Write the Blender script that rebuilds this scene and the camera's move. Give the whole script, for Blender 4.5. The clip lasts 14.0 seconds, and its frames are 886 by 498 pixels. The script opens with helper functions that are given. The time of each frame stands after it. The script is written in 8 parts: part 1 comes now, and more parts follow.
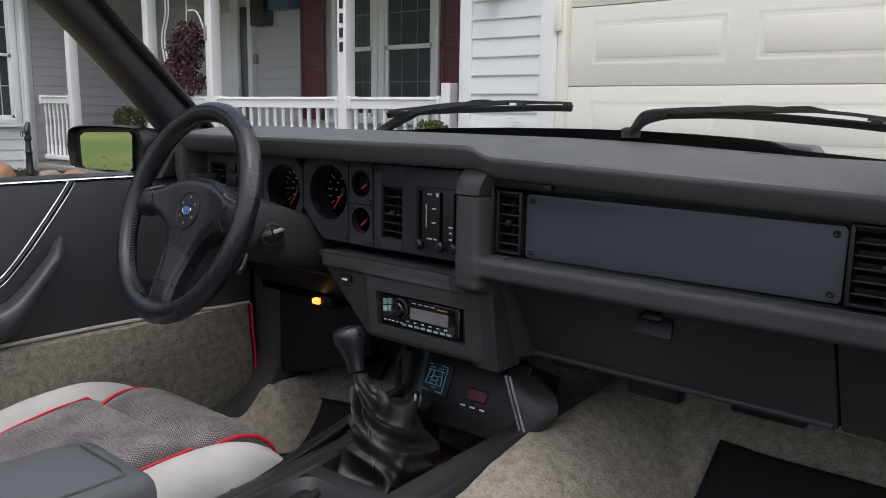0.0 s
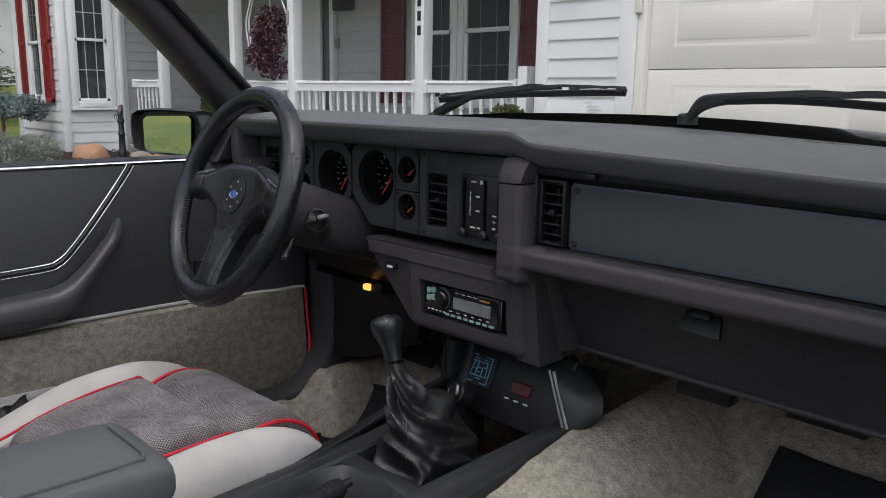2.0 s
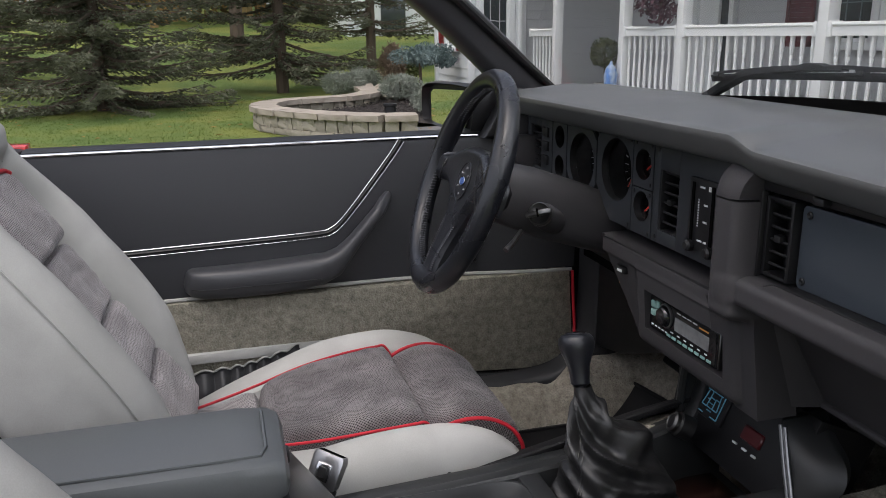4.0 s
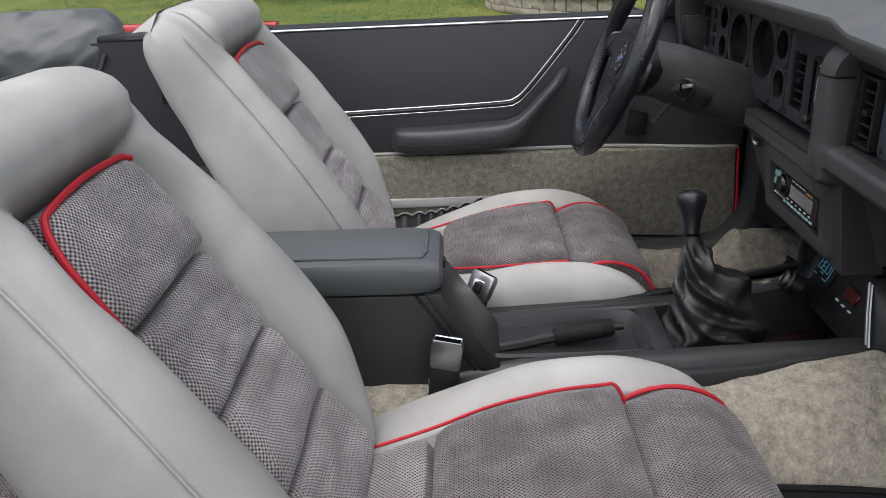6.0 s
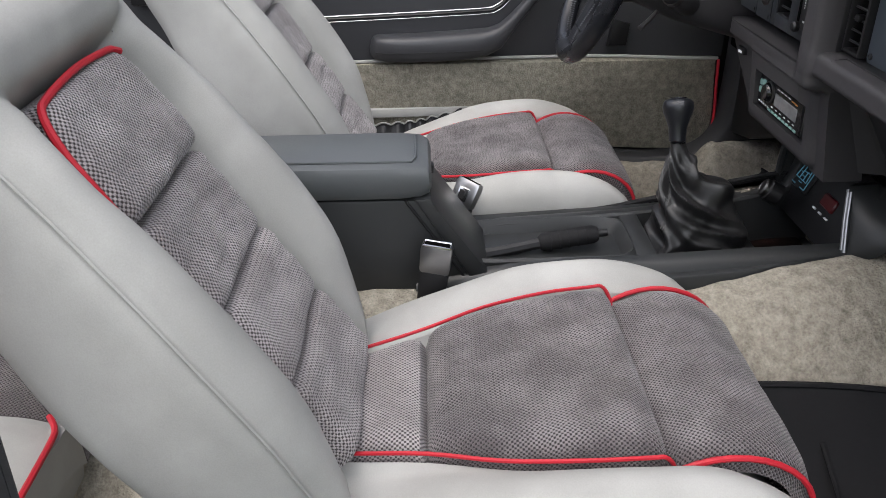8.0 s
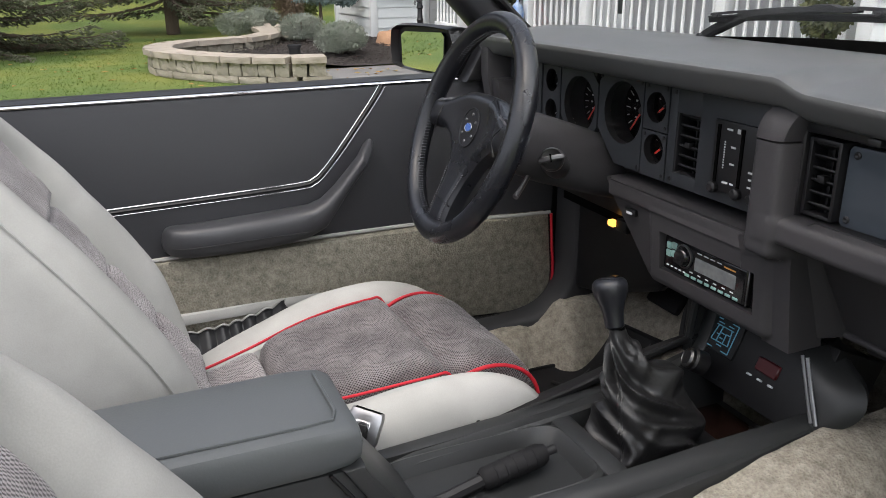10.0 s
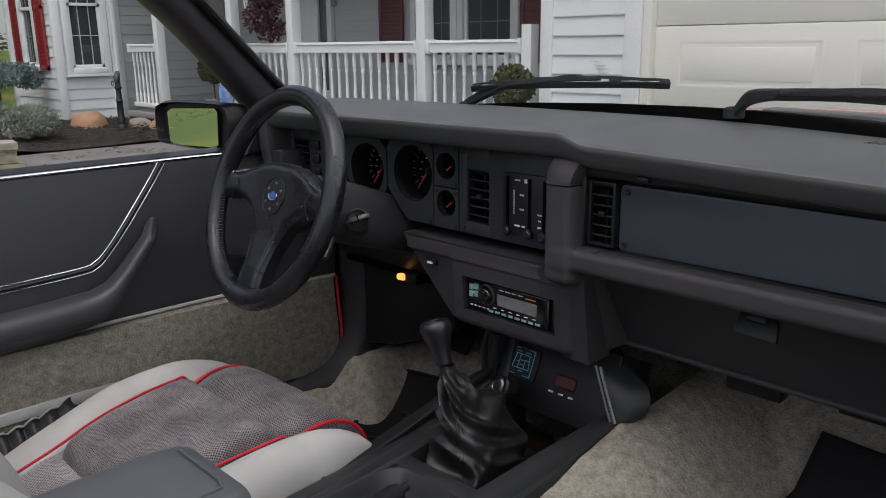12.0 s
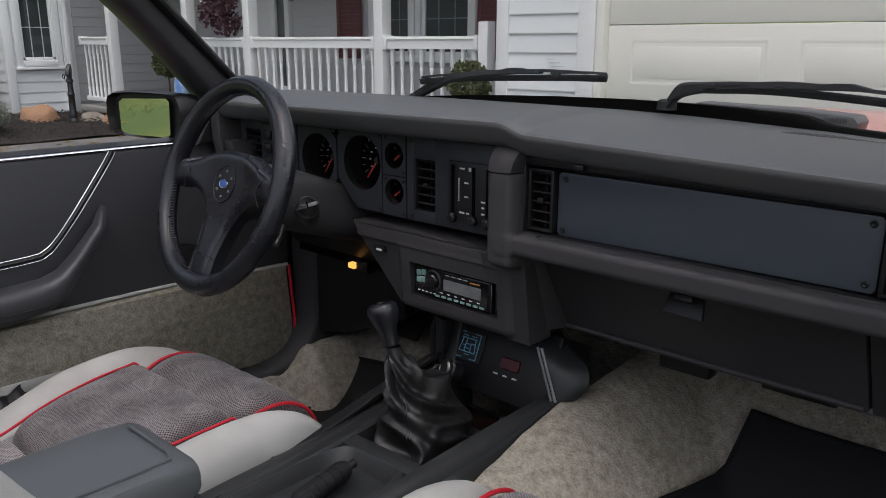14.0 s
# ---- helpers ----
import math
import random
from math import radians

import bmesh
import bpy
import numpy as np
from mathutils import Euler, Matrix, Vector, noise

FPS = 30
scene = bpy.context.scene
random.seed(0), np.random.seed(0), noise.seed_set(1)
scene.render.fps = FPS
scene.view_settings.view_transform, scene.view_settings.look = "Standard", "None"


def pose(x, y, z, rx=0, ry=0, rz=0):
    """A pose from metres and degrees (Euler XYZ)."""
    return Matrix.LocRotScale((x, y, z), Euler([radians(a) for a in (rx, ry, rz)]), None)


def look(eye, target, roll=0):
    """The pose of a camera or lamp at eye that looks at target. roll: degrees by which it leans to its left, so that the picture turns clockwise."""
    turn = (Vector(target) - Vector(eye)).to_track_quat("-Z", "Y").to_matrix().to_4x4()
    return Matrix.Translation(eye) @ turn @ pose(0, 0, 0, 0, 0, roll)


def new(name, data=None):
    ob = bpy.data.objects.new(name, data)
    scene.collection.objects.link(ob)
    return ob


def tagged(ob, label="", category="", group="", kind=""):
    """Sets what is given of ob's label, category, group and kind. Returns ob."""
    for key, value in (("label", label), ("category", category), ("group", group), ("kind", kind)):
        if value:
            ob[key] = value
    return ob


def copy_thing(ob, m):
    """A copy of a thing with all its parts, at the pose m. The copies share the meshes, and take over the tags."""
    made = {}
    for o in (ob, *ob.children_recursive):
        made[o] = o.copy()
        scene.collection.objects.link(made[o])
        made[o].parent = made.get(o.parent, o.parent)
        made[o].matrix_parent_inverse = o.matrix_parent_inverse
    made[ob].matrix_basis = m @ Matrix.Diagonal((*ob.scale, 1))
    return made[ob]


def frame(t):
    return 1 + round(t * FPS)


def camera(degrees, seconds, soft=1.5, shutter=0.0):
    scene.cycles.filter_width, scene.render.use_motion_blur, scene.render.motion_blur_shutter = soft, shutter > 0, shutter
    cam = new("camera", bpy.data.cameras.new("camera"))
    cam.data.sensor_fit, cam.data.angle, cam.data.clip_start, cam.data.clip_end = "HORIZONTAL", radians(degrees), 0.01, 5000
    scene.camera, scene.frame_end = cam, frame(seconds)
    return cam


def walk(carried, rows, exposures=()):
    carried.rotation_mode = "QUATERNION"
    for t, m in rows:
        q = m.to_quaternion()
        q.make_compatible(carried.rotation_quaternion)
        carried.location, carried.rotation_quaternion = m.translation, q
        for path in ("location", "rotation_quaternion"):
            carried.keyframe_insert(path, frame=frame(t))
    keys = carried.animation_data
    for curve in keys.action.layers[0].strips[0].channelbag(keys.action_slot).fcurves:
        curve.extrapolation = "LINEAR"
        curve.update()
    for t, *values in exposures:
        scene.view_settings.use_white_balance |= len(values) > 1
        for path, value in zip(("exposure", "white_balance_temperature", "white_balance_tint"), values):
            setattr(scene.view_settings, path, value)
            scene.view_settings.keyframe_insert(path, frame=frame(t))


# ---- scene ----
import collections

LENS = 58.56
# seconds, eye x, y, z, pitch, roll, yaw (degrees)
ROWS = [
    (0, 0.7586, 0.0026, 1.0466, -10.04, 0.87, 39.78),
    (0.5, 0.7570, 0.0073, 1.0478, -10.36, 0.86, 40.09),
    (1, 0.7577, 0.0107, 1.0474, -10.62, 0.89, 40.82),
    (1.5, 0.7622, 0.0193, 1.0462, -10.80, 0.94, 42.38),
    (2, 0.7786, 0.0647, 1.0487, -11.27, 0.92, 45.66),
    (2.5, 0.7915, 0.1227, 1.0643, -12.19, 0.79, 50.46),
    (3, 0.7852, 0.2093, 1.0674, -13.17, 0.75, 57.27),
    (3.5, 0.7865, 0.2889, 1.0820, -14.39, -0.12, 65.70),
    (4, 0.8156, 0.3475, 1.1104, -15.42, -0.72, 74.40),
    (4.2, 0.8287, 0.3790, 1.1211, -15.80, -1.03, 77.98),
    (6.3, 1.1089, 0.4267, 1.1469, -24.35, -3.19, 93.12),
    (6.5, 1.1184, 0.4284, 1.1497, -25.71, -3.12, 93.14),
    (7, 1.1276, 0.4319, 1.1399, -28.19, -2.68, 92.84),
    (7.2, 1.1293, 0.4296, 1.1354, -28.80, -2.48, 92.47),
    (9.3, 0.8886, 0.2609, 1.1130, -23.93, 0.16, 77.24),
    (9.5, 0.8422, 0.2423, 1.1104, -22.60, 0.03, 74.57),
    (10, 0.7381, 0.1918, 1.1169, -19.67, -0.58, 66.83),
    (10.5, 0.6702, 0.1179, 1.1308, -17.56, -1.07, 58.29),
    (11, 0.6491, 0.0860, 1.1371, -16.39, -1.30, 52.22),
    (11.5, 0.6778, 0.0574, 1.1237, -15.28, -0.81, 48.13),
    (12, 0.7170, 0.0284, 1.1153, -14.58, -0.58, 45.60),
    (12.5, 0.7507, 0.0079, 1.1126, -14.25, -0.32, 44.08),
    (13, 0.7649, 0.0064, 1.1094, -14.20, -0.06, 43.23),
    (13.5, 0.7654, 0.0072, 1.1095, -14.42, 0.00, 42.72),
    (14, 0.7624, 0.0113, 1.1081, -14.77, 0.13, 42.60),
]


def eye_pose(x, y, z, pitch, roll, yaw):
    ahead = Vector((-math.sin(radians(yaw)) * math.cos(radians(pitch)), math.cos(radians(yaw)) * math.cos(radians(pitch)), math.sin(radians(pitch))))
    return look((x, y, z), Vector((x, y, z)) + ahead, roll)


# seconds, stops, kelvin, tint
EXPOSURES = [(0, 0.64, 6500, 13.5), (2.5, 0.54, 6500, 13.5), (3.2, 0.50, 6500, 13), (4.2, 0.66, 6550, 12), (6.3, 0.77, 6500, 11), (7.2, 0.82, 6500, 11), (9.5, 1.12, 6650, 10), (10.0, 1.1, 6700, 10), (10.5, 0.90, 6750, 11), (11.5, 0.42, 6600, 12.5), (12.5, 0.35, 6500, 13), (14, 0.34, 6500, 13)]
cam = camera(LENS, 14.0, 0.9)
walk(cam, [(t, eye_pose(*row)) for t, *row in ROWS], EXPOSURES)
SKY = 0.15
POST = (0.835, 1.03, 0.960, 0.60, 0.555, 1.30)   # foot x, y, z and head x, y, z of the windscreen posts
WHEEL_TILT, WHEEL_YAW, RADIO_TIP, STACK_TIP = 21.2, -3.0, 0.0, -24.0
MIRROR_TURN, MIRROR_TIP = 14.0, 2.0

# ---- world, sun and exposure ----
world = bpy.data.worlds.new("overcast_sky")
scene.world = world
world.use_nodes = True
wn, wl = world.node_tree.nodes, world.node_tree.links
sky = wn.new("ShaderNodeTexSky")
sky.sky_type, sky.sun_disc = "NISHITA", False
sky.sun_elevation, sky.sun_rotation = radians(68), radians(160)
sky.air_density, sky.dust_density, sky.ozone_density = 1.0, 4.0, 1.0
grey = wn.new("ShaderNodeHueSaturation")
grey.inputs["Saturation"].default_value = 0.55
wl.new(sky.outputs["Color"], grey.inputs["Color"])
wl.new(grey.outputs["Color"], wn["Background"].inputs["Color"])
wn["Background"].inputs["Strength"].default_value = SKY
sun = new("sun", bpy.data.lights.new("sun", "SUN"))
sun.data.energy, sun.data.angle, sun.data.color = 1.15, radians(80), (0.97, 0.985, 1.0)
sun.matrix_world = look((5.0, 2.0, 6.4), (0, 0.5, 0))

# ---- materials ----
def mat(name, col, rough=0.5, metal=0.0, vary=0.12, scale=6.0, fine=140.0, bump=0.15, dist=0.001, spec=0.5, rnd=0.0,
        stretch=(1, 1, 1), second=None, emit=None, coat=0.0):
    """A two-scale noise material: broad stains and fine grain in colour, relief and gloss."""
    m = bpy.data.materials.new(name)
    m.use_nodes = True
    n, l = m.node_tree.nodes, m.node_tree.links
    b = n["Principled BSDF"]
    tc = n.new("ShaderNodeTexCoord")
    mp = n.new("ShaderNodeMapping")
    mp.inputs["Scale"].default_value = stretch
    l.new(tc.outputs["Object"], mp.inputs["Vector"])
    a, c = n.new("ShaderNodeTexNoise"), n.new("ShaderNodeTexNoise")
    a.inputs["Scale"].default_value, c.inputs["Scale"].default_value = scale, fine
    a.inputs["Detail"].default_value, c.inputs["Detail"].default_value = 5, 3
    for t in (a, c):
        l.new(mp.outputs["Vector"], t.inputs["Vector"])
    f1 = n.new("ShaderNodeMath")
    f1.operation, f1.inputs[1].default_value = "MULTIPLY_ADD", vary * 1.6
    f1.inputs[2].default_value = 1 - vary * 1.3
    l.new(a.outputs["Fac"], f1.inputs[0])
    f2 = n.new("ShaderNodeMath")
    f2.operation, f2.inputs[1].default_value = "MULTIPLY_ADD", vary
    l.new(c.outputs["Fac"], f2.inputs[0])
    l.new(f1.outputs[0], f2.inputs[2])
    value = f2.outputs[0]
    if rnd:
        oi = n.new("ShaderNodeObjectInfo")
        f3 = n.new("ShaderNodeMath")
        f3.operation, f3.inputs[1].default_value, f3.inputs[2].default_value = "MULTIPLY_ADD", rnd, 1 - rnd / 2
        l.new(oi.outputs["Random"], f3.inputs[0])
        f4 = n.new("ShaderNodeMath")
        f4.operation = "MULTIPLY"
        l.new(value, f4.inputs[0])
        l.new(f3.outputs[0], f4.inputs[1])
        value = f4.outputs[0]
    vm = n.new("ShaderNodeVectorMath")
    vm.operation = "SCALE"
    if second:
        mx = n.new("ShaderNodeMix")
        mx.data_type = "RGBA"
        mx.inputs[6].default_value, mx.inputs[7].default_value = (*col, 1), (*second, 1)
        rp = n.new("ShaderNodeValToRGB")
        rp.color_ramp.elements[0].position, rp.color_ramp.elements[1].position = 0.42, 0.62
        l.new(a.outputs["Fac"], rp.inputs["Fac"])
        l.new(rp.outputs["Color"], mx.inputs[0])
        l.new(mx.outputs[2], vm.inputs[0])
    else:
        vm.inputs[0].default_value = col
    l.new(value, vm.inputs["Scale"])
    l.new(vm.outputs[0], b.inputs["Base Color"])
    rm = n.new("ShaderNodeMath")
    rm.operation, rm.inputs[1].default_value, rm.inputs[2].default_value = "MULTIPLY_ADD", 0.25, rough - 0.125
    l.new(a.outputs["Fac"], rm.inputs[0])
    l.new(rm.outputs[0], b.inputs["Roughness"])
    b.inputs["Metallic"].default_value = metal
    b.inputs["Specular IOR Level"].default_value = spec
    b.inputs["Coat Weight"].default_value = coat
    if bump:
        bp = n.new("ShaderNodeBump")
        bp.inputs["Strength"].default_value, bp.inputs["Distance"].default_value = bump, dist
        l.new(c.outputs["Fac"], bp.inputs["Height"])
        l.new(bp.outputs["Normal"], b.inputs["Normal"])
    if emit:
        b.inputs["Emission Color"].default_value, b.inputs["Emission Strength"].default_value = (*emit[0], 1), emit[1]
    return m


def knit(name, col, pale, dark, pitch_u=0.0050, pitch_v=0.0058, ribbed=0.0):
    """Woven seat cloth: rows of small dark gaps between ribs, laid by the UV map in metres, with rubbed patches."""
    m = mat(name, col, 0.95, vary=0.30, scale=17, fine=300, bump=0, spec=0.12, second=pale)
    n, l = m.node_tree.nodes, m.node_tree.links
    b = n["Principled BSDF"]
    uv = n.new("ShaderNodeUVMap")
    sep = n.new("ShaderNodeSeparateXYZ")
    l.new(uv.outputs["UV"], sep.inputs[0])
    waves = []
    for k, pitch in (("X", pitch_u), ("Y", pitch_v)):
        mu = n.new("ShaderNodeMath")
        mu.operation, mu.inputs[1].default_value = "MULTIPLY", 2 * math.pi / pitch
        l.new(sep.outputs[k], mu.inputs[0])
        si = n.new("ShaderNodeMath")
        si.operation = "SINE"
        l.new(mu.outputs[0], si.inputs[0])
        waves.append(si.outputs[0])
    ad = n.new("ShaderNodeMath")
    ad.operation = "MULTIPLY"
    l.new(waves[0], ad.inputs[0])
    l.new(waves[1], ad.inputs[1])
    if ribbed:
        rib = n.new("ShaderNodeMath")
        rib.operation, rib.inputs[1].default_value = "MULTIPLY_ADD", ribbed
        l.new(waves[1], rib.inputs[0])
        l.new(ad.outputs[0], rib.inputs[2])
        ad = rib
    ns = n.new("ShaderNodeTexNoise")
    ns.inputs["Scale"].default_value = 420
    tc = n.new("ShaderNodeTexCoord")
    l.new(tc.outputs["Object"], ns.inputs["Vector"])
    ja = n.new("ShaderNodeMath")
    ja.operation, ja.inputs[1].default_value = "MULTIPLY_ADD", 0.9
    l.new(ns.outputs["Fac"], ja.inputs[0])
    l.new(ad.outputs[0], ja.inputs[2])
    rp = n.new("ShaderNodeMapRange")
    rp.inputs["From Min"].default_value, rp.inputs["From Max"].default_value = 0.0, 0.72
    l.new(ja.outputs[0], rp.inputs["Value"])
    mx = n.new("ShaderNodeMix")
    mx.data_type = "RGBA"
    l.new(rp.outputs["Result"], mx.inputs[0])
    mx.inputs[6].default_value = (*dark, 1)
    old = b.inputs["Base Color"].links[0].from_socket
    l.new(old, mx.inputs[7])
    l.new(mx.outputs[2], b.inputs["Base Color"])
    bp = n.new("ShaderNodeBump")
    bp.inputs["Strength"].default_value, bp.inputs["Distance"].default_value = 0.9, 0.0014
    l.new(rp.outputs["Result"], bp.inputs["Height"])
    l.new(bp.outputs["Normal"], b.inputs["Normal"])
    b.inputs["Sheen Weight"].default_value = 0.25
    return m


def clear(name, tint=(1, 1, 1), rough=0.0):
    m = bpy.data.materials.new(name)
    m.use_nodes = True
    b = m.node_tree.nodes["Principled BSDF"]
    b.inputs["Base Color"].default_value = (*tint, 1)
    b.inputs["Transmission Weight"].default_value, b.inputs["Roughness"].default_value, b.inputs["IOR"].default_value = 1.0, rough, 1.45
    return m


VINYL = mat("charcoal_vinyl", (0.026, 0.0265, 0.0288), 0.5, vary=0.10, scale=5, fine=420, bump=0.25, dist=0.0006, spec=0.35)
DOORVINYL = mat("door_vinyl", (0.037, 0.0378, 0.0415), 0.40, vary=0.12, scale=4, fine=380, bump=0.25, dist=0.0006, spec=0.4)
DASHTOP = mat("sun_faded_dash_vinyl", (0.060, 0.062, 0.063), 0.46, vary=0.16, scale=4, fine=420, bump=0.25, dist=0.0006, spec=0.55)
LOWER = mat("lower_dash_plastic", (0.037, 0.0355, 0.038), 0.55, vary=0.10, scale=7, fine=500, bump=0.2, dist=0.0005, spec=0.3)
PANEL = mat("gauge_panel_plastic", (0.022, 0.0245, 0.0285), 0.5, vary=0.08, scale=9, fine=600, bump=0.15, dist=0.0004, spec=0.35)
BLACK = mat("black_plastic", (0.007, 0.007, 0.008), 0.45, vary=0.15, scale=9, fine=300, bump=0.1, dist=0.0005, spec=0.4)
GLOSS = mat("glossy_black_face", (0.006, 0.006, 0.007), 0.16, vary=0.1, scale=20, bump=0.0, spec=0.5)
WELL = mat("glossy_brown_black_plastic", (0.010, 0.0050, 0.0040), 0.24, vary=0.4, scale=14, fine=200, bump=0.08, dist=0.0005, spec=0.5)
# darker than any plastic: the shade of gaps and cavities is put into the colour
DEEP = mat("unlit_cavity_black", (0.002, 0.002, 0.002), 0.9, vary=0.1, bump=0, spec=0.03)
WIPERGREY = mat("weathered_black_paint", (0.030, 0.032, 0.034), 0.85, vary=0.3, scale=40, fine=300, bump=0.1, dist=0.0004, spec=0.12)
SLATE = mat("slate_blue_panel", (0.046, 0.055, 0.067), 0.40, vary=0.05, scale=3, fine=700, bump=0.08, dist=0.0004, spec=0.4)
LEATHER = mat("black_leather", (0.0085, 0.0092, 0.0120), 0.30, vary=0.2, scale=14, fine=360, bump=0.3, dist=0.0008, spec=0.5)
BOOT = mat("worn_boot_leather", (0.0085, 0.0085, 0.009), 0.42, vary=0.3, scale=20, fine=260, bump=0.35, dist=0.001, spec=0.5)
CHROME = mat("chrome", (0.62, 0.62, 0.63), 0.16, 1.0, vary=0.06, scale=12, fine=200, bump=0.03, dist=0.0003)
STEEL = mat("dull_steel", (0.35, 0.35, 0.36), 0.35, 1.0, vary=0.12, scale=20, fine=200, bump=0.05, dist=0.0003)
LOCKRIM = mat("dull_lock_metal", (0.12, 0.12, 0.12), 0.4, 1.0, vary=0.2, scale=30, bump=0.0)
PIPING = mat("red_piping", (0.42, 0.014, 0.026), 0.5, vary=0.12, scale=30, fine=300, bump=0.1, dist=0.0004, spec=0.35)
PAINT = mat("red_car_paint", (0.45, 0.02, 0.015), 0.25, vary=0.06, scale=3, fine=300, bump=0.0, coat=0.6)
SEATGREY = mat("light_grey_seat_cloth", (0.318, 0.315, 0.299), 0.85, vary=0.20, second=(0.36, 0.357, 0.340), scale=7, fine=700, bump=0.2, dist=0.0006, spec=0.2)
TWEED = knit("mauve_grey_knit", (0.290, 0.262, 0.263), (0.38, 0.35, 0.35), (0.065, 0.056, 0.057))
TWEEDB = knit("mauve_grey_corded_knit", (0.290, 0.262, 0.263), (0.38, 0.35, 0.35), (0.068, 0.059, 0.060), 0.0048, 0.0056, 0.3)
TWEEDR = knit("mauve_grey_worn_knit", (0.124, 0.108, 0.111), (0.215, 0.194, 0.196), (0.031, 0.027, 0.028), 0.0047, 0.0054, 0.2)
CARPET = mat("grey_beige_carpet", (0.285, 0.262, 0.218), 0.98, vary=0.8, scale=70, fine=260, bump=0.9, dist=0.004, spec=0.05)
PANELCARPET = mat("door_carpet", (0.235, 0.220, 0.178), 0.98, vary=0.8, scale=70, fine=280, bump=0.9, dist=0.004, spec=0.05)
RUBBER = mat("black_rubber", (0.008, 0.008, 0.009), 0.75, vary=0.3, scale=12, fine=160, bump=0.3, dist=0.001, spec=0.25)
ARMVINYL = mat("blue_grey_console_vinyl", (0.066, 0.072, 0.075), 0.44, vary=0.12, scale=6, fine=420, bump=0.2, dist=0.0006, spec=0.45)
CONSOLE = mat("console_plastic", (0.0195, 0.0207, 0.0215), 0.42, vary=0.10, scale=6, fine=420, bump=0.2, dist=0.0005, spec=0.4)
GLASS = clear("clear_glass")
GLASS.node_tree.nodes["Principled BSDF"].inputs["IOR"].default_value = 1.12
LENS_GLASS = clear("gauge_lens", (0.9, 0.9, 0.9))
LENS_GLASS.node_tree.nodes["Principled BSDF"].inputs["IOR"].default_value = 1.15
MIRROR = mat("mirror_silver", (0.85, 0.87, 0.85), 0.02, 1.0, vary=0.0, bump=0)
MIRROR.node_tree.nodes["Principled BSDF"].inputs["Roughness"].default_value = 0.01
for _l in list(MIRROR.node_tree.nodes["Principled BSDF"].inputs["Roughness"].links):
    MIRROR.node_tree.links.remove(_l)
WHITEPRINT = mat("white_print", (0.62, 0.64, 0.66), 0.6, vary=0.05, bump=0)
STITCH = mat("grey_thread", (0.13, 0.13, 0.14), 0.8, vary=0.1, bump=0)
DIALPRINT = mat("dial_print", (0.48, 0.49, 0.50), 0.6, vary=0.05, bump=0)
DRYGRASS = mat("dry_brown_stems", (0.21, 0.155, 0.11), 0.9, vary=0.35, scale=8, fine=40, bump=0)
NEEDLE = mat("red_needle", (0.75, 0.05, 0.03), 0.5, vary=0.05, bump=0)
AMBER = mat("lit_amber_lamp", (0.9, 0.45, 0.1), 0.4, vary=0.0, bump=0, emit=((1.0, 0.45, 0.09), 1.0))
# print lifted by a faint emission of its own; it is no lamp
LCDBLUE = mat("blue_print_faint_glow", (0.10, 0.27, 0.38), 0.4, vary=0.1, bump=0, emit=((0.1, 0.35, 0.5), 0.05))
LCDGREEN = mat("pale_green_key", (0.16, 0.28, 0.26), 0.4, vary=0.1, bump=0)
LCDGREY = mat("radio_display", (0.13, 0.135, 0.14), 0.15, vary=0.5, scale=40, bump=0)
LEDRED = mat("dark_red_display", (0.06, 0.005, 0.007), 0.35, vary=0.1, bump=0)
EMBLEM = mat("blue_enamel", (0.045, 0.10, 0.30), 0.2, vary=0.1, bump=0)
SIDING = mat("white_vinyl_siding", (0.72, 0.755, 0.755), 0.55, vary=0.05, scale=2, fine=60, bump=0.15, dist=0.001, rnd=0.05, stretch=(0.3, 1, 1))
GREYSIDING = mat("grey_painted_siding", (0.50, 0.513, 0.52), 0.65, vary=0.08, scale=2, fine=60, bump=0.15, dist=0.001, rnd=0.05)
TRIM = mat("white_trim_paint", (0.80, 0.82, 0.815), 0.45, vary=0.05, scale=3, fine=90, bump=0.08, dist=0.001)
CREAM = mat("cream_garage_paint", (0.78, 0.785, 0.715), 0.5, vary=0.05, scale=2, fine=200, bump=0.12, dist=0.001)
SHUTTER = mat("dark_red_shutter", (0.13, 0.026, 0.030), 0.55, vary=0.12, scale=8, fine=90, bump=0.1, dist=0.001)
REDSHUTTER = mat("red_shutter", (0.33, 0.035, 0.04), 0.55, vary=0.12, scale=8, fine=90, bump=0.1, dist=0.001)
PANE = mat("window_pane", (0.045, 0.055, 0.055), 0.06, vary=0.3, scale=3, fine=20, bump=0.0, spec=0.6)
CURTAIN = mat("curtain_cloth", (0.16, 0.20, 0.20), 0.9, vary=0.2, scale=4, fine=60, bump=0.2, dist=0.002)
BRICK = mat("red_brick", (0.24, 0.105, 0.075), 0.85, vary=0.25, scale=14, fine=120, bump=0.4, dist=0.003, rnd=0.3)
CONCRETE = mat("concrete", (0.30, 0.29, 0.275), 0.85, vary=0.2, scale=1.6, fine=60, bump=0.3, dist=0.003)
WET = mat("damp_concrete", (0.165, 0.16, 0.155), 0.55, vary=0.25, scale=1.6, fine=60, bump=0.3, dist=0.003)
STONE = mat("tan_wall_block", (0.29, 0.262, 0.21), 0.9, vary=0.3, scale=7, fine=70, bump=0.8, dist=0.01, rnd=0.3)
CAP = mat("tan_cap_stone", (0.31, 0.272, 0.225), 0.85, vary=0.22, scale=5, fine=60, bump=0.5, dist=0.006, rnd=0.12)
MULCH = mat("dark_mulch", (0.030, 0.024, 0.021), 0.95, vary=0.5, scale=12, fine=70, bump=1.0, dist=0.02)
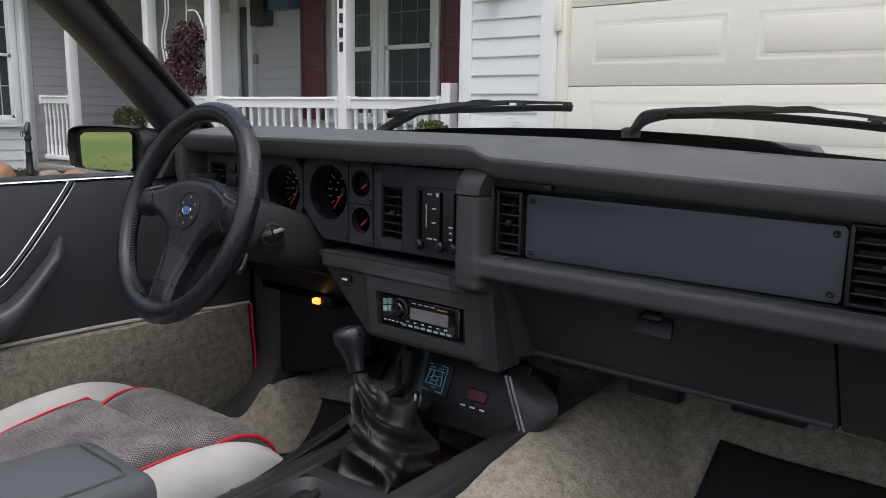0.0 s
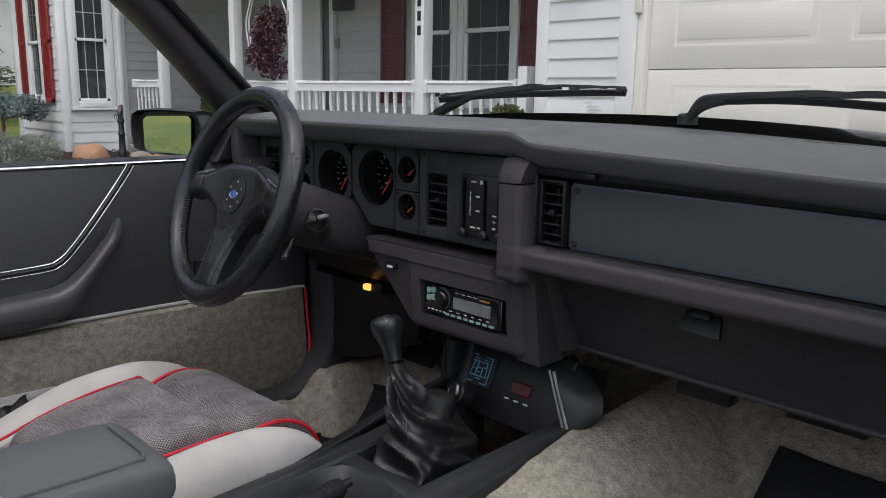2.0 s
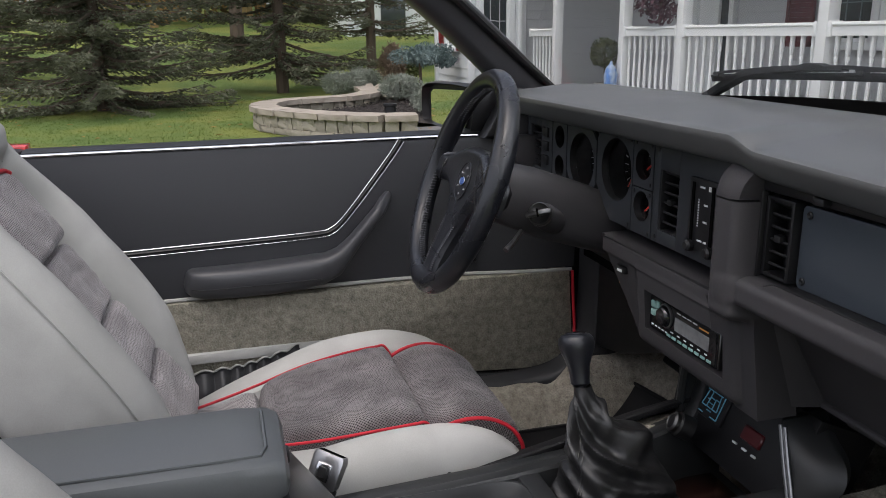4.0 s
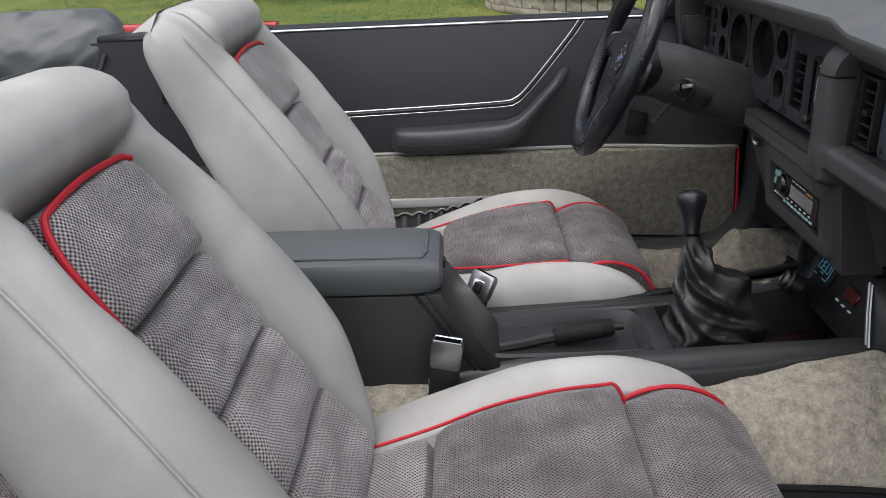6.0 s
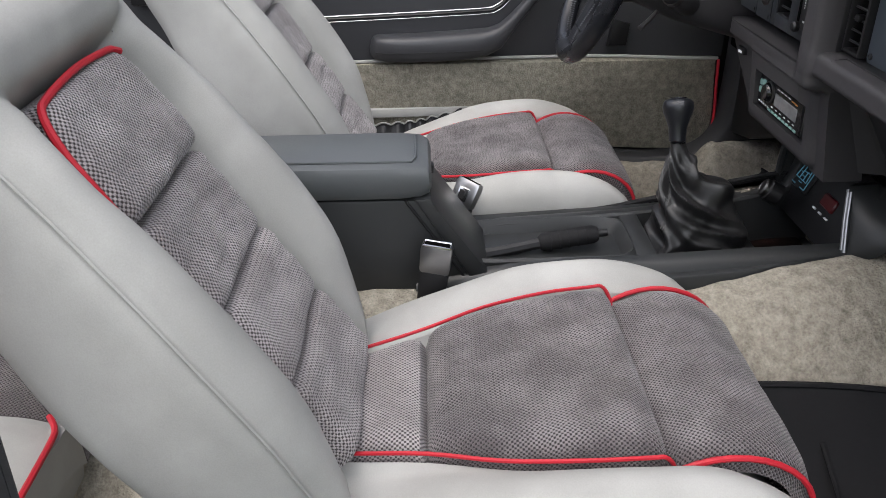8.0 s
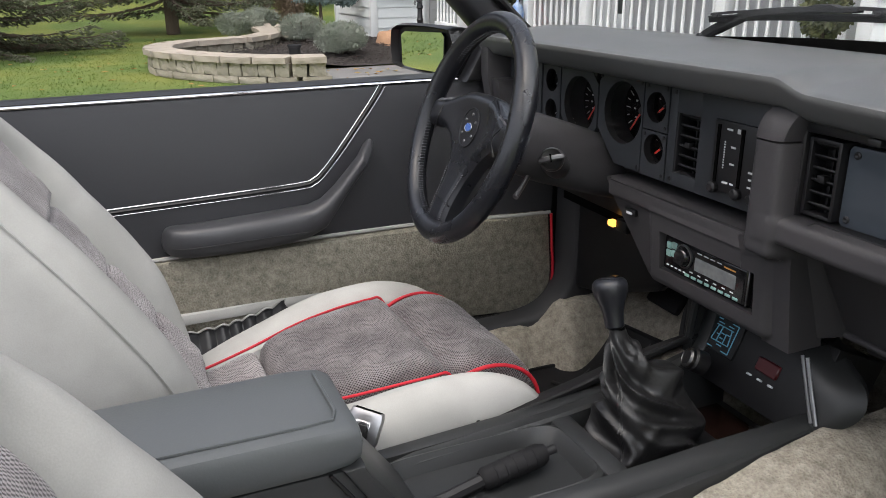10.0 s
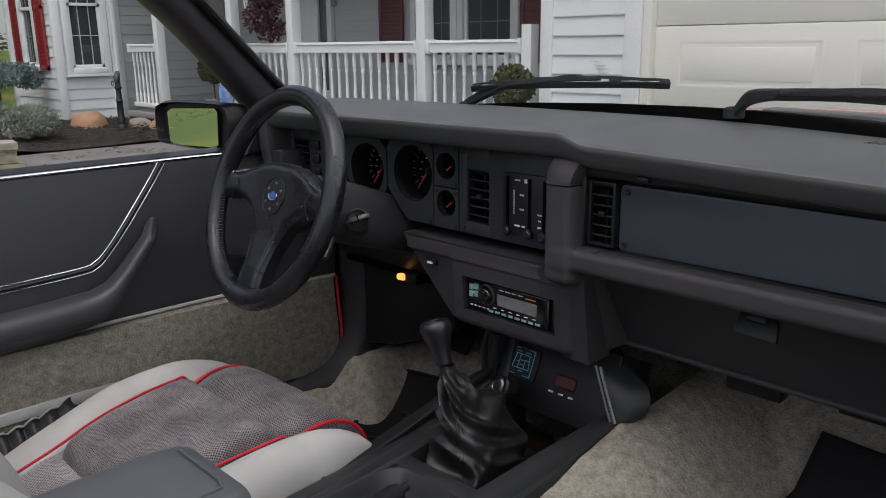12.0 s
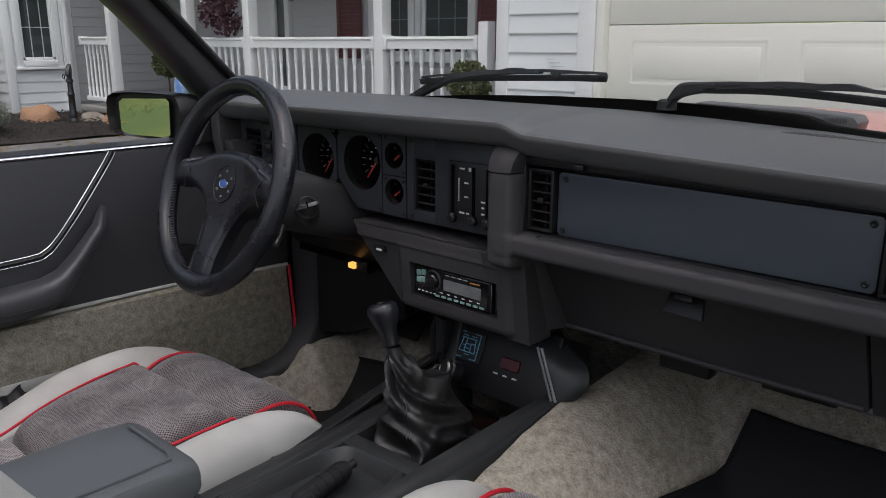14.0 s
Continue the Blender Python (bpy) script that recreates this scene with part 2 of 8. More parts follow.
GRASS = mat("autumn_lawn", (0.082, 0.132, 0.019), 0.9, vary=0.4, scale=0.7, fine=60, bump=1.0, dist=0.02, second=(0.135, 0.155, 0.027))
BARK = mat("grey_brown_bark", (0.10, 0.075, 0.055), 0.95, vary=0.35, scale=10, fine=60, bump=0.8, dist=0.01, stretch=(1, 1, 0.25))
NEEDLES = mat("spruce_needles", (0.095, 0.103, 0.060), 0.8, vary=0.4, scale=3, fine=40, bump=0.0, second=(0.165, 0.172, 0.115))
BLUENEEDLES = mat("blue_spruce_needles", (0.17, 0.225, 0.22), 0.8, vary=0.3, scale=5, fine=40, bump=0.0, second=(0.09, 0.135, 0.13))
LAVENDER = mat("grey_green_foliage", (0.27, 0.29, 0.245), 0.85, vary=0.3, scale=6, fine=40, bump=0.0, second=(0.17, 0.195, 0.15))
BOXWOOD = mat("boxwood_leaves", (0.055, 0.07, 0.02), 0.7, vary=0.35, scale=12, fine=60, bump=0.0, second=(0.10, 0.11, 0.035))
BURGUNDY = mat("burgundy_leaves", (0.055, 0.015, 0.028), 0.65, vary=0.4, scale=12, fine=60, bump=0.0, second=(0.10, 0.035, 0.05))
OLIVE = mat("autumn_leaves", (0.15, 0.14, 0.04), 0.8, vary=0.4, scale=1.2, fine=20, bump=0.0, second=(0.26, 0.13, 0.03))
FARWOOD = mat("far_wood_leaves", (0.22, 0.165, 0.065), 0.9, vary=0.4, scale=0.5, fine=8, bump=0.0, second=(0.36, 0.22, 0.09))
FALLEN = mat("fallen_yellow_leaves", (0.30, 0.21, 0.05), 0.8, vary=0.4, scale=4, fine=20, bump=0.0, second=(0.30, 0.15, 0.05))
IRON = mat("black_iron", (0.012, 0.012, 0.013), 0.45, vary=0.2, scale=14, fine=90, bump=0.2, dist=0.001)
BOULDER = mat("orange_brown_stone", (0.33, 0.19, 0.11), 0.85, vary=0.3, scale=6, fine=50, bump=0.6, dist=0.01)
ASPHALT = mat("driveway_asphalt", (0.075, 0.074, 0.072), 0.9, vary=0.25, scale=2, fine=120, bump=0.6, dist=0.004)

# ---- builders ----
BASE = {}


def thing(name, at, label, category, group="", kind=""):
    ob = new(name)
    ob.empty_display_size = 0.05
    ob.location = at
    BASE[ob.name] = Matrix.Translation(at)
    return tagged(ob, label, category, group, kind)


def finish(name, bm, material, smooth=True):
    bmesh.ops.recalc_face_normals(bm, faces=bm.faces)
    me = bpy.data.meshes.new(name)
    bm.to_mesh(me)
    bm.free()
    me.materials.append(material)
    if smooth:
        me.polygons.foreach_set("use_smooth", [True] * len(me.polygons))
        me.set_sharp_from_angle(angle=radians(38))
    return me


def part(name, bm, material, parent=None, label="", smooth=True, kind=""):
    """Links a bmesh, in world places, as one mesh object under a thing or a part."""
    ob = new(name, finish(name, bm, material, smooth))
    if parent is not None:
        ob.parent = parent
        ob.matrix_parent_inverse = BASE.get(parent.name, Matrix.Identity(4)).inverted()
        BASE[ob.name] = Matrix.Identity(4)
    return tagged(ob, label, kind=kind)


def solid(name, bm, material, label, category="", group="", kind="", smooth=True):
    """A thing or piece of the setting that is one mesh."""
    return tagged(part(name, bm, material, None, "", smooth), label, category, group, kind)


def B():
    return bmesh.new()


def box(bm, x0, x1, y0, y1, z0, z1, bev=0.0, seg=2, m=None):
    r = bmesh.ops.create_cube(bm, size=1.0)
    v = r["verts"]
    for q in v:
        q.co = Vector((x0 + (q.co.x + 0.5) * (x1 - x0), y0 + (q.co.y + 0.5) * (y1 - y0), z0 + (q.co.z + 0.5) * (z1 - z0)))
    if bev:
        e = list({k for q in v for k in q.link_edges})
        r = bmesh.ops.bevel(bm, geom=e, offset=bev, segments=seg, affect="EDGES", profile=0.5)
        v = list({q for g in r["faces"] for q in g.verts} | {q for q in v if q.is_valid})
    if m is not None:
        bmesh.ops.transform(bm, matrix=m, verts=v)
    return bm


def prism(bm, poly, axis, a, b, bev=0.0, seg=2, m=None):
    """A polygon in the plane across an axis (its two other axes in order), drawn out from a to b."""
    def at(p, w):
        return Vector({"x": (w, p[0], p[1]), "y": (p[0], w, p[1]), "z": (p[0], p[1], w)}[axis])
    lo, hi = [bm.verts.new(at(p, a)) for p in poly], [bm.verts.new(at(p, b)) for p in poly]
    n = len(poly)
    fs = [bm.faces.new(lo), bm.faces.new(hi)]
    fs += [bm.faces.new((lo[i], lo[(i + 1) % n], hi[(i + 1) % n], hi[i])) for i in range(n)]
    v = lo + hi
    bmesh.ops.recalc_face_normals(bm, faces=fs)
    if bev:
        r = bmesh.ops.bevel(bm, geom=list({e for f in fs[:2] for e in f.edges}), offset=bev, segments=seg, affect="EDGES", profile=0.5)
        v = list({q for g in r["faces"] for q in g.verts} | {q for q in v if q.is_valid})
    if m is not None:
        bmesh.ops.transform(bm, matrix=m, verts=v)
    return bm


def spline(pts, n=8, closed=False):
    """Points on a smooth curve through the given ones."""
    p = [Vector(q) for q in pts]
    k = len(p)
    out = []
    for i in range(k if closed else k - 1):
        if closed:
            a, b, c, d = p[i - 1], p[i], p[(i + 1) % k], p[(i + 2) % k]
        else:
            a, b, c, d = p[max(i - 1, 0)], p[i], p[i + 1], p[min(i + 2, k - 1)]
        for j in range(n):
            t = j / n
            out.append(0.5 * (2 * b + (c - a) * t + (2 * a - 5 * b + 4 * c - d) * t * t + (3 * b - a - 3 * c + d) * t ** 3))
    if not closed:
        out.append(p[-1])
    return out


def tube(bm, pts, r, n=8, closed=False, flat=1.0):
    """A tube along points; r: one radius or one a point."""
    p = [Vector(q) for q in pts]
    k = len(p)
    rs = r if isinstance(r, (list, tuple)) else [r] * k
    rings, up = [], None
    for i in range(k):
        d = (p[(i + 1) % k] - p[i - 1]) if closed else (p[min(i + 1, k - 1)] - p[max(i - 1, 0)])
        d.normalize()
        if up is None:
            up = d.orthogonal().normalized()
        up = (up - d * up.dot(d)).normalized()
        side = d.cross(up)
        rings.append([bm.verts.new(p[i] + rs[i] * (math.cos(2 * math.pi * j / n) * up * flat + math.sin(2 * math.pi * j / n) * side)) for j in range(n)])
    for i in range(k if closed else k - 1):
        a, b = rings[i], rings[(i + 1) % k]
        s = 0
        if closed and i == k - 1:
            s = min(range(n), key=lambda q: (b[q].co - a[0].co).length)
        for j in range(n):
            bm.faces.new((a[j], a[(j + 1) % n], b[(j + 1 + s) % n], b[(j + s) % n]))
    if not closed:
        bm.faces.new(rings[0][::-1])
        bm.faces.new(rings[-1])
    return bm


def loft(bm, rings, cap=True):
    """A skin over closed rings of equally many points."""
    vs = [[bm.verts.new(q) for q in ring] for ring in rings]
    n = len(vs[0])
    for a, b in zip(vs, vs[1:]):
        for j in range(n):
            bm.faces.new((a[j], a[(j + 1) % n], b[(j + 1) % n], b[j]))
    if cap:
        bm.faces.new(vs[0][::-1])
        bm.faces.new(vs[-1])
    return bm


def lathe(bm, prof, n=20, m=None, cap=True):
    """A profile of (radius, height) turned about z."""
    m = m or Matrix.Identity(4)
    rings = [[m @ Vector((r * math.cos(2 * math.pi * j / n), r * math.sin(2 * math.pi * j / n), h)) for j in range(n)] for r, h in prof]
    return loft(bm, rings, cap)


def sheet(bm, fn, nu, nv, thick=None, uv=None):
    """A grid surface fn(u, v) for u, v in 0..1; thick: a vector added for its back; uv: gives it a UV map in metres over the surface."""
    g = [[bm.verts.new(fn(i / nu, j / nv)) for j in range(nv + 1)] for i in range(nu + 1)]
    lay = bm.loops.layers.uv.verify() if uv else None
    if uv:   # lengths measured over the surface, from its middle
        cu, cv = [[0.0] * (nv + 1) for _ in range(nu + 1)], [[0.0] * (nv + 1) for _ in range(nu + 1)]
        for i in range(nu + 1):
            for j in range(nv + 1):
                cu[i][j] = cu[i - 1][j] + (g[i][j].co - g[i - 1][j].co).length if i else 0.0
                cv[i][j] = cv[i][j - 1] + (g[i][j].co - g[i][j - 1].co).length if j else 0.0
        mu, mv = [cu[nu // 2][j] for j in range(nv + 1)], [cv[i][nv // 2] for i in range(nu + 1)]
    for i in range(nu):
        for j in range(nv):
            f = bm.faces.new((g[i][j], g[i + 1][j], g[i + 1][j + 1], g[i][j + 1]))
            if uv:
                for lp, (a, b) in zip(f.loops, ((i, j), (i + 1, j), (i + 1, j + 1), (i, j + 1))):
                    lp[lay].uv = (cu[a][b] - mu[b], cv[a][b] - mv[a])
    if thick is not None:
        t = Vector(thick)
        h = [[bm.verts.new(q.co + t) for q in row] for row in g]
        for i in range(nu):
            for j in range(nv):
                bm.faces.new((h[i][j], h[i][j + 1], h[i + 1][j + 1], h[i + 1][j]))
        edge = [(i, 0) for i in range(nu)] + [(nu, j) for j in range(nv)] + [(i, nv) for i in range(nu, 0, -1)] + [(0, j) for j in range(nv, 0, -1)]
        for (a, b), (c, d) in zip(edge, edge[1:] + edge[:1]):
            bm.faces.new((g[a][b], g[c][d], h[c][d], h[a][b]))
    return bm


def holed(bm, outer, holes, m, thick):
    """A plate with round holes: outline and (cx, cy, r) in its plane, laid by m, thick along its z."""
    es = []
    for loop in [outer] + [[(cx + r * math.cos(2 * math.pi * k / 32), cy + r * math.sin(2 * math.pi * k / 32)) for k in range(32)] for cx, cy, r in holes]:
        vs = [bm.verts.new((p[0], p[1], 0)) for p in loop]
        es += [bm.edges.new((vs[i], vs[(i + 1) % len(vs)])) for i in range(len(vs))]
    r = bmesh.ops.triangle_fill(bm, edges=es, use_beauty=True, use_dissolve=False)
    fs = [g for g in r["geom"] if isinstance(g, bmesh.types.BMFace)]
    ex = bmesh.ops.extrude_face_region(bm, geom=fs)
    bmesh.ops.translate(bm, vec=(0, 0, -thick), verts=[g for g in ex["geom"] if isinstance(g, bmesh.types.BMVert)])
    bmesh.ops.transform(bm, matrix=m, verts=bm.verts)
    return bm


def bump01(t, p=2.5):
    return max(0.0, 1 - abs(2 * t - 1) ** p)


def smooth01(t):
    t = min(max(t, 0.0), 1.0)
    return t * t * (3 - 2 * t)


def lerp(a, b, t):
    return a + (b - a) * t


def curve(keys, t):
    """A value smoothly between (place, value) keys."""
    if t <= keys[0][0]:
        return keys[0][1]
    for (a, va), (b, vb) in zip(keys, keys[1:]):
        if t <= b:
            return lerp(va, vb, smooth01((t - a) / (b - a)))
    return keys[-1][1]


def glide(keys, t):
    """A value on one smooth curve through (place, value) keys."""
    if t <= keys[0][0]:
        return keys[0][1]
    if t >= keys[-1][0]:
        return keys[-1][1]
    i = max(k for k in range(len(keys) - 1) if keys[k][0] <= t)
    def slope(k):
        a, b = keys[max(k - 1, 0)], keys[min(k + 1, len(keys) - 1)]
        return (b[1] - a[1]) / (b[0] - a[0])
    (xa, ya), (xb, yb) = keys[i], keys[i + 1]
    h = xb - xa
    u = (t - xa) / h
    return ya * (1 + 2 * u) * (1 - u) ** 2 + slope(i) * h * u * (1 - u) ** 2 + yb * u * u * (3 - 2 * u) + slope(i + 1) * h * u * u * (u - 1)


def rows(keys, t):
    """A value straight between (place, value) keys."""
    if t <= keys[0][0]:
        return keys[0][1]
    for (a, va), (b, vb) in zip(keys, keys[1:]):
        if t <= b:
            return lerp(va, vb, (t - a) / (b - a))
    return keys[-1][1]

# ---- car: floor, body, windscreen ----
DOOR_X = -0.725


def carpet_height(x, y, bulge=True):
    """Floor pan: two wells either side of the tunnel, rising to the toe board ahead."""
    tunnel = 0.30 + (0.185 + 0.065 * smooth01((y - 0.62) / 0.42)) * smooth01((0.41 - abs(x)) / 0.28) * (0.45 + 0.55 * smooth01((y + 0.12) / 0.22)) - 0.17 * smooth01((0.118 - abs(x)) / 0.015) * smooth01((y - 0.40) / 0.04)
    sill = 0.08 * smooth01((x - 0.53) / 0.11) + 0.082 * smooth01((-0.525 - x) / 0.09) * (1 - smooth01((y - 0.95) / 0.10))
    toe = 0.36 * smooth01((y - 1.08 + 0.07 * (x < -0.1)) / 0.42)
    rear = 0.03 * smooth01((-0.15 - y) / 0.2)
    arch_ = 0.30 + 0.145 * smooth01((y - 0.965) / 0.075) * smooth01((-0.475 - x) / 0.09) * smooth01((x + 0.68) / 0.09)   # wheel arch beside the pedals
    return max(tunnel, 0.30 + toe, arch_ if bulge else 0.0) + 0.35 * min(tunnel - 0.30, toe) * 0.3 + sill * (1 - smooth01((y - 1.0) / 0.2)) + rear


def carpet_at(u, v):
    x, y = lerp(-0.68, 0.68, u), lerp(-1.0, 1.62, v)
    rough = 0.004 * noise.noise(Vector((x * 28, y * 28, 0))) + 0.006 * noise.noise(Vector((x * 7, y * 7, 3)))
    return Vector((x, y, carpet_height(x, y) + rough))


solid("floor", sheet(B(), carpet_at, 150, 260, (0, 0, -0.02)), CARPET, "grey-beige loop carpet on the car floor and tunnel", kind="structure")

car = thing("car", (0, 0.4, 0), "red two-door convertible with its top folded down", "car")


def side_panel(x0, x1, poly, name, label):
    return part(name, prism(B(), poly, "x", x0, x1, 0.008), PAINT, car, label)


def arch(cy, r, a0, a1, n=9):
    return [(cy + r * math.cos(radians(lerp(a0, a1, k / (n - 1)))), 0.31 + r * math.sin(radians(lerp(a0, a1, k / (n - 1))))) for k in range(n)]


for s in (-1, 1):
    x0, x1 = sorted((s * 0.80, s * 0.845))
    side_panel(x0, x1, [(1.075, 0.24)] + [(1.40, 0.24)] + arch(1.76, 0.34, 190, -10) + [(2.56, 0.26), (2.60, 0.62), (2.50, 0.80), (1.22, 0.925), (1.075, 0.915)], "fender", "")
    side_panel(x0, x1, [(0.0, 0.24), (0.0, 0.915), (-0.7, 0.93), (-1.75, 0.90), (-1.86, 0.75), (-1.84, 0.30)] + arch(-0.86, 0.34, 190, -10), "quarter_panel", "")
    part("sill", box(B(), *sorted((s * 0.68, s * 0.83)), -0.02, 1.10, 0.20, 0.375, 0.015), BLACK, car, "black-trimmed door sill")
    part("quarter_capping", box(B(), *sorted((s * 0.735, s * 0.851)), -0.40, -0.003, 0.885, 0.910, 0.008), BLACK, car, "black quarter capping")
    part("side_liner", box(B(), *sorted((s * 0.780, s * 0.798)), 1.078, 1.64, 0.20, 0.90, 0.004), BLACK, car, "black inner liner")
    part("rear_liner", box(B(), *sorted((s * 0.780, s * 0.798)), -1.20, -0.004, 0.20, 0.89, 0.004), BLACK, car, "black inner liner")
    for cy in (1.76, -0.86):
        w = part("wheel", lathe(B(), [(0.05, -0.09), (0.20, -0.09), (0.205, 0.0), (0.20, 0.08), (0.06, 0.07)], 24, Matrix.Translation((s * 0.72, cy, 0.31)) @ Matrix.Rotation(radians(90), 4, "Y")), STEEL, car, "alloy wheel")
        ty = [(0.20, -0.10), (0.28, -0.11), (0.31, -0.09), (0.31, 0.09), (0.28, 0.11), (0.20, 0.10)]
        part("tyre", lathe(B(), ty, 32, Matrix.Translation((s * 0.72, cy, 0.31)) @ Matrix.Rotation(radians(90), 4, "Y")), RUBBER, w, "black rubber tyre")


def hood_at(u, v):
    x, y = lerp(-0.79, 0.79, u), lerp(1.20, 2.55, v)
    z = 0.955 - 0.032 * abs(x / 0.79) ** 2.5 - 0.05 * v ** 2
    z += 0.012 * smooth01((0.3 - abs(x)) / 0.06) * smooth01(v / 0.1)
    return Vector((x, y, z))


part("hood", sheet(B(), hood_at, 40, 24, (0, 0, -0.02)), PAINT, car, "red painted hood")
part("bumper", prism(B(), [(2.52, 0.30), (2.66, 0.34), (2.68, 0.55), (2.58, 0.66), (2.52, 0.80)], "x", -0.84, 0.84, 0.01), PAINT, car)
part("rear_deck", sheet(B(), lambda u, v: Vector((lerp(-0.80, 0.80, u), lerp(-1.84, -1.22, v), 0.93 - 0.05 * abs(2 * u - 1) ** 3 - 0.04 * (1 - v) ** 2)), 16, 8, (0, 0, -0.03)), PAINT, car, "red boot lid")
part("tail_panel", box(B(), -0.83, 0.83, -1.88, -1.83, 0.26, 0.90, 0.01), PAINT, car)
part("underbody", box(B(), -0.66, 0.66, -1.8, 2.5, 0.20, 0.262, 0.005), BLACK, car, "black underbody")
part("firewall", box(B(), -0.78, 0.78, 1.63, 1.66, 0.28, 0.94, 0.005), BLACK, car)

# cowl strip at the foot of the windscreen, black, stepping down towards the passenger's end
def cowl_at(u, v):
    x = lerp(-0.50, 0.72, u)
    top = rows([(-0.5, 0.996), (-0.317, 1.006), (-0.175, 1.014), (-0.05, 1.018), (0.1, 1.020), (0.2, 1.0195), (0.29, 1.0170), (0.36, 1.0140), (0.388, 1.0120), (0.400, 1.0085), (0.412, 1.0035), (0.425, 1.0010), (0.443, 0.9995), (0.54, 0.9935), (0.72, 0.981)], x)
    y = 1.150 - 0.03 * (x / 0.7) ** 2
    ys = (y - 0.012, y + 0.0, y + 0.035, y + 0.09)
    zs = (top - 0.03, top, top - 0.002, top - 0.04)
    k = min(int(v * 3), 2)
    return Vector((x, lerp(ys[k], ys[k + 1], v * 3 - k), lerp(zs[k], zs[k + 1], v * 3 - k)))


# black strip, with the shade it lies in darkened into its colour
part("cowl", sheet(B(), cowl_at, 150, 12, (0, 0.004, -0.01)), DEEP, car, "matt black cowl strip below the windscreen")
grille = part("cowl_grille", prism(B(), [(0.14, 0.945), (0.395, 0.945), (0.405, 0.988), (0.398, 0.9965), (0.388, 0.9983), (0.302, 1.0035), (0.14, 1.006)], "y", 1.34, 1.40, 0.003), DASHTOP, car, "grey cowl grille end")
for k in range(9):
    part("grille_slot", box(B(), 0.355 + 0.004 * k, 0.3565 + 0.004 * k, 1.337, 1.341, 0.988, 0.9945, 0.0003, 1), VINYL, grille)

# windscreen: posts, header and glass
def post_ring(p, d, w, t):
    side = d.cross(Vector((1, 0, 0))).normalized()
    out = []
    for k in range(16):
        a = 2 * math.pi * k / 16
        c, s = math.cos(a), math.sin(a)
        out.append(p + Vector((1, 0, 0)) * w * math.copysign(abs(c) ** 0.6, c) + side * t * math.copysign(abs(s) ** 0.6, s))
    return out


for s in (-1, 1):
    bm = B()
    a, b = Vector((s * POST[0] - 0.08 * (s > 0), POST[1], POST[2])), Vector((s * POST[3] - 0.04 * (s > 0), POST[4], POST[5]))
    loft(bm, [post_ring(a.lerp(b, k / 12) + Vector((0, 0, 0.018 * math.sin(math.pi * k / 12))), (b - a).normalized(), lerp(0.054, 0.044, k / 12), lerp(0.044, 0.034, k / 12)) for k in range(13)])
    part("windscreen_post", bm, DOORVINYL, car, "dark grey padded windscreen post")
    tube(bm2 := B(), [a.lerp(b, k / 6) + Vector((-s * 0.045, 0.036, 0.012)) for k in range(7)], 0.010, 8)
    part("windscreen_seal", bm2, BLACK, car, "black rubber seal")
part("header_rail", box(B(), -POST[3] - 0.02, POST[3] + 0.02, POST[4] - 0.05, POST[4] + 0.02, POST[5] - 0.03, POST[5] + 0.03, 0.02), VINYL, car, "dark grey header rail")


def screen_at(u, v):
    x = lerp(-1, 1, u)
    lo = Vector((x * 0.84, 1.20 - 0.17 * x * x, 0.985 - 0.02 * x * x))
    hi = Vector((x * POST[3], POST[4] + 0.03, POST[5]))
    return lo.lerp(hi, v) + Vector((0, 0.02 * math.sin(math.pi * v), 0))


screen = part("windscreen", sheet(B(), screen_at, 16, 10, (0, 0.003, 0.003)), GLASS, car, "clear laminated windscreen")
screen.visible_shadow = False

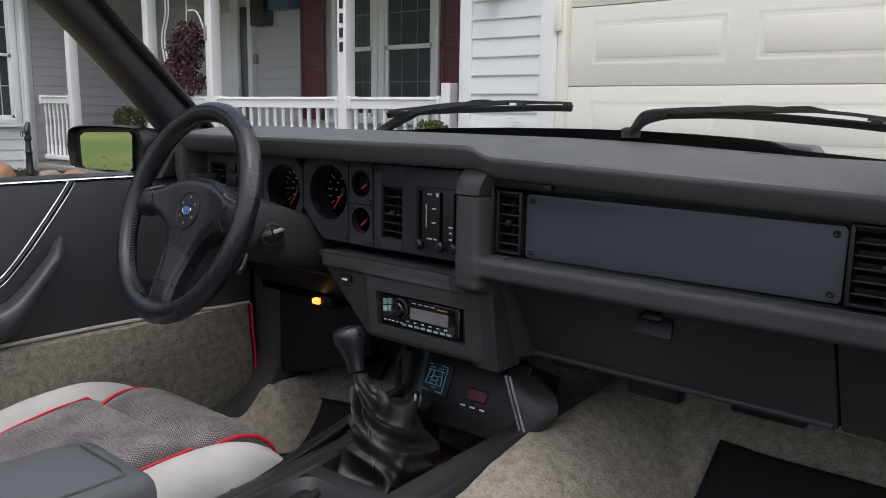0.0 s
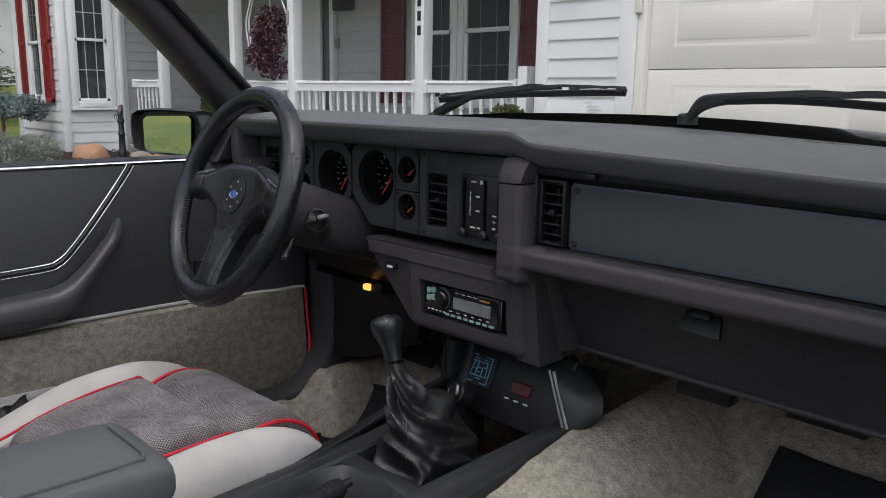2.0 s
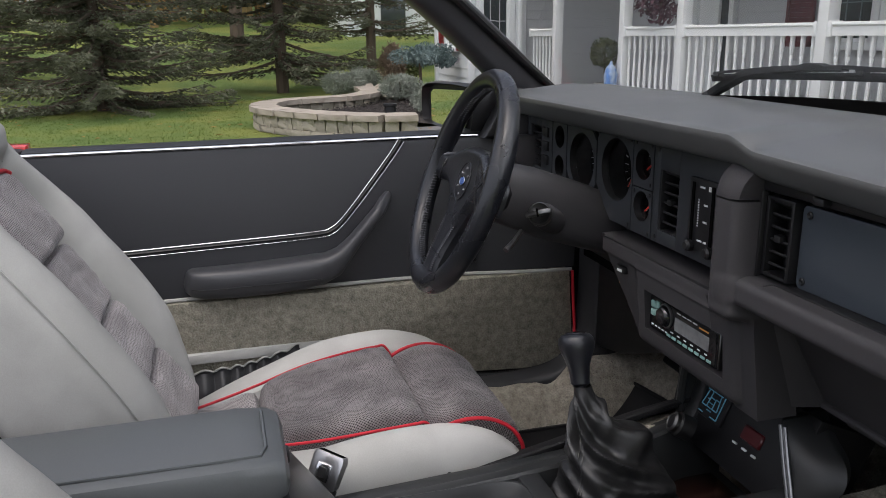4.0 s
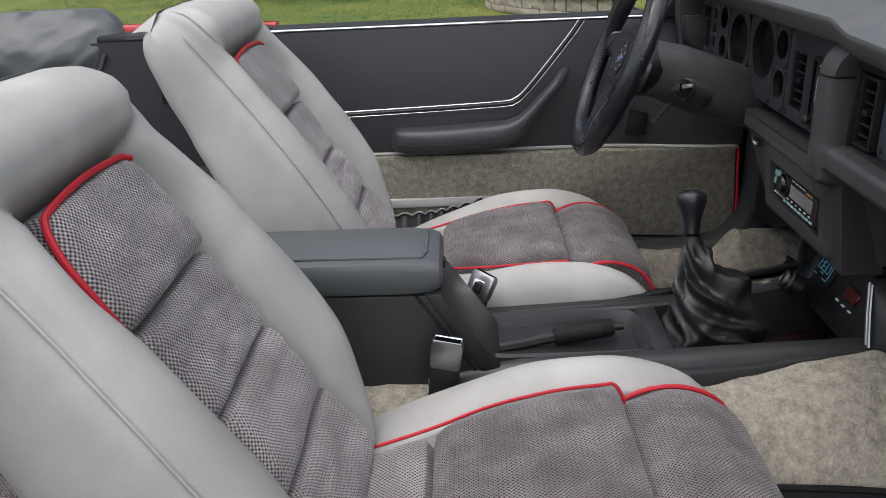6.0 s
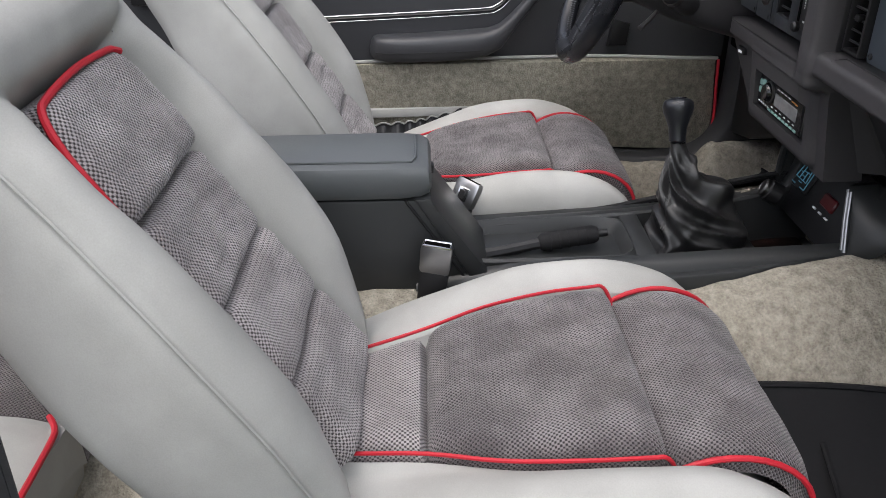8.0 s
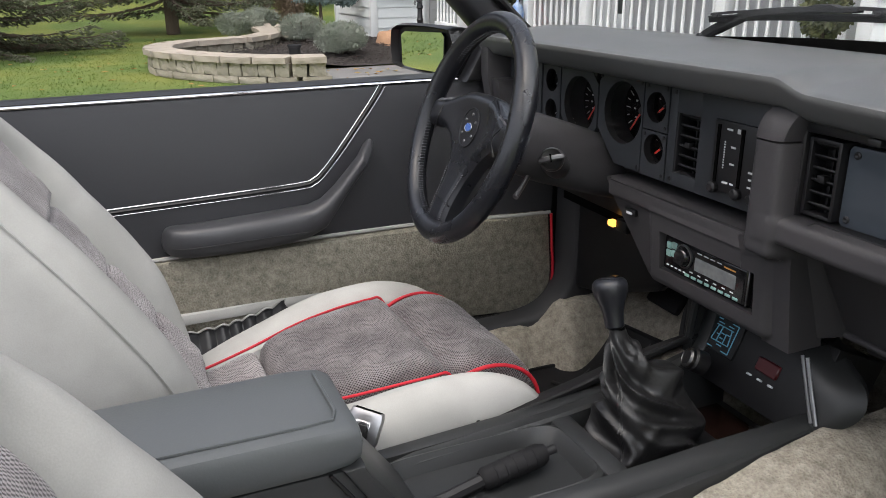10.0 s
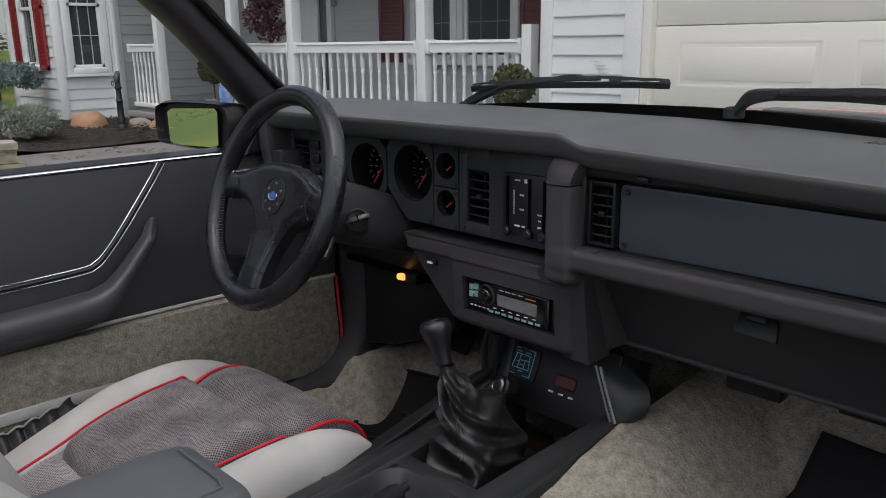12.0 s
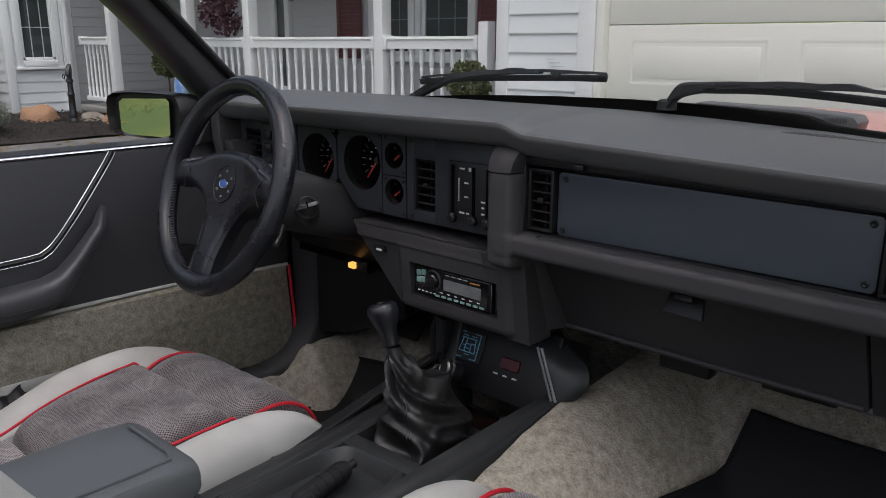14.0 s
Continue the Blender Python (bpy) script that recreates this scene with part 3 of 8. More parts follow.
# ---- wiper arms on the windscreen ----
def wiper(base, arm, low):
    """base: foot of the arm; arm: (x, y, z, half height) from the foot to the joint; low: line of the blade's rubber."""
    w = thing("windscreen_wiper", base, "black metal windscreen wiper resting above the cowl", "wiper", "windscreen wipers")
    st = spline([(x, y, z) for x, y, z, h in arm], 4)
    hs = [glide([(k, a[3]) for k, a in enumerate(arm)], j / 4) for j in range(len(st))]
    part("arm", loft(B(), [[c + Vector((0, dy, dz * h)) for dy, dz in ((-0.004, -1), (-0.007, -0.5), (-0.006, 0.7), (-0.002, 1), (0.006, 1), (0.006, -1))] for c, h in zip(st, hs)]), WIPERGREY, w, "worn dark grey arm")
    part("pivot_cap", lathe(B(), [(0.015, -0.010), (0.015, 0.003), (0.011, 0.007), (0.001, 0.008)], 14, Matrix.Translation(Vector(base) + Vector((-0.006, 0.004, -0.004)))), WIPERGREY, w)
    rail = spline(low, 6)
    n = len(rail) - 1
    part("blade", loft(B(), [[p + Vector(q) for q in ((0, -0.0025, 0.005), (0, 0.0025, 0.005), (0, 0.0018, 0.0), (0, 0.0, -0.0035), (0, -0.0018, 0.0))] for p in rail]), RUBBER, w, "rubber blade")
    part("rail", loft(B(), [[p + Vector(q) for q in ((0, -0.004, 0.0045), (0, 0.004, 0.0045), (0, 0.004, 0.0070), (0, -0.004, 0.0070))] for p in rail]), WIPERGREY, w, "grey backing strip")
    def over(t):
        k = min(int(t * n), n - 1)
        return rail[k].lerp(rail[k + 1], t * n - k)
    def yoke(t0, t1, h, th):
        rr_ = []
        for k in range(17):
            u = k / 16
            c = over(lerp(t0, t1, u)) + Vector((0, 0, 0.0075 + h * min(1.0, 3.2 * min(u, 1 - u))))
            rr_.append([c + Vector(q) for q in ((0, -0.005, 0), (0, 0.005, 0), (0, 0.004, th), (0, -0.004, th))])
        return loft(B(), rr_)
    part("yoke", yoke(0.16, 0.84, 0.0040, 0.0045), BLACK, w)
    for a, b in ((0.02, 0.34), (0.66, 0.98)):
        part("yoke", yoke(a, b, 0.0010, 0.0040), BLACK, w)
    for t in (0.05, 0.32, 0.68, 0.95):
        c = over(t)
        part("claw", box(B(), c.x - 0.006, c.x + 0.006, c.y - 0.0065, c.y + 0.0065, c.z + 0.0035, c.z + 0.011, 0.0015, 1), WIPERGREY, w)
    c = over(0.5)
    part("joint_cap", loft(B(), [[Vector((c.x + dx, c.y + q * 0.007, c.z + zz)) for q, zz in ((-1, 0.010), (1, 0.010), (1, top), (-1, top))] for dx, top in ((-0.030, 0.014), (-0.012, 0.0185), (0.012, 0.0190), (0.022, 0.0165), (0.034, 0.014))]), WIPERGREY, w)
    return w


wiper((-0.335, 1.130, 1.006), [(-0.340, 1.130, 1.004, 0.010), (-0.310, 1.128, 1.018, 0.0095), (-0.265, 1.122, 1.034, 0.0085), (-0.215, 1.116, 1.047, 0.0065), (-0.116, 1.115, 1.0565, 0.0045), (-0.03, 1.115, 1.0605, 0.0040)],
      [(-0.311, 1.115, 1.0325), (-0.199, 1.115, 1.0415), (-0.085, 1.115, 1.0465), (0.029, 1.115, 1.0500), (0.096, 1.115, 1.0505)])
wiper((0.194, 1.135, 1.021), [(0.194, 1.132, 1.018, 0.0105), (0.206, 1.128, 1.032, 0.0115), (0.222, 1.122, 1.0405, 0.0105), (0.262, 1.100, 1.046, 0.0080), (0.33, 1.092, 1.0515, 0.0052), (0.44, 1.090, 1.0535, 0.0040)],
      [(0.266, 1.092, 1.0415), (0.335, 1.090, 1.0440), (0.400, 1.089, 1.0425), (0.50, 1.086, 1.0360), (0.60, 1.080, 1.0265), (0.70, 1.072, 1.0150)])

# ---- door mirror ----
mir = thing("door_mirror", (-0.83, 0.83, 0.90), "black plastic door mirror reflecting the lawn", "mirror")
def mirror_loop(y, grow):
    o = [(-0.935, 0.998), (-0.775, 1.000), (-0.745, 0.988), (-0.738, 0.950), (-0.748, 0.912), (-0.770, 0.903), (-0.935, 0.912), (-0.955, 0.930), (-0.958, 0.968)]
    c = Vector((-0.85, 0, 0.945))
    return [Vector((c.x + (p.x - c.x) * grow, y, c.z + (p.y - c.z) * grow)) for p in spline([(x, z, 0) for x, z in o], 3, True)]


hm = B()
loft(hm, [mirror_loop(0.838, 0.93), mirror_loop(0.822, 1.0), mirror_loop(0.84, 1.06), mirror_loop(0.89, 0.95), mirror_loop(0.925, 0.55)])
bmesh.ops.rotate(hm, cent=(-0.848, 0.83, 0.946), matrix=Matrix.Rotation(radians(MIRROR_TURN), 3, "Z"), verts=hm.verts)
part("housing", hm, BLACK, mir)
gl = B()
gm = Matrix.Translation((-0.848, 0.832, 0.946)) @ Matrix.Rotation(radians(MIRROR_TURN), 4, "Z") @ Matrix.Rotation(radians(MIRROR_TIP), 4, "X")
poly = [(-0.080, -0.028), (-0.066, -0.036), (0.060, -0.036), (0.068, -0.028), (0.074, 0.038), (0.066, 0.045), (-0.064, 0.041), (-0.078, 0.033)]
prism(gl, poly, "y", -0.003, 0.0, m=gm)
part("mirror_glass", gl, MIRROR, mir, "silvered mirror glass", smooth=False)
part("sail_panel", prism(B(), [(0.86, 0.90), (1.0, 0.905), (0.98, 0.99), (0.92, 1.0)], "x", -0.745, -0.700, 0.006), BLACK, mir, "black corner panel")
part("adjuster_knob", lathe(B(), [(0.013, 0), (0.013, 0.006), (0.006, 0.010), (0.006, 0.026), (0.003, 0.028)], 12, Matrix.Translation((-0.701, 0.92, 0.938)) @ Matrix.Rotation(radians(90), 4, "Y")), STEEL, mir)

# ---- driver's door ----
door = thing("driver_door", (-0.76, 0.55, 0.36), "closed dark grey vinyl car door with beige carpet below", "car door")
BELT = 0.905
part("outer_skin", prism(B(), [(0.004, 0.26), (1.071, 0.26), (1.071, 0.892), (0.004, 0.892)], "x", -0.845, -0.80, 0.006), PAINT, door, "red painted outer skin")


def panel_at(u, v):
    """Inner trim: leans out towards the belt, with a soft swell."""
    y, z = lerp(-0.02, 1.062, u), lerp(0.615, BELT - 0.006, v)
    x = DOOR_X + 0.035 * smooth01((y - 0.75) / 0.35) - 0.010 * v * v + 0.006 * math.sin(math.pi * v)
    return Vector((x, y, z))


part("inner_panel", sheet(B(), panel_at, 60, 24, (-0.07, 0, 0)), DOORVINYL, door, "dark grey grained vinyl")
part("belt_strip", tube(B(), [(DOOR_X - 0.012 + 0.03 * smooth01((y - 0.75) / 0.3), y, BELT - 0.001) for y in [k * 0.045 for k in range(20)]], 0.0031, 8), CHROME, door, "bright strip along the belt line")
part("window_seal", prism(B(), [(-0.79, BELT - 0.01), (-0.742, BELT - 0.01), (-0.744, BELT + 0.003), (-0.765, BELT + 0.007), (-0.80, BELT + 0.005)], "y", 0.0, 1.0, 0.003), BLACK, door, "black rubber window seal")
tr = [(0.690, 0.902), (0.665, 0.868), (0.60, 0.790), (0.565, 0.750), (0.545, 0.735), (0.520, 0.729), (0.40, 0.7245), (0.153, 0.718), (-0.01, 0.714)]
for k, (off, r, mt, nm) in enumerate(((0.0, 0.0014, CHROME, "bright_trim"), (-0.0062, 0.0036, BLACK, "black_trim"), (-0.0118, 0.0006, CHROME, "thin_trim"))):
    pts = spline([(DOOR_X + (0.0045, 0.0035, 0.0065)[k] - 0.012 * smooth01((z - 0.75) / 0.15) ** 2, y + off * (-1 if z > 0.75 else -0.3), z + off * (0.25 if z > 0.75 else 1.0)) for y, z in tr], 5)
    part(nm, tube(B(), pts, r, 6), mt, door, "bright metal moulding" if k == 0 else "")
# armrest and the pull that rises from it, one padded moulding
ARM = [(0.258, 0.655, 0.006, 0.010), (0.262, 0.654, 0.018, 0.020), (0.272, 0.652, 0.026, 0.026), (0.295, 0.650, 0.032, 0.029), (0.35, 0.650, 0.035, 0.030), (0.42, 0.652, 0.036, 0.031), (0.48, 0.655, 0.036, 0.031),
       (0.515, 0.660, 0.035, 0.029), (0.540, 0.670, 0.032, 0.025), (0.562, 0.690, 0.026, 0.0165), (0.585, 0.715, 0.022, 0.0125), (0.610, 0.743, 0.020, 0.0115), (0.635, 0.770, 0.018, 0.0112), (0.652, 0.787, 0.014, 0.0108), (0.662, 0.796, 0.008, 0.008), (0.666, 0.798, 0.003, 0.004)]
rings = []
for k, (y, z, wx_, hz_) in enumerate(ARM):
    a, b = ARM[max(k - 1, 0)], ARM[min(k + 1, len(ARM) - 1)]
    d = Vector((0, b[0] - a[0], b[1] - a[1])).normalized()
    nrm = Vector((0, -d.z, d.y))
    rise = smooth01((y - 0.50) / 0.06)
    cx = DOOR_X + lerp(wx_ - 0.004, 0.036 + 0.010 * bump01((y - 0.50) / 0.17) - 0.030 * smooth01((y - 0.635) / 0.03), rise)
    ring = []
    for j in range(20):
        t = 2 * math.pi * j / 20
        c, q = math.cos(t), math.sin(t)
        ring.append(Vector((cx, y, z)) + Vector((1, 0, 0)) * wx_ * math.copysign(abs(c) ** 0.55, c) * (1 - 0.18 * (q < 0) * abs(q)) + nrm * hz_ * math.copysign(abs(q) ** 0.6, q))
    rings.append(ring)
fine = []
for ra, rb in zip(rings, rings[1:]):
    fine += [[p.lerp(q, u) for p, q in zip(ra, rb)] for u in (0.0, 0.5)]
part("armrest", loft(B(), fine + rings[-1:]), DOORVINYL, door, "padded dark grey armrest running up into a pull handle")
part("armrest_seam", tube(B(), [(DOOR_X + 0.0705 - 0.012 * smooth01((0.30 - y) / 0.035), y, 0.648 + 0.010 * max(0.0, y - 0.35)) for y in [0.272 + 0.02 * k for k in range(13)]], 0.0013, 6), BLACK, door)
part("window_switch", prism(B(), [(0.80, 0.64), (0.845, 0.64), (0.85, 0.69), (0.81, 0.70)], "x", DOOR_X - 0.002, DOOR_X + 0.022, 0.005), BLACK, door, "black recessed handle bezel")
# carpeted lower part, with a red edge ahead
low = spline([(0.02, 0.395, 0), (0.30, 0.392, 0), (0.70, 0.392, 0), (0.95, 0.392, 0), (1.01, 0.400, 0), (1.045, 0.425, 0), (1.055, 0.47, 0), (1.050, 0.55, 0), (1.046, 0.612, 0)], 4)
prof = [(p.x, p.y) for p in low] + [(0.02, 0.612)]
bm = prism(B(), prof, "x", DOOR_X - 0.06, DOOR_X + 0.016, 0.004)
for q in bm.verts:
    q.co.x += 0.035 * smooth01((q.co.y - 0.75) / 0.30)
part("carpet_panel", bm, PANELCARPET, door, "beige carpeted lower panel")
part("carpet_welt", tube(B(), [(DOOR_X + 0.014 + 0.035 * smooth01((y - 0.75) / 0.3), y, 0.614 + 0.004 * math.sin(y * 3)) for y in [0.03 + 0.068 * k for k in range(16)]], 0.0040, 6), SEATGREY, door, "grey welt")
part("red_edge", tube(B(), [(DOOR_X + 0.054, p.x + 0.004, p.y) for p in low[17:]], 0.0034, 8), PIPING, door, "red painted door edge")
part("bottom_seal", tube(B(), [(DOOR_X + 0.02 + 0.035 * smooth01((p.x - 0.75) / 0.3), p.x, p.y - 0.006) for p in low[:19]], 0.006, 8), BLACK, door)
# gathered map pocket
part("pocket_rim", prism(B(), [(0.18, 0.507), (0.695, 0.511), (0.705, 0.507), (0.703, 0.494), (0.66, 0.488), (0.18, 0.486)], "x", DOOR_X + 0.012, DOOR_X + 0.034, 0.004), SEATGREY, door, "grey stiff rim of the map pocket")


def pouch_at(u, v):
    y = lerp(0.18, 0.50, u)
    ph = u * 0.32 / 0.030 * 2 * math.pi + 1.2 * math.sin(u * 11)
    fold = (0.5 + 0.5 * math.sin(ph)) ** 0.7
    out = 0.030 + 0.034 * math.sin(math.pi * min(v * 1.1, 1)) + 0.010 * fold * smooth01(v * 1.5)
    lip = glide([(0.0, 0.468), (0.5, 0.474), (0.75, 0.490), (1.0, 0.506)], u) + 0.010 * fold
    return Vector((DOOR_X + 0.012 + out * (1 - 0.6 * smooth01((u - 0.7) / 0.3)), y, lerp(0.398, lip, v)))


part("pouch", sheet(B(), pouch_at, 150, 14, (-0.006, 0, 0)), VINYL, door, "dark grey gathered pouch")
part("pouch_elastic", tube(B(), [pouch_at(k / 110, 1.0) + Vector((0, 0, 0.001)) for k in range(111)], 0.0020, 6), SEATGREY, door, "pale elastic edge")

# kick panel and door seal ahead of the driver's door
path = spline([(-0.645, 1.075, 0.90), (-0.645, 1.072, 0.70), (-0.646, 1.070, 0.54), (-0.649, 1.060, 0.47), (-0.653, 1.030, 0.422), (-0.658, 0.97, 0.397), (-0.664, 0.85, 0.388), (-0.668, 0.5, 0.386), (-0.668, -0.02, 0.386)], 6)
rings = []
for k, c in enumerate(path):
    d = path[min(k + 1, len(path) - 1)] - path[max(k - 1, 0)]
    nrm = Vector((0, -d.z, d.y)).normalized()   # out of the panel's face
    if nrm.z < 0 and abs(nrm.z) > 0.5:
        nrm = -nrm
    w = rows([(0, 0.046), (24, 0.044), (36, 0.024), (60, 0.020)], k)
    if nrm.y > 0 and nrm.z < 0.5:
        nrm = -nrm
    rings.append([c + Vector((x, 0, 0)) + nrm * o for x, o in ((-w, -0.13), (-w, -0.006), (-w + 0.006, 0.0), (w - 0.012, 0.0), (w - 0.003, -0.006), (w, -0.014), (w + 0.002, -0.13))])
part("kick_panel", loft(B(), rings), VINYL, car, "dark grey moulded kick panel and sill trim")
# added black sheet, cut to the outline of the footwell's deep shade
part("footwell_shade", prism(B(), [(-0.648, 0.70), (-0.648, 0.475), (-0.60, 0.462), (-0.505, 0.483), (-0.335, 0.552), (-0.323, 0.565), (-0.323, 0.70)], "y", 1.078, 1.10, 0.006), BLACK, car, "black sheet standing in for the footwell shade under the dashboard")
part("scuff_plate", box(B(), 0.55, 0.70, 0.0, 1.10, 0.355, 0.380, 0.006), BLACK, car, "black sill scuff plate")
for k in range(5):
    part("scuff_rib", box(B(), 0.57 + 0.024 * k, 0.578 + 0.024 * k, 0.05, 1.05, 0.378, 0.384, 0.002), BLACK, car)

# ---- dashboard ----
dash = thing("dashboard", (0, 1.1, 0.66), "dark grey vinyl dashboard with a hooded gauge cluster", "dashboard")


def skin_profile(x):
    """The padded top: (y, z) from the lip's underside over the lip to the windscreen."""
    h = smooth01((0.106 - x) / 0.046)
    lip = lerp(0.986 - 0.030 * (x - 0.105), 1.000 + 0.008 * x, h)
    drop = lerp(0.031, 0.034, h)
    fy = 0.890 - 0.006 * h
    return [(fy + 0.040, lip - drop - 0.006), (fy + 0.022, lip - drop - 0.005), (fy + 0.016, lip - drop - 0.003), (fy + 0.012, lip - drop + 0.001), (fy + 0.009, lip - drop + 0.006), (fy, lip - 0.012), (fy - 0.0012, lip - 0.0075), (fy, lip - 0.0035), (fy + 0.004, lip - 0.0010),
            (fy + 0.010, lip), (fy + 0.020, lip + lerp(0.0025, 0.0015, h)), (fy + 0.05, lip + lerp(0.007, 0.004, h)),
            (1.02, lerp(1.0, 1.006, h)), (1.07, lerp(1.0025, 1.006, h)), (1.12, 1.004), (1.16, 1.0015), (1.20, 0.998), (1.34, 0.975), (1.34, 0.955), (fy + 0.08, lip - drop - 0.004)]


def pad_sag(x, y):
    """The pad falls away towards the windscreen on the passenger's side."""
    return rows([(0.1, 0.0), (0.21, 0.002), (0.30, 0.0055), (0.38, 0.009), (0.45, 0.012), (0.5, 0.0155), (0.7, 0.022)], x) * smooth01((y - 0.97) / 0.15)


bm = B()
xs = [-0.690, -0.684, -0.67] + [lerp(-0.64, 0.03, k / 14) for k in range(15)] + [0.045 + 0.005 * k for k in range(17)] + [lerp(0.14, 0.70, k / 12) for k in range(13)]
loft(bm, [[Vector((x, y - 0.05 * smooth01((abs(x) - 0.45) / 0.3) * (y > 1.15), z - 0.010 * smooth01((-0.675 - x) / 0.015) - pad_sag(x, y) * (z > 0.98))) for y, z in skin_profile(x)] for x in xs])
part("dash_pad", bm, DASHTOP, dash, "sun-faded padded top")
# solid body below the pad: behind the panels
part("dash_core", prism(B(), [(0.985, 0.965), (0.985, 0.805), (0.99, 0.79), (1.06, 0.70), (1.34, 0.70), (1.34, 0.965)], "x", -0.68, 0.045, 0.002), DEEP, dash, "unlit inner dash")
part("passenger_core", prism(B(), [(0.945, 0.955), (0.945, 0.80), (1.34, 0.72), (1.34, 0.955)], "x", 0.075, 0.70, 0.002), BLACK, dash)
# end cheek at the driver's door side and the divider hump
part("end_cheek", prism(B(), [(0.888, 0.97), (0.888, 0.915), (0.905, 0.83), (0.97, 0.80), (1.2, 0.80), (1.2, 0.97)], "x", -0.695, -0.660, 0.008), LOWER, dash)
part("cheek_step", prism(B(), [(0.893, 0.912), (0.90, 0.865), (0.95, 0.82), (1.1, 0.80), (1.1, 0.912)], "x", -0.657, -0.625, 0.006), LOWER, dash)


def hump_ring(z):
    t = smooth01((z - 0.90) / 0.08)
    return [Vector((lerp(0.040, 0.044, t), 0.97, z)), Vector((lerp(0.036, 0.040, t), 0.905, z)), Vector((lerp(0.040, 0.045, t), 0.891, z)), Vector((0.052, 0.886, z)), Vector((0.070, 0.886, z)), Vector((lerp(0.078, 0.092, t), 0.892, z)), Vector((lerp(0.083, 0.102, t), 0.92, z)), Vector((0.083, 0.97, z))]


part("upper_divider", loft(B(), [[p + Vector((0, dy, 0)) for p in hump_ring(z)] for z, dy in ((0.9265, 0.0), (0.935, 0.0005), (0.943, 0.002), (0.951, 0.006), (0.958, 0.012), (0.964, 0.020), (0.968, 0.032), (0.969, 0.05))]), LOWER, dash)

# passenger side: recess frame, slate panel, vents
fr = B()
for x0, x1, z0, z1 in ((0.078, 0.70, 0.938, 0.950), (0.078, 0.70, 0.826, 0.840), (0.078, 0.092, 0.838, 0.940), (0.640, 0.70, 0.838, 0.940)):
    box(fr, x0, x1, 0.915, 0.948, z0, z1, 0.003)
part("recess_frame", fr, BLACK, dash, "black recess frame")
plate = part("trim_panel", prism(B(), [(0.139, 0.845), (0.143, 0.840), (0.551, 0.842), (0.555, 0.847), (0.556, 0.924), (0.552, 0.929), (0.143, 0.931), (0.139, 0.926)], "y", 0.929, 0.938, 0.0015), SLATE, dash, "flat slate-blue panel with a screw in each corner")
for x, z in ((0.1505, 0.9215), (0.149, 0.849), (0.5445, 0.9195), (0.5440, 0.852)):
    sc = B()
    lathe(sc, [(0.0043, 0), (0.0043, 0.0012), (0.0028, 0.0022), (0.0014, 0.0012)], 14, Matrix.Translation((x, 0.929, z)) @ Matrix.Rotation(radians(90), 4, "X"))
    part("screw", sc, BLACK, plate, "black screw")
for x, z in ((0.185, 0.944), (0.49, 0.944)):
    part("clip", box(B(), x - 0.008, x + 0.008, 0.905, 0.925, z - 0.004, z + 0.004, 0.002), BLACK, dash)


def slatted_vent(name, x0, x1, z0, z1, y, n, parent, tilt=-25):
    v = part(name, box(B(), x0, x1, y + 0.030, y + 0.034, z0, z1), DEEP, parent, "black air vent")
    rim = B()
    for a, b, c, d in ((x0 - 0.003, x0 + 0.002, z0 - 0.003, z1 + 0.003), (x1 - 0.002, x1 + 0.003, z0 - 0.003, z1 + 0.003), (x0, x1, z0 - 0.003, z0 + 0.001), (x0, x1, z1 - 0.001, z1 + 0.003)):
        box(rim, a, b, y - 0.001, y + 0.033, c, d, 0.0008)
    part("vent_rim", rim, BLACK, v)
    for k in range(n):
        z = lerp(z0, z1, (k + 0.5) / n)
        part("slat", box(B(), x0 + 0.002, x1 - 0.002, -0.011, 0.011, -0.0016, 0.0016, 0.001, 1, Matrix.Translation((0, y + 0.013, z)) @ Matrix.Rotation(radians(tilt), 4, "X")), BLACK, v)
    part("vent_bar", box(B(), (x0 + x1) / 2 - 0.0015, (x0 + x1) / 2 + 0.0015, y + 0.014, y + 0.03, z0, z1), BLACK, v)
    part("vent_tab", box(B(), (x0 + x1) / 2 - 0.005, (x0 + x1) / 2 + 0.005, y - 0.002, y + 0.008, (z0 + z1) / 2 - 0.004, (z0 + z1) / 2 + 0.004, 0.001), BLACK, v)
    return v


slatted_vent("air_vent", 0.096, 0.134, 0.846, 0.930, 0.921, 6, dash)
slatted_vent("air_vent", 0.562, 0.632, 0.846, 0.930, 0.921, 6, dash)

def ridge(x, z, x0, x1, z0, z1, y0, r):
    """Front of a block with rounded edges."""
    d = math.hypot(max(x0 - x, 0, x - x1), max(z0 - z, 0, z - z1))
    return y0 + (r - math.sqrt(r * r - d * d) if d < r else r + 5 * (d - r))


# shelf below the recess, glove box, lower edge
def lower_ring():
    """Section of the shelf's roll."""
    return [(0.948, 0.8385)] + [(ridge(0.15, z, 0.0, 1.0, 0.8145, 0.8285, 0.8915, 0.0095), z) for z in [lerp(0.8375, 0.8055, k / 14) for k in range(15)]] + [(0.948, 0.8045)]


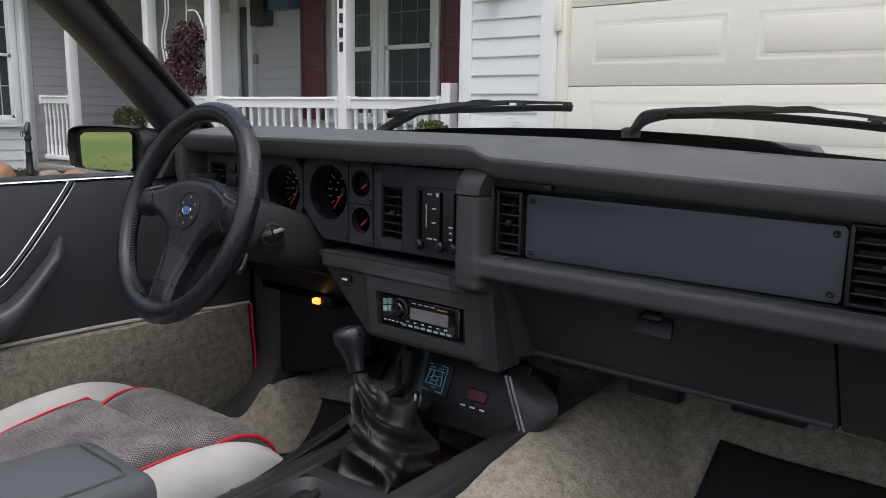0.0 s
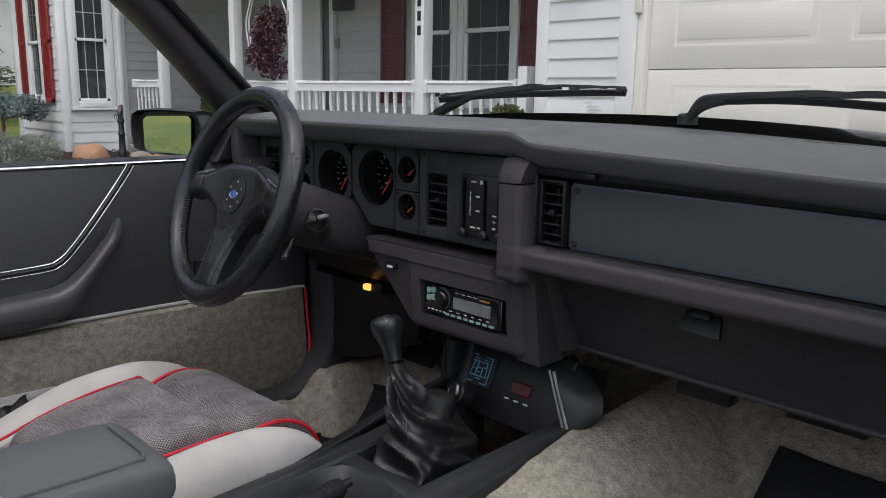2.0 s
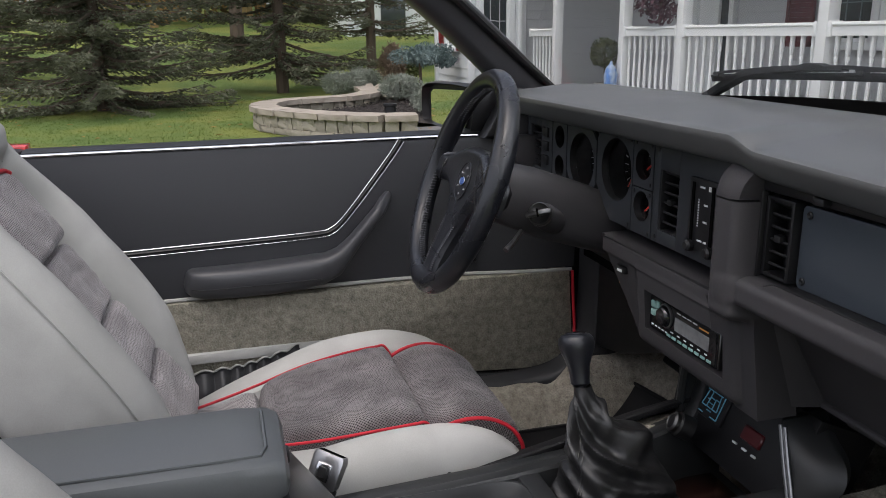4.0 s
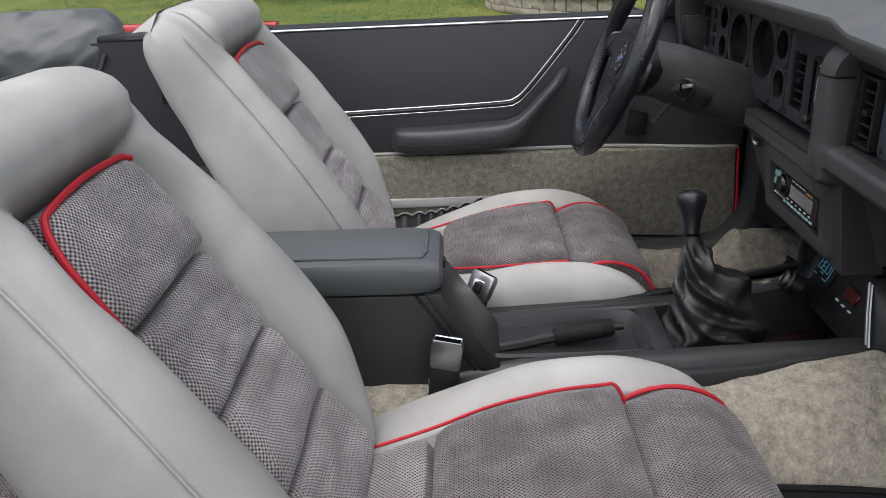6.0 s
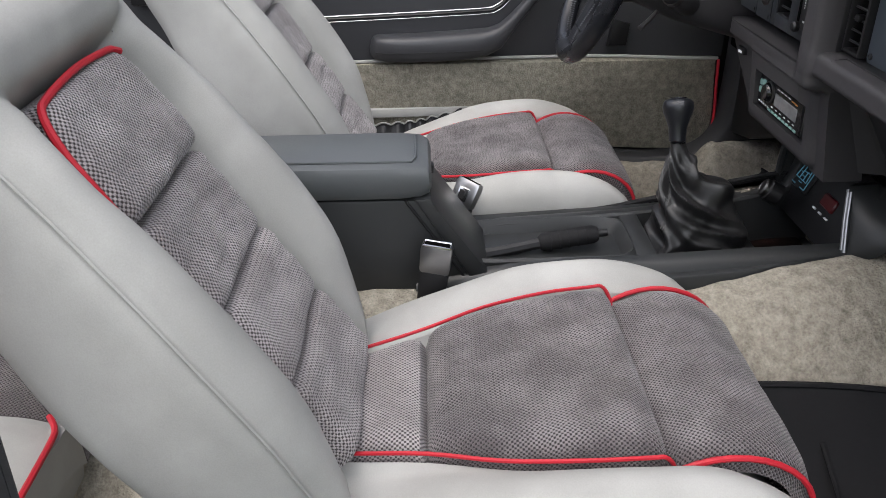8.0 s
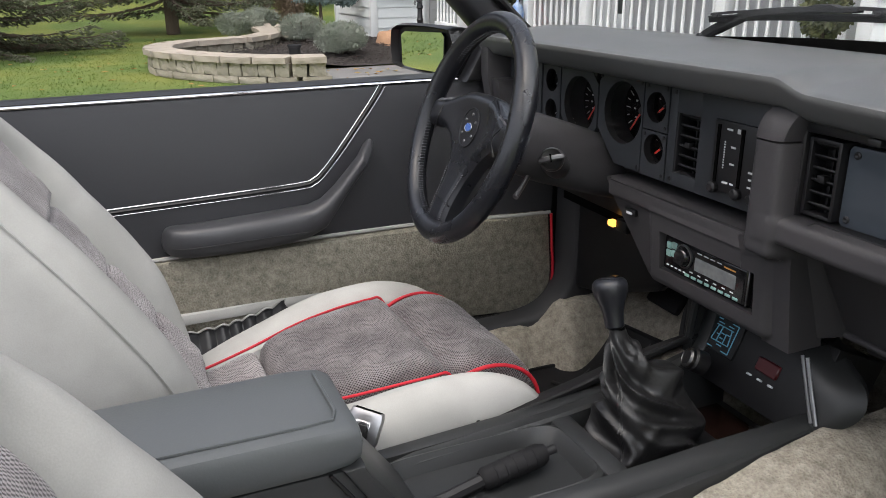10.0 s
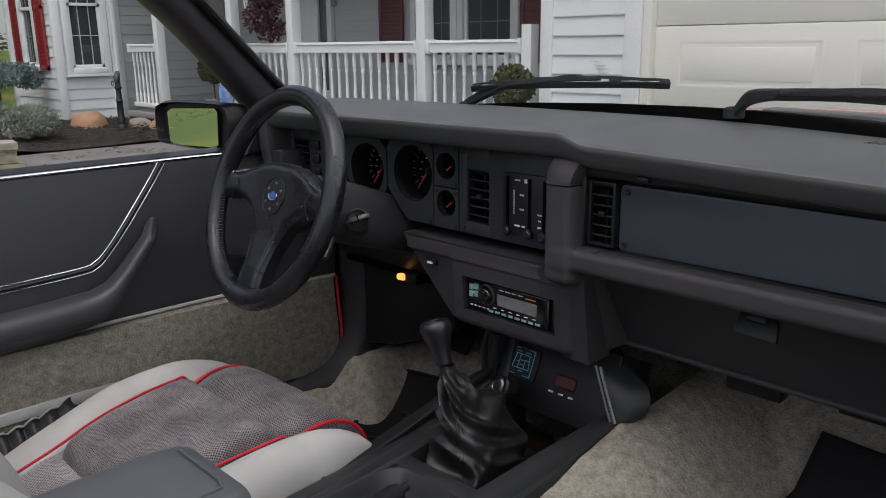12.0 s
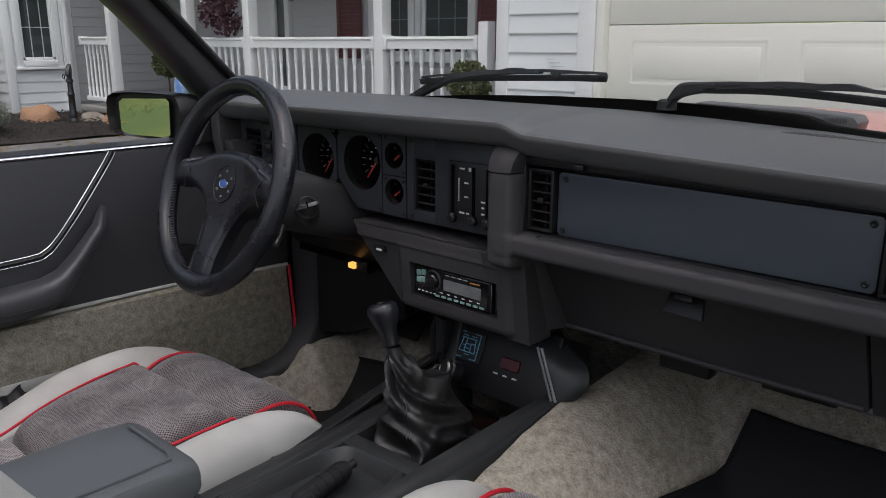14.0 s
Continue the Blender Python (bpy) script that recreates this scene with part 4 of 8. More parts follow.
part("shelf", loft(B(), [[Vector((x, y, z)) for y, z in lower_ring()] for x in (0.118, 0.20, 0.3, 0.5, 0.70)]), LOWER, dash, "rolled shelf edge")
gl_prof = [(0.946, 0.800), (0.952, 0.797), (1.021, 0.674), (1.027, 0.663), (1.10, 0.663), (1.25, 0.80)]
glove = part("glovebox_door", prism(B(), gl_prof, "x", 0.092, 0.5455, 0.004), LOWER, dash, "dark grey glove box door")
part("glovebox_rib", tube(B(), [(0.096, 1.020, 0.671), (0.3, 1.020, 0.670), (0.541, 1.021, 0.669)], 0.0048, 8), LOWER, glove)
lt = Matrix.Translation((0.327, 0.9600, 0.782)) @ Matrix.Rotation(radians(-29.3), 4, "X")
part("latch_recess", prism(B(), [(-0.027, -0.026), (0.030, -0.028), (0.024, 0.006), (-0.022, 0.006)], "y", -0.0012, 0.006, 0.001, m=lt), BLACK, glove)
part("latch", box(B(), -0.014, 0.014, -0.010, 0.004, -0.009, 0.005, 0.003, 2, lt), BLACK, glove, "black latch")
part("end_panel", prism(B(), gl_prof, "x", 0.5485, 0.70, 0.004), LOWER, dash)
part("shelf_gap", box(B(), 0.10, 0.70, 0.944, 0.95, 0.797, 0.803), DEEP, dash)
# centre fascia: divider, ledge, radio surround and web in one moulding
def fascia_y(x, z):
    web = max(0.0, (-0.285 + (0.79 - z) * 0.80) - x)
    ys = [ridge(x, z, 0.052, 0.076, 0.795, 0.930, 0.886, 0.011),
          ridge(x, z, -0.272, 0.062, 0.778, 0.7935, 0.9150, 0.0045),
          ridge(x, z, 0.064, 0.20, 0.8145, 0.8285, 0.8915, 0.0095),
          ridge(x, z, -0.163, 0.050, 0.674, 0.766, 0.9165 + 0.08 * (0.76 - z), 0.013),
          0.915 + (x - 0.04) * 0.75 + (0.802 - z) * 0.40 + 8 * max(0.0, z - 0.797) if x > 0.02 else 2.0,
          0.9195 + 5 * max(0.0, web - 0.004) + 0.15 * max(0.0, 0.775 - z)]
    k = 0.0055
    lo = min(ys)
    return lo - k * math.log(sum(math.exp(-(y - lo) / k) for y in ys))


def fascia_open(x, z):
    return (x < 0.0415 and z > 0.7985) or (x > 0.088 and z > 0.8385) or (-0.1478 < x < 0.0405 and 0.6893 < z < 0.7477) or (x > 0.0925 and z < 0.799) \
        or x < -0.292 + (0.79 - z) * 0.80 or (z < 0.665 and x < 0.047) or z > 0.9245


bm = B()
NX, NZ = 138, 92
gx_ = [lerp(-0.29, 0.122, i / NX) for i in range(NX + 1)]
gz_ = [lerp(0.655, 0.9245, j / NZ) for j in range(NZ + 1)]
fv = {}


def fvert(i, j):
    if (i, j) not in fv:
        fv[i, j] = bm.verts.new((gx_[i], fascia_y(gx_[i], gz_[j]), gz_[j]))
    return fv[i, j]


for i in range(NX):
    for j in range(NZ):
        if not fascia_open((gx_[i] + gx_[i + 1]) / 2, (gz_[j] + gz_[j + 1]) / 2):
            bm.faces.new((fvert(i, j), fvert(i + 1, j), fvert(i + 1, j + 1), fvert(i, j + 1)))
rim_e = [e for e in bm.edges if len(e.link_faces) == 1]
ex = bmesh.ops.extrude_edge_only(bm, edges=rim_e)
for q in ex["geom"]:
    if isinstance(q, bmesh.types.BMVert):
        q.co.y += 0.055
def web_at(u, v):
    """Moulding between the radio surround and the glove box."""
    a = Vector((0.056, 0.914, 0.800)).lerp(Vector((0.054, 0.934, 0.668)), v)
    b = Vector((0.098, 0.950, 0.800)).lerp(Vector((0.104, 1.018, 0.668)), v)
    return a.lerp(b, u) + Vector((0.006, -0.006, 0)) * math.sin(math.pi * u)


part("fascia_web", sheet(B(), web_at, 14, 12, (0, 0.03, 0)), LOWER, dash, "smooth moulding beside the glove box")
fascia = part("centre_fascia", bm, LOWER, dash, "moulded dark grey centre fascia round the radio")
# top face of the ledge, coloured black for the shade under the gauges
part("ledge_top", box(B(), -0.276, 0.050, 0.914, 0.985, 0.795, 0.7985, 0.001), BLACK, dash, "ledge top, blackened for the shade below the gauge panels")
part("side_switch", box(B(), -0.235, -0.208, 0.916, 0.93, 0.752, 0.763, 0.002), BLACK, dash)
part("switch_mark", box(B(), -0.227, -0.214, 0.9145, 0.917, 0.7545, 0.758), WHITEPRINT, dash)
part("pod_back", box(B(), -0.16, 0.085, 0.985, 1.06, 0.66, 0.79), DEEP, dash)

# gauge panels
FRONT = Matrix.Translation((0, 0.934, 0)) @ Matrix.Rotation(radians(90), 4, "X")
bm = B()
for x0, x1, z0, z1 in ((-0.655, -0.640, 0.828, 0.958), (-0.585, -0.535, 0.828, 0.958), (-0.641, -0.584, 0.828, 0.855), (-0.641, -0.584, 0.935, 0.958)):
    box(bm, x0, x1, 0.936, 0.950, z0, z1, 0.001)
part("vent_panel", bm, PANEL, dash)
slatted_vent("air_vent", -0.640, -0.585, 0.855, 0.935, 0.938, 6, dash)
for k in range(3):
    part("rocker_switch", box(B(), -0.573, -0.548, 0.931, 0.940, 0.865 + 0.026 * k, 0.883 + 0.026 * k, 0.002), BLACK, dash)


def panel(name, outline, holes, rad):
    p = part(name, holed(B(), outline, holes, FRONT, 0.010), PANEL, dash, "dark grey gauge panel", smooth=False)
    xs_, zs_ = [q[0] for q in outline], [q[1] for q in outline]
    for x, z in ((min(xs_) + 0.006, max(zs_) - 0.006), (max(xs_) - 0.006, max(zs_) - 0.006), (max(xs_) - 0.006, min(zs_) + 0.006)):
        part("screw", lathe(B(), [(0.0032, 0), (0.0030, 0.0012), (0.0012, 0.0016)], 10, Matrix.Translation((x, 0.934, z)) @ Matrix.Rotation(radians(90), 4, "X")), BLACK, p)
    return p


def gauge(x, z, r, needle, sweep, parent):
    """A dial deep in its cup, with ticks, bars of print and a red needle."""
    m = Matrix.Translation((x, 0.934, z)) @ Matrix.Rotation(radians(90), 4, "X")
    g = part("gauge", lathe(B(), [(r, 0.0), (r * 0.99, -0.012), (r * 1.06, -0.014), (r * 1.06, -0.046), (0.0005, -0.046)], 32, m, False), BLACK, parent, "round black gauge")
    dp = 0.041 if r > 0.03 else 0.020
    face = B()
    lathe(face, [(r * 1.04, -dp - 0.0015), (r * 1.04, -dp), (0.0005, -dp)], 32, m)
    part("dial", face, DEEP, g)
    ticks = B()
    for k in range(sweep):
        a = radians(lerp(215, -35, k / (sweep - 1)))
        box(ticks, r * (0.78 if k % 2 else 0.70), r * 0.92, -0.0005, 0.0005, -dp - 0.0002, -dp + 0.0008, m=m @ Matrix.Rotation(a, 4, "Z"))
    part("tick_marks", ticks, DIALPRINT, g)
    if r > 0.03:
        bars = B()
        for k in range(0, sweep, 2):
            a = radians(lerp(215, -35, k / (sweep - 1)))
            cx, cz = 0.46 * r * math.cos(a), 0.46 * r * math.sin(a)
            box(bars, cx - 0.0022, cx + 0.0022, cz - 0.0012, cz + 0.0012, -dp - 0.0002, -dp + 0.0008, m=m)
        part("dial_print", bars, DIALPRINT, g)
    nd = B()
    prism(nd, [(-0.0017, 0), (0.0017, 0), (0.0010, r * 0.90), (-0.0010, r * 0.90)], "z", -dp + 0.003, -dp + 0.0042, m=m @ Matrix.Rotation(radians(needle - 90), 4, "Z"))
    part("needle", nd, NEEDLE, g, "red needle")
    part("needle_cap", lathe(B(), [(r * 0.13, -dp + 0.002), (r * 0.12, -dp + 0.006), (0.001, -dp + 0.007)], 14, m), BLACK, g)
    ln = part("lens", lathe(B(), [(r * 0.95, -0.0105), (r * 0.95, -0.0095), (0.0005, -0.0095)], 24, m), LENS_GLASS, g, "clear lens")
    ln.visible_shadow = False
    return g


p1 = panel("gauge_panel", [(-0.462, 0.872), (-0.437, 0.836), (-0.372, 0.836), (-0.350, 0.865), (-0.350, 0.935), (-0.372, 0.957), (-0.462, 0.957)], [(-0.404, 0.8955, 0.047)], 0)
gauge(-0.404, 0.8955, 0.047, 232, 17, p1)
p2 = panel("gauge_panel", [(-0.3455, 0.868), (-0.318, 0.838), (-0.295, 0.817), (-0.2305, 0.817), (-0.2305, 0.957), (-0.332, 0.957), (-0.3455, 0.942)], [(-0.281, 0.9, 0.0485)], 0)
gauge(-0.281, 0.9, 0.0485, 232, 15, p2)
p3 = panel("gauge_panel", [(-0.2275, 0.8865), (-0.1715, 0.8865), (-0.1715, 0.956), (-0.2275, 0.956)], [(-0.1995, 0.9205, 0.0225)], 0)
gauge(-0.1995, 0.9205, 0.0225, 215, 5, p3)
p4 = panel("gauge_panel", [(-0.2275, 0.816), (-0.1715, 0.816), (-0.1715, 0.8845), (-0.2275, 0.8845)], [(-0.1995, 0.8585, 0.0225)], 0)
gauge(-0.1995, 0.8585, 0.0225, 215, 5, p4)
p5 = panel("gauge_panel", [(-0.525, 0.845), (-0.466, 0.845), (-0.466, 0.957), (-0.525, 0.957)], [(-0.4955, 0.925, 0.020), (-0.4955, 0.872, 0.020)], 0)
gauge(-0.4955, 0.925, 0.020, -100, 5, p5)
gauge(-0.4955, 0.872, 0.020, -100, 5, p5)
# middle panel with vent and heater controls
bm = B()
for x0, x1, z0, z1 in ((-0.1685, -0.1520, 0.8155, 0.956), (-0.1040, 0.026, 0.8155, 0.956), (-0.1525, -0.1035, 0.8155, 0.835), (-0.1525, -0.1035, 0.921, 0.956)):
    box(bm, x0, x1, 0.934, 0.946, z0, z1, 0.001)
mid = part("heater_panel", bm, PANEL, dash, "dark grey vent and heater panel")
for x, z in ((-0.158, 0.948), (-0.158, 0.8235), (0.019, 0.8235)):
    part("screw", lathe(B(), [(0.0034, 0), (0.0030, 0.0012), (0.0012, 0.0016)], 10, Matrix.Translation((x, 0.934, z)) @ Matrix.Rotation(radians(90), 4, "X")), BLACK, mid)
slatted_vent("air_vent", -0.152, -0.104, 0.835, 0.921, 0.937, 6, mid)
ctl = part("heater_control", box(B(), -0.070, 0.019, 0.929, 0.936, 0.832, 0.926, 0.0015), BLACK, mid, "black heater control face")
for x in (-0.060, -0.017, 0.011):
    part("slot", box(B(), x - 0.0025, x + 0.0025, 0.9275, 0.9295, 0.838, 0.920), DEEP, ctl)
    part("slider_knob", lathe(B(), [(0.0080, 0), (0.0080, 0.006), (0.005, 0.009)], 14, Matrix.Translation((x, 0.929, 0.836)) @ Matrix.Rotation(radians(90), 4, "X")), BLACK, ctl)
pr = B()
for x, z, w in ((-0.041, 0.916, 0.010), (-0.032, 0.894, 0.008), (-0.032, 0.872, 0.008), (-0.041, 0.846, 0.010), (-0.029, 0.846, 0.006), (0.002, 0.868, 0.008), (0.002, 0.859, 0.005), (0.002, 0.849, 0.006)):
    box(pr, x - w / 2, x + w / 2, 0.9282, 0.9292, z - 0.0012, z + 0.0012)
for k in range(11):
    box(pr, -0.0485, -0.0465, 0.9282, 0.9292, 0.864 + 0.0034 * k, 0.866 + 0.0034 * k)
box(pr, -0.0275, -0.0225, 0.9282, 0.9292, 0.913, 0.919)
part("control_print", pr, DIALPRINT, ctl, "white print bars", kind="stuff")
# defroster grille on the pad
for k in range(22):
    x = 0.400 + 0.0052 * k
    part("defroster_slot", tube(B(), [(x, y, lerp(1.0, 1.0025, (y - 1.02) / 0.05) - pad_sag(x, y) - 0.0004) for y in (1.036, 1.055, 1.070, 1.086)], 0.0011, 6), VINYL, dash)
# underside clutter below the glove box
for x0, x1, y0, z0, z1 in ((0.12, 0.18, 1.04, 0.648, 0.668), (0.25, 0.33, 1.05, 0.632, 0.662), (0.40, 0.50, 1.06, 0.640, 0.660)):
    part("bracket", box(B(), x0, x1, y0, y0 + 0.03, z0, z1, 0.004), BLACK, dash)
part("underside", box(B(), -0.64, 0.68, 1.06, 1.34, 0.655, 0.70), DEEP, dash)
part("hinge_clip", box(B(), 0.535, 0.560, 1.05, 1.07, 0.650, 0.662, 0.003), STEEL, dash, "bare metal clip")

# ---- radio in its pod ----
radio = thing("car_radio", (-0.058, 0.935, 0.688), "black car radio with grey display and green keys", "radio")
RM = Matrix.Translation((-0.0535, 0.938, 0.7185)) @ Matrix.Rotation(radians(RADIO_TIP), 4, "X")
part("frame", box(B(), -0.0940, 0.0935, -0.001, 0.05, -0.0292, 0.0292, 0.002, 2, RM), BLACK, radio)
face = part("faceplate", box(B(), -0.090, 0.076, -0.014, 0.0, -0.026, 0.027, 0.005, 3, RM), GLOSS, radio, "detachable glossy black face")
part("volume_knob", lathe(B(), [(0.014, 0), (0.014, 0.006), (0.011, 0.010), (0.004, 0.0105)], 24, RM @ Matrix.Translation((-0.044, -0.014, 0.006)) @ Matrix.Rotation(radians(90), 4, "X")), GLOSS, face, "round glossy knob")
part("display", box(B(), -0.022, 0.058, -0.0152, -0.013, -0.008, 0.012, 0.001, 1, RM), LCDGREY, face, "grey display")
for x, z in ((-0.077, 0.013), (-0.066, 0.015), (-0.077, 0.001), (-0.066, 0.003)):
    part("key", box(B(), x - 0.005, x + 0.005, -0.0165, -0.013, z - 0.005, z + 0.005, 0.001, 1, RM), LCDGREEN, face, "pale green key")
for k in range(8):
    part("preset_key", box(B(), -0.040 + 0.0136 * k, -0.030 + 0.0136 * k, -0.0155, -0.013, -0.0215, -0.0175, 0.0008, 1, RM), LCDGREEN, face)
for k in range(6):
    part("key_mark", box(B(), -0.030 + 0.016 * k, -0.024 + 0.016 * k, -0.0147, -0.013, -0.0135, -0.0120, m=RM), DIALPRINT, face)
for k in range(4):
    part("face_mark", box(B(), -0.018 + 0.013 * k, -0.009 + 0.013 * k, -0.0147, -0.013, 0.0185, 0.0200, m=RM), DIALPRINT, face)
part("volume_ring", lathe(B(), [(0.0175, 0), (0.0175, 0.0022), (0.0150, 0.0030)], 24, RM @ Matrix.Translation((-0.044, -0.014, 0.006)) @ Matrix.Rotation(radians(90), 4, "X"), False), LOCKRIM, face)
for k in range(5):
    part("mark", box(B(), -0.080 + 0.009 * k, -0.075 + 0.009 * k, -0.0146, -0.013, -0.0185, -0.0165, m=RM), WHITEPRINT, face)
part("side_slot", box(B(), 0.0795, 0.0905, -0.008, 0.0, -0.026, 0.027, 0.003, 2, RM), GLOSS, radio)
part("face_edge", box(B(), 0.0755, 0.0785, -0.0125, 0.0, -0.024, 0.025, 0.001, 1, RM), LOCKRIM, radio, "bright edge of the face")
part("trim_light", box(B(), 0.035, 0.056, -0.0148, -0.013, 0.0165, 0.0185, m=RM), mat("amber_mark", (0.5, 0.22, 0.05), 0.5, vary=0.05, bump=0), face)

# ---- under the dash, driver's side ----
lampt = thing("courtesy_lamp", (-0.455, 1.06, 0.64), "small amber lamp glowing below the dashboard", "lamp")
part("bulb", box(B(), -0.460, -0.440, 1.045, 1.060, 0.648, 0.661, 0.004), AMBER, lampt)
part("socket", box(B(), -0.440, -0.405, 1.05, 1.075, 0.643, 0.668, 0.005), BLACK, lampt)
part("knee_panel", prism(B(), [(0.97, 0.815), (0.975, 0.80), (1.05, 0.69), (1.06, 0.672), (1.2, 0.672), (1.2, 0.815)], "x", -0.66, -0.175, 0.006), BLACK, dash, "black knee panel in shade")
for nm, x in (("brake_pedal", -0.235), ("clutch_pedal", -0.40)):
    pd = thing(nm, (x, 1.15, 0.45), "black rubber-faced pedal on a steel arm", "pedal", "pedals")
    part("arm", tube(B(), spline([(x + 0.03, 1.25, 0.70), (x + 0.02, 1.22, 0.60), (x, 1.17, 0.52)], 4), 0.008, 6), BLACK, pd)
    part("pad", box(B(), -0.045, 0.045, -0.008, 0.008, -0.028, 0.028, 0.006, 2, Matrix.Translation((x, 1.16, 0.505)) @ Matrix.Rotation(radians(-35), 4, "X")), RUBBER, pd, "ribbed rubber pad")
part("wiring", tube(B(), spline([(-0.16, 1.05, 0.66), (-0.19, 1.03, 0.60), (-0.17, 1.0, 0.54), (-0.14, 0.98, 0.50)], 5), 0.007, 6), BLACK, dash)

# ---- steering column and wheel ----
HUB = Vector((-0.375, 0.709, 0.879))
WM = Matrix.Translation(HUB) @ Matrix.Rotation(radians(WHEEL_YAW), 4, "Z") @ Matrix.Rotation(radians(90 - WHEEL_TILT), 4, "X")   # z towards the driver
col = thing("steering_column", (-0.37, 0.9, 0.78), "dark grey plastic steering column shroud", "steering column")
def col_ring(t, rx, rz):
    c = HUB.lerp(Vector((-0.37, 1.02, 0.775)), t)
    return [c + Vector((rx * math.copysign(abs(math.cos(a)) ** 0.7, math.cos(a)), 0, rz * math.copysign(abs(math.sin(a)) ** 0.7, math.sin(a)))) for a in [2 * math.pi * k / 20 for k in range(20)]]


part("shroud", loft(B(), [col_ring(0.10, 0.040, 0.040), col_ring(0.14, 0.046, 0.050), col_ring(0.4, 0.048, 0.058), col_ring(0.75, 0.048, 0.055), col_ring(1.0, 0.046, 0.050)]), LOWER, col)
kl = part("ignition_lock", lathe(B(), [(0.021, -0.05), (0.021, 0.010), (0.017, 0.016), (0.016, 0.034), (0.004, 0.034)], 20, Matrix.Translation((-0.300, 0.826, 0.828)) @ Matrix.Rotation(radians(65), 4, "Y") @ Matrix.Rotation(radians(35), 4, "X")), LOWER, col, "dark grey ignition lock with a key slot")
KM = Matrix.Translation((-0.300, 0.826, 0.828)) @ Matrix.Rotation(radians(65), 4, "Y") @ Matrix.Rotation(radians(35), 4, "X")
part("lock_rim", lathe(B(), [(0.0185, 0.030), (0.0185, 0.038), (0.016, 0.041), (0.013, 0.038), (0.002, 0.036)], 22, KM), LOCKRIM, kl, "worn metal lock ring")
part("key_wing", prism(B(), [(-0.017, 0.034), (0.017, 0.034), (0.020, 0.048), (0.014, 0.053), (-0.014, 0.053), (-0.020, 0.048)], "x", -0.0035, 0.0035, 0.001, m=KM), LOCKRIM, kl, "worn metal turning wing")
part("key_slot", box(B(), -0.006, 0.006, -0.0012, 0.0012, 0.050, 0.0545, m=KM), DEEP, kl)
part("signal_stalk", tube(B(), spline([(-0.42, 0.80, 0.86), (-0.50, 0.785, 0.872), (-0.545, 0.775, 0.878)], 4), [0.006] * 6 + [0.009] * 3, 8), BLACK, col)
part("tilt_lever", tube(B(), [(-0.335, 0.80, 0.80), (-0.322, 0.782, 0.787), (-0.312, 0.765, 0.776)], [0.004, 0.004, 0.005], 8), LOCKRIM, col, "bright tilt lever")

wheel = thing("steering_wheel", tuple(HUB), "black leather three-spoke steering wheel with stitched grip", "steering wheel")
RR, RT = 0.169, 0.0165
rim = B()
loops = []
for k in range(72):
    a = 2 * math.pi * k / 72
    fat = 1.0 + 0.10 * sum(math.exp(-((math.degrees(a) - q + 180) % 360 - 180) ** 2 / 260) for q in (22, 158, 270))
    c = Vector((RR * math.cos(a), RR * math.sin(a), 0))
    loops.append([WM @ (c + Vector((math.cos(a), math.sin(a), 0)) * RT * fat * math.cos(2 * math.pi * j / 14) + Vector((0, 0, 1)) * RT * fat * math.sin(2 * math.pi * j / 14)) for j in range(14)])
loft(rim, loops + loops[:1], cap=False)
bmesh.ops.remove_doubles(rim, verts=rim.verts, dist=1e-5)
rimob = part("rim", rim, LEATHER, wheel, "thick black leather rim")
st = B()
for a0, a1 in ((28, 150), (165, 262), (278, 375)):
    n = int((a1 - a0) / 1.9)
    for k in range(n):
        a = radians(lerp(a0, a1, k / n))
        for w, zz in ((0.86, 0.5),):
            p = [WM @ Vector(((RR - RT * 0.97) * math.cos(a + d), (RR - RT * 0.97) * math.sin(a + d), z)) for d, z in ((-0.006, -0.004), (0.006, 0.004))]
            tube(st, p, 0.0009, 4)
part("stitching", st, STITCH, rimob, "grey stitching", kind="stuff")
# spokes as one moulded pad
half = [(0.0, 0.060), (0.045, 0.057), (0.085, 0.044), (0.118, 0.031), (0.158, 0.026), (0.160, -0.018), (0.122, -0.013), (0.088, -0.018), (0.057, -0.038), (0.037, -0.072), (0.029, -0.112), (0.027, -0.158), (0.0, -0.160)]
out = [(p.x, p.y) for p in spline([(x, y, 0) for x, y in half], 4)]
outline = out + [(-x, y) for x, y in out[-2:0:-1]]


def within(poly, x, y):
    hit = False
    for (xa, ya), (xb, yb) in zip(poly, poly[1:] + poly[:1]):
        if (ya > y) != (yb > y) and x < xa + (y - ya) * (xb - xa) / (yb - ya):
            hit = not hit
    return hit


def nearest(poly, x, y):
    best = None
    for (xa, ya), (xb, yb) in zip(poly, poly[1:] + poly[:1]):
        dx, dy = xb - xa, yb - ya
        u = min(1.0, max(0.0, ((x - xa) * dx + (y - ya) * dy) / max(dx * dx + dy * dy, 1e-12)))
        q = (xa + u * dx, ya + u * dy)
        d = math.hypot(q[0] - x, q[1] - y)
        if best is None or d < best[0]:
            best = (d, q[0], q[1])
    return best


def dish(x, y):
    return -0.004 - 0.010 * smooth01((0.15 - math.hypot(x, y)) / 0.10)


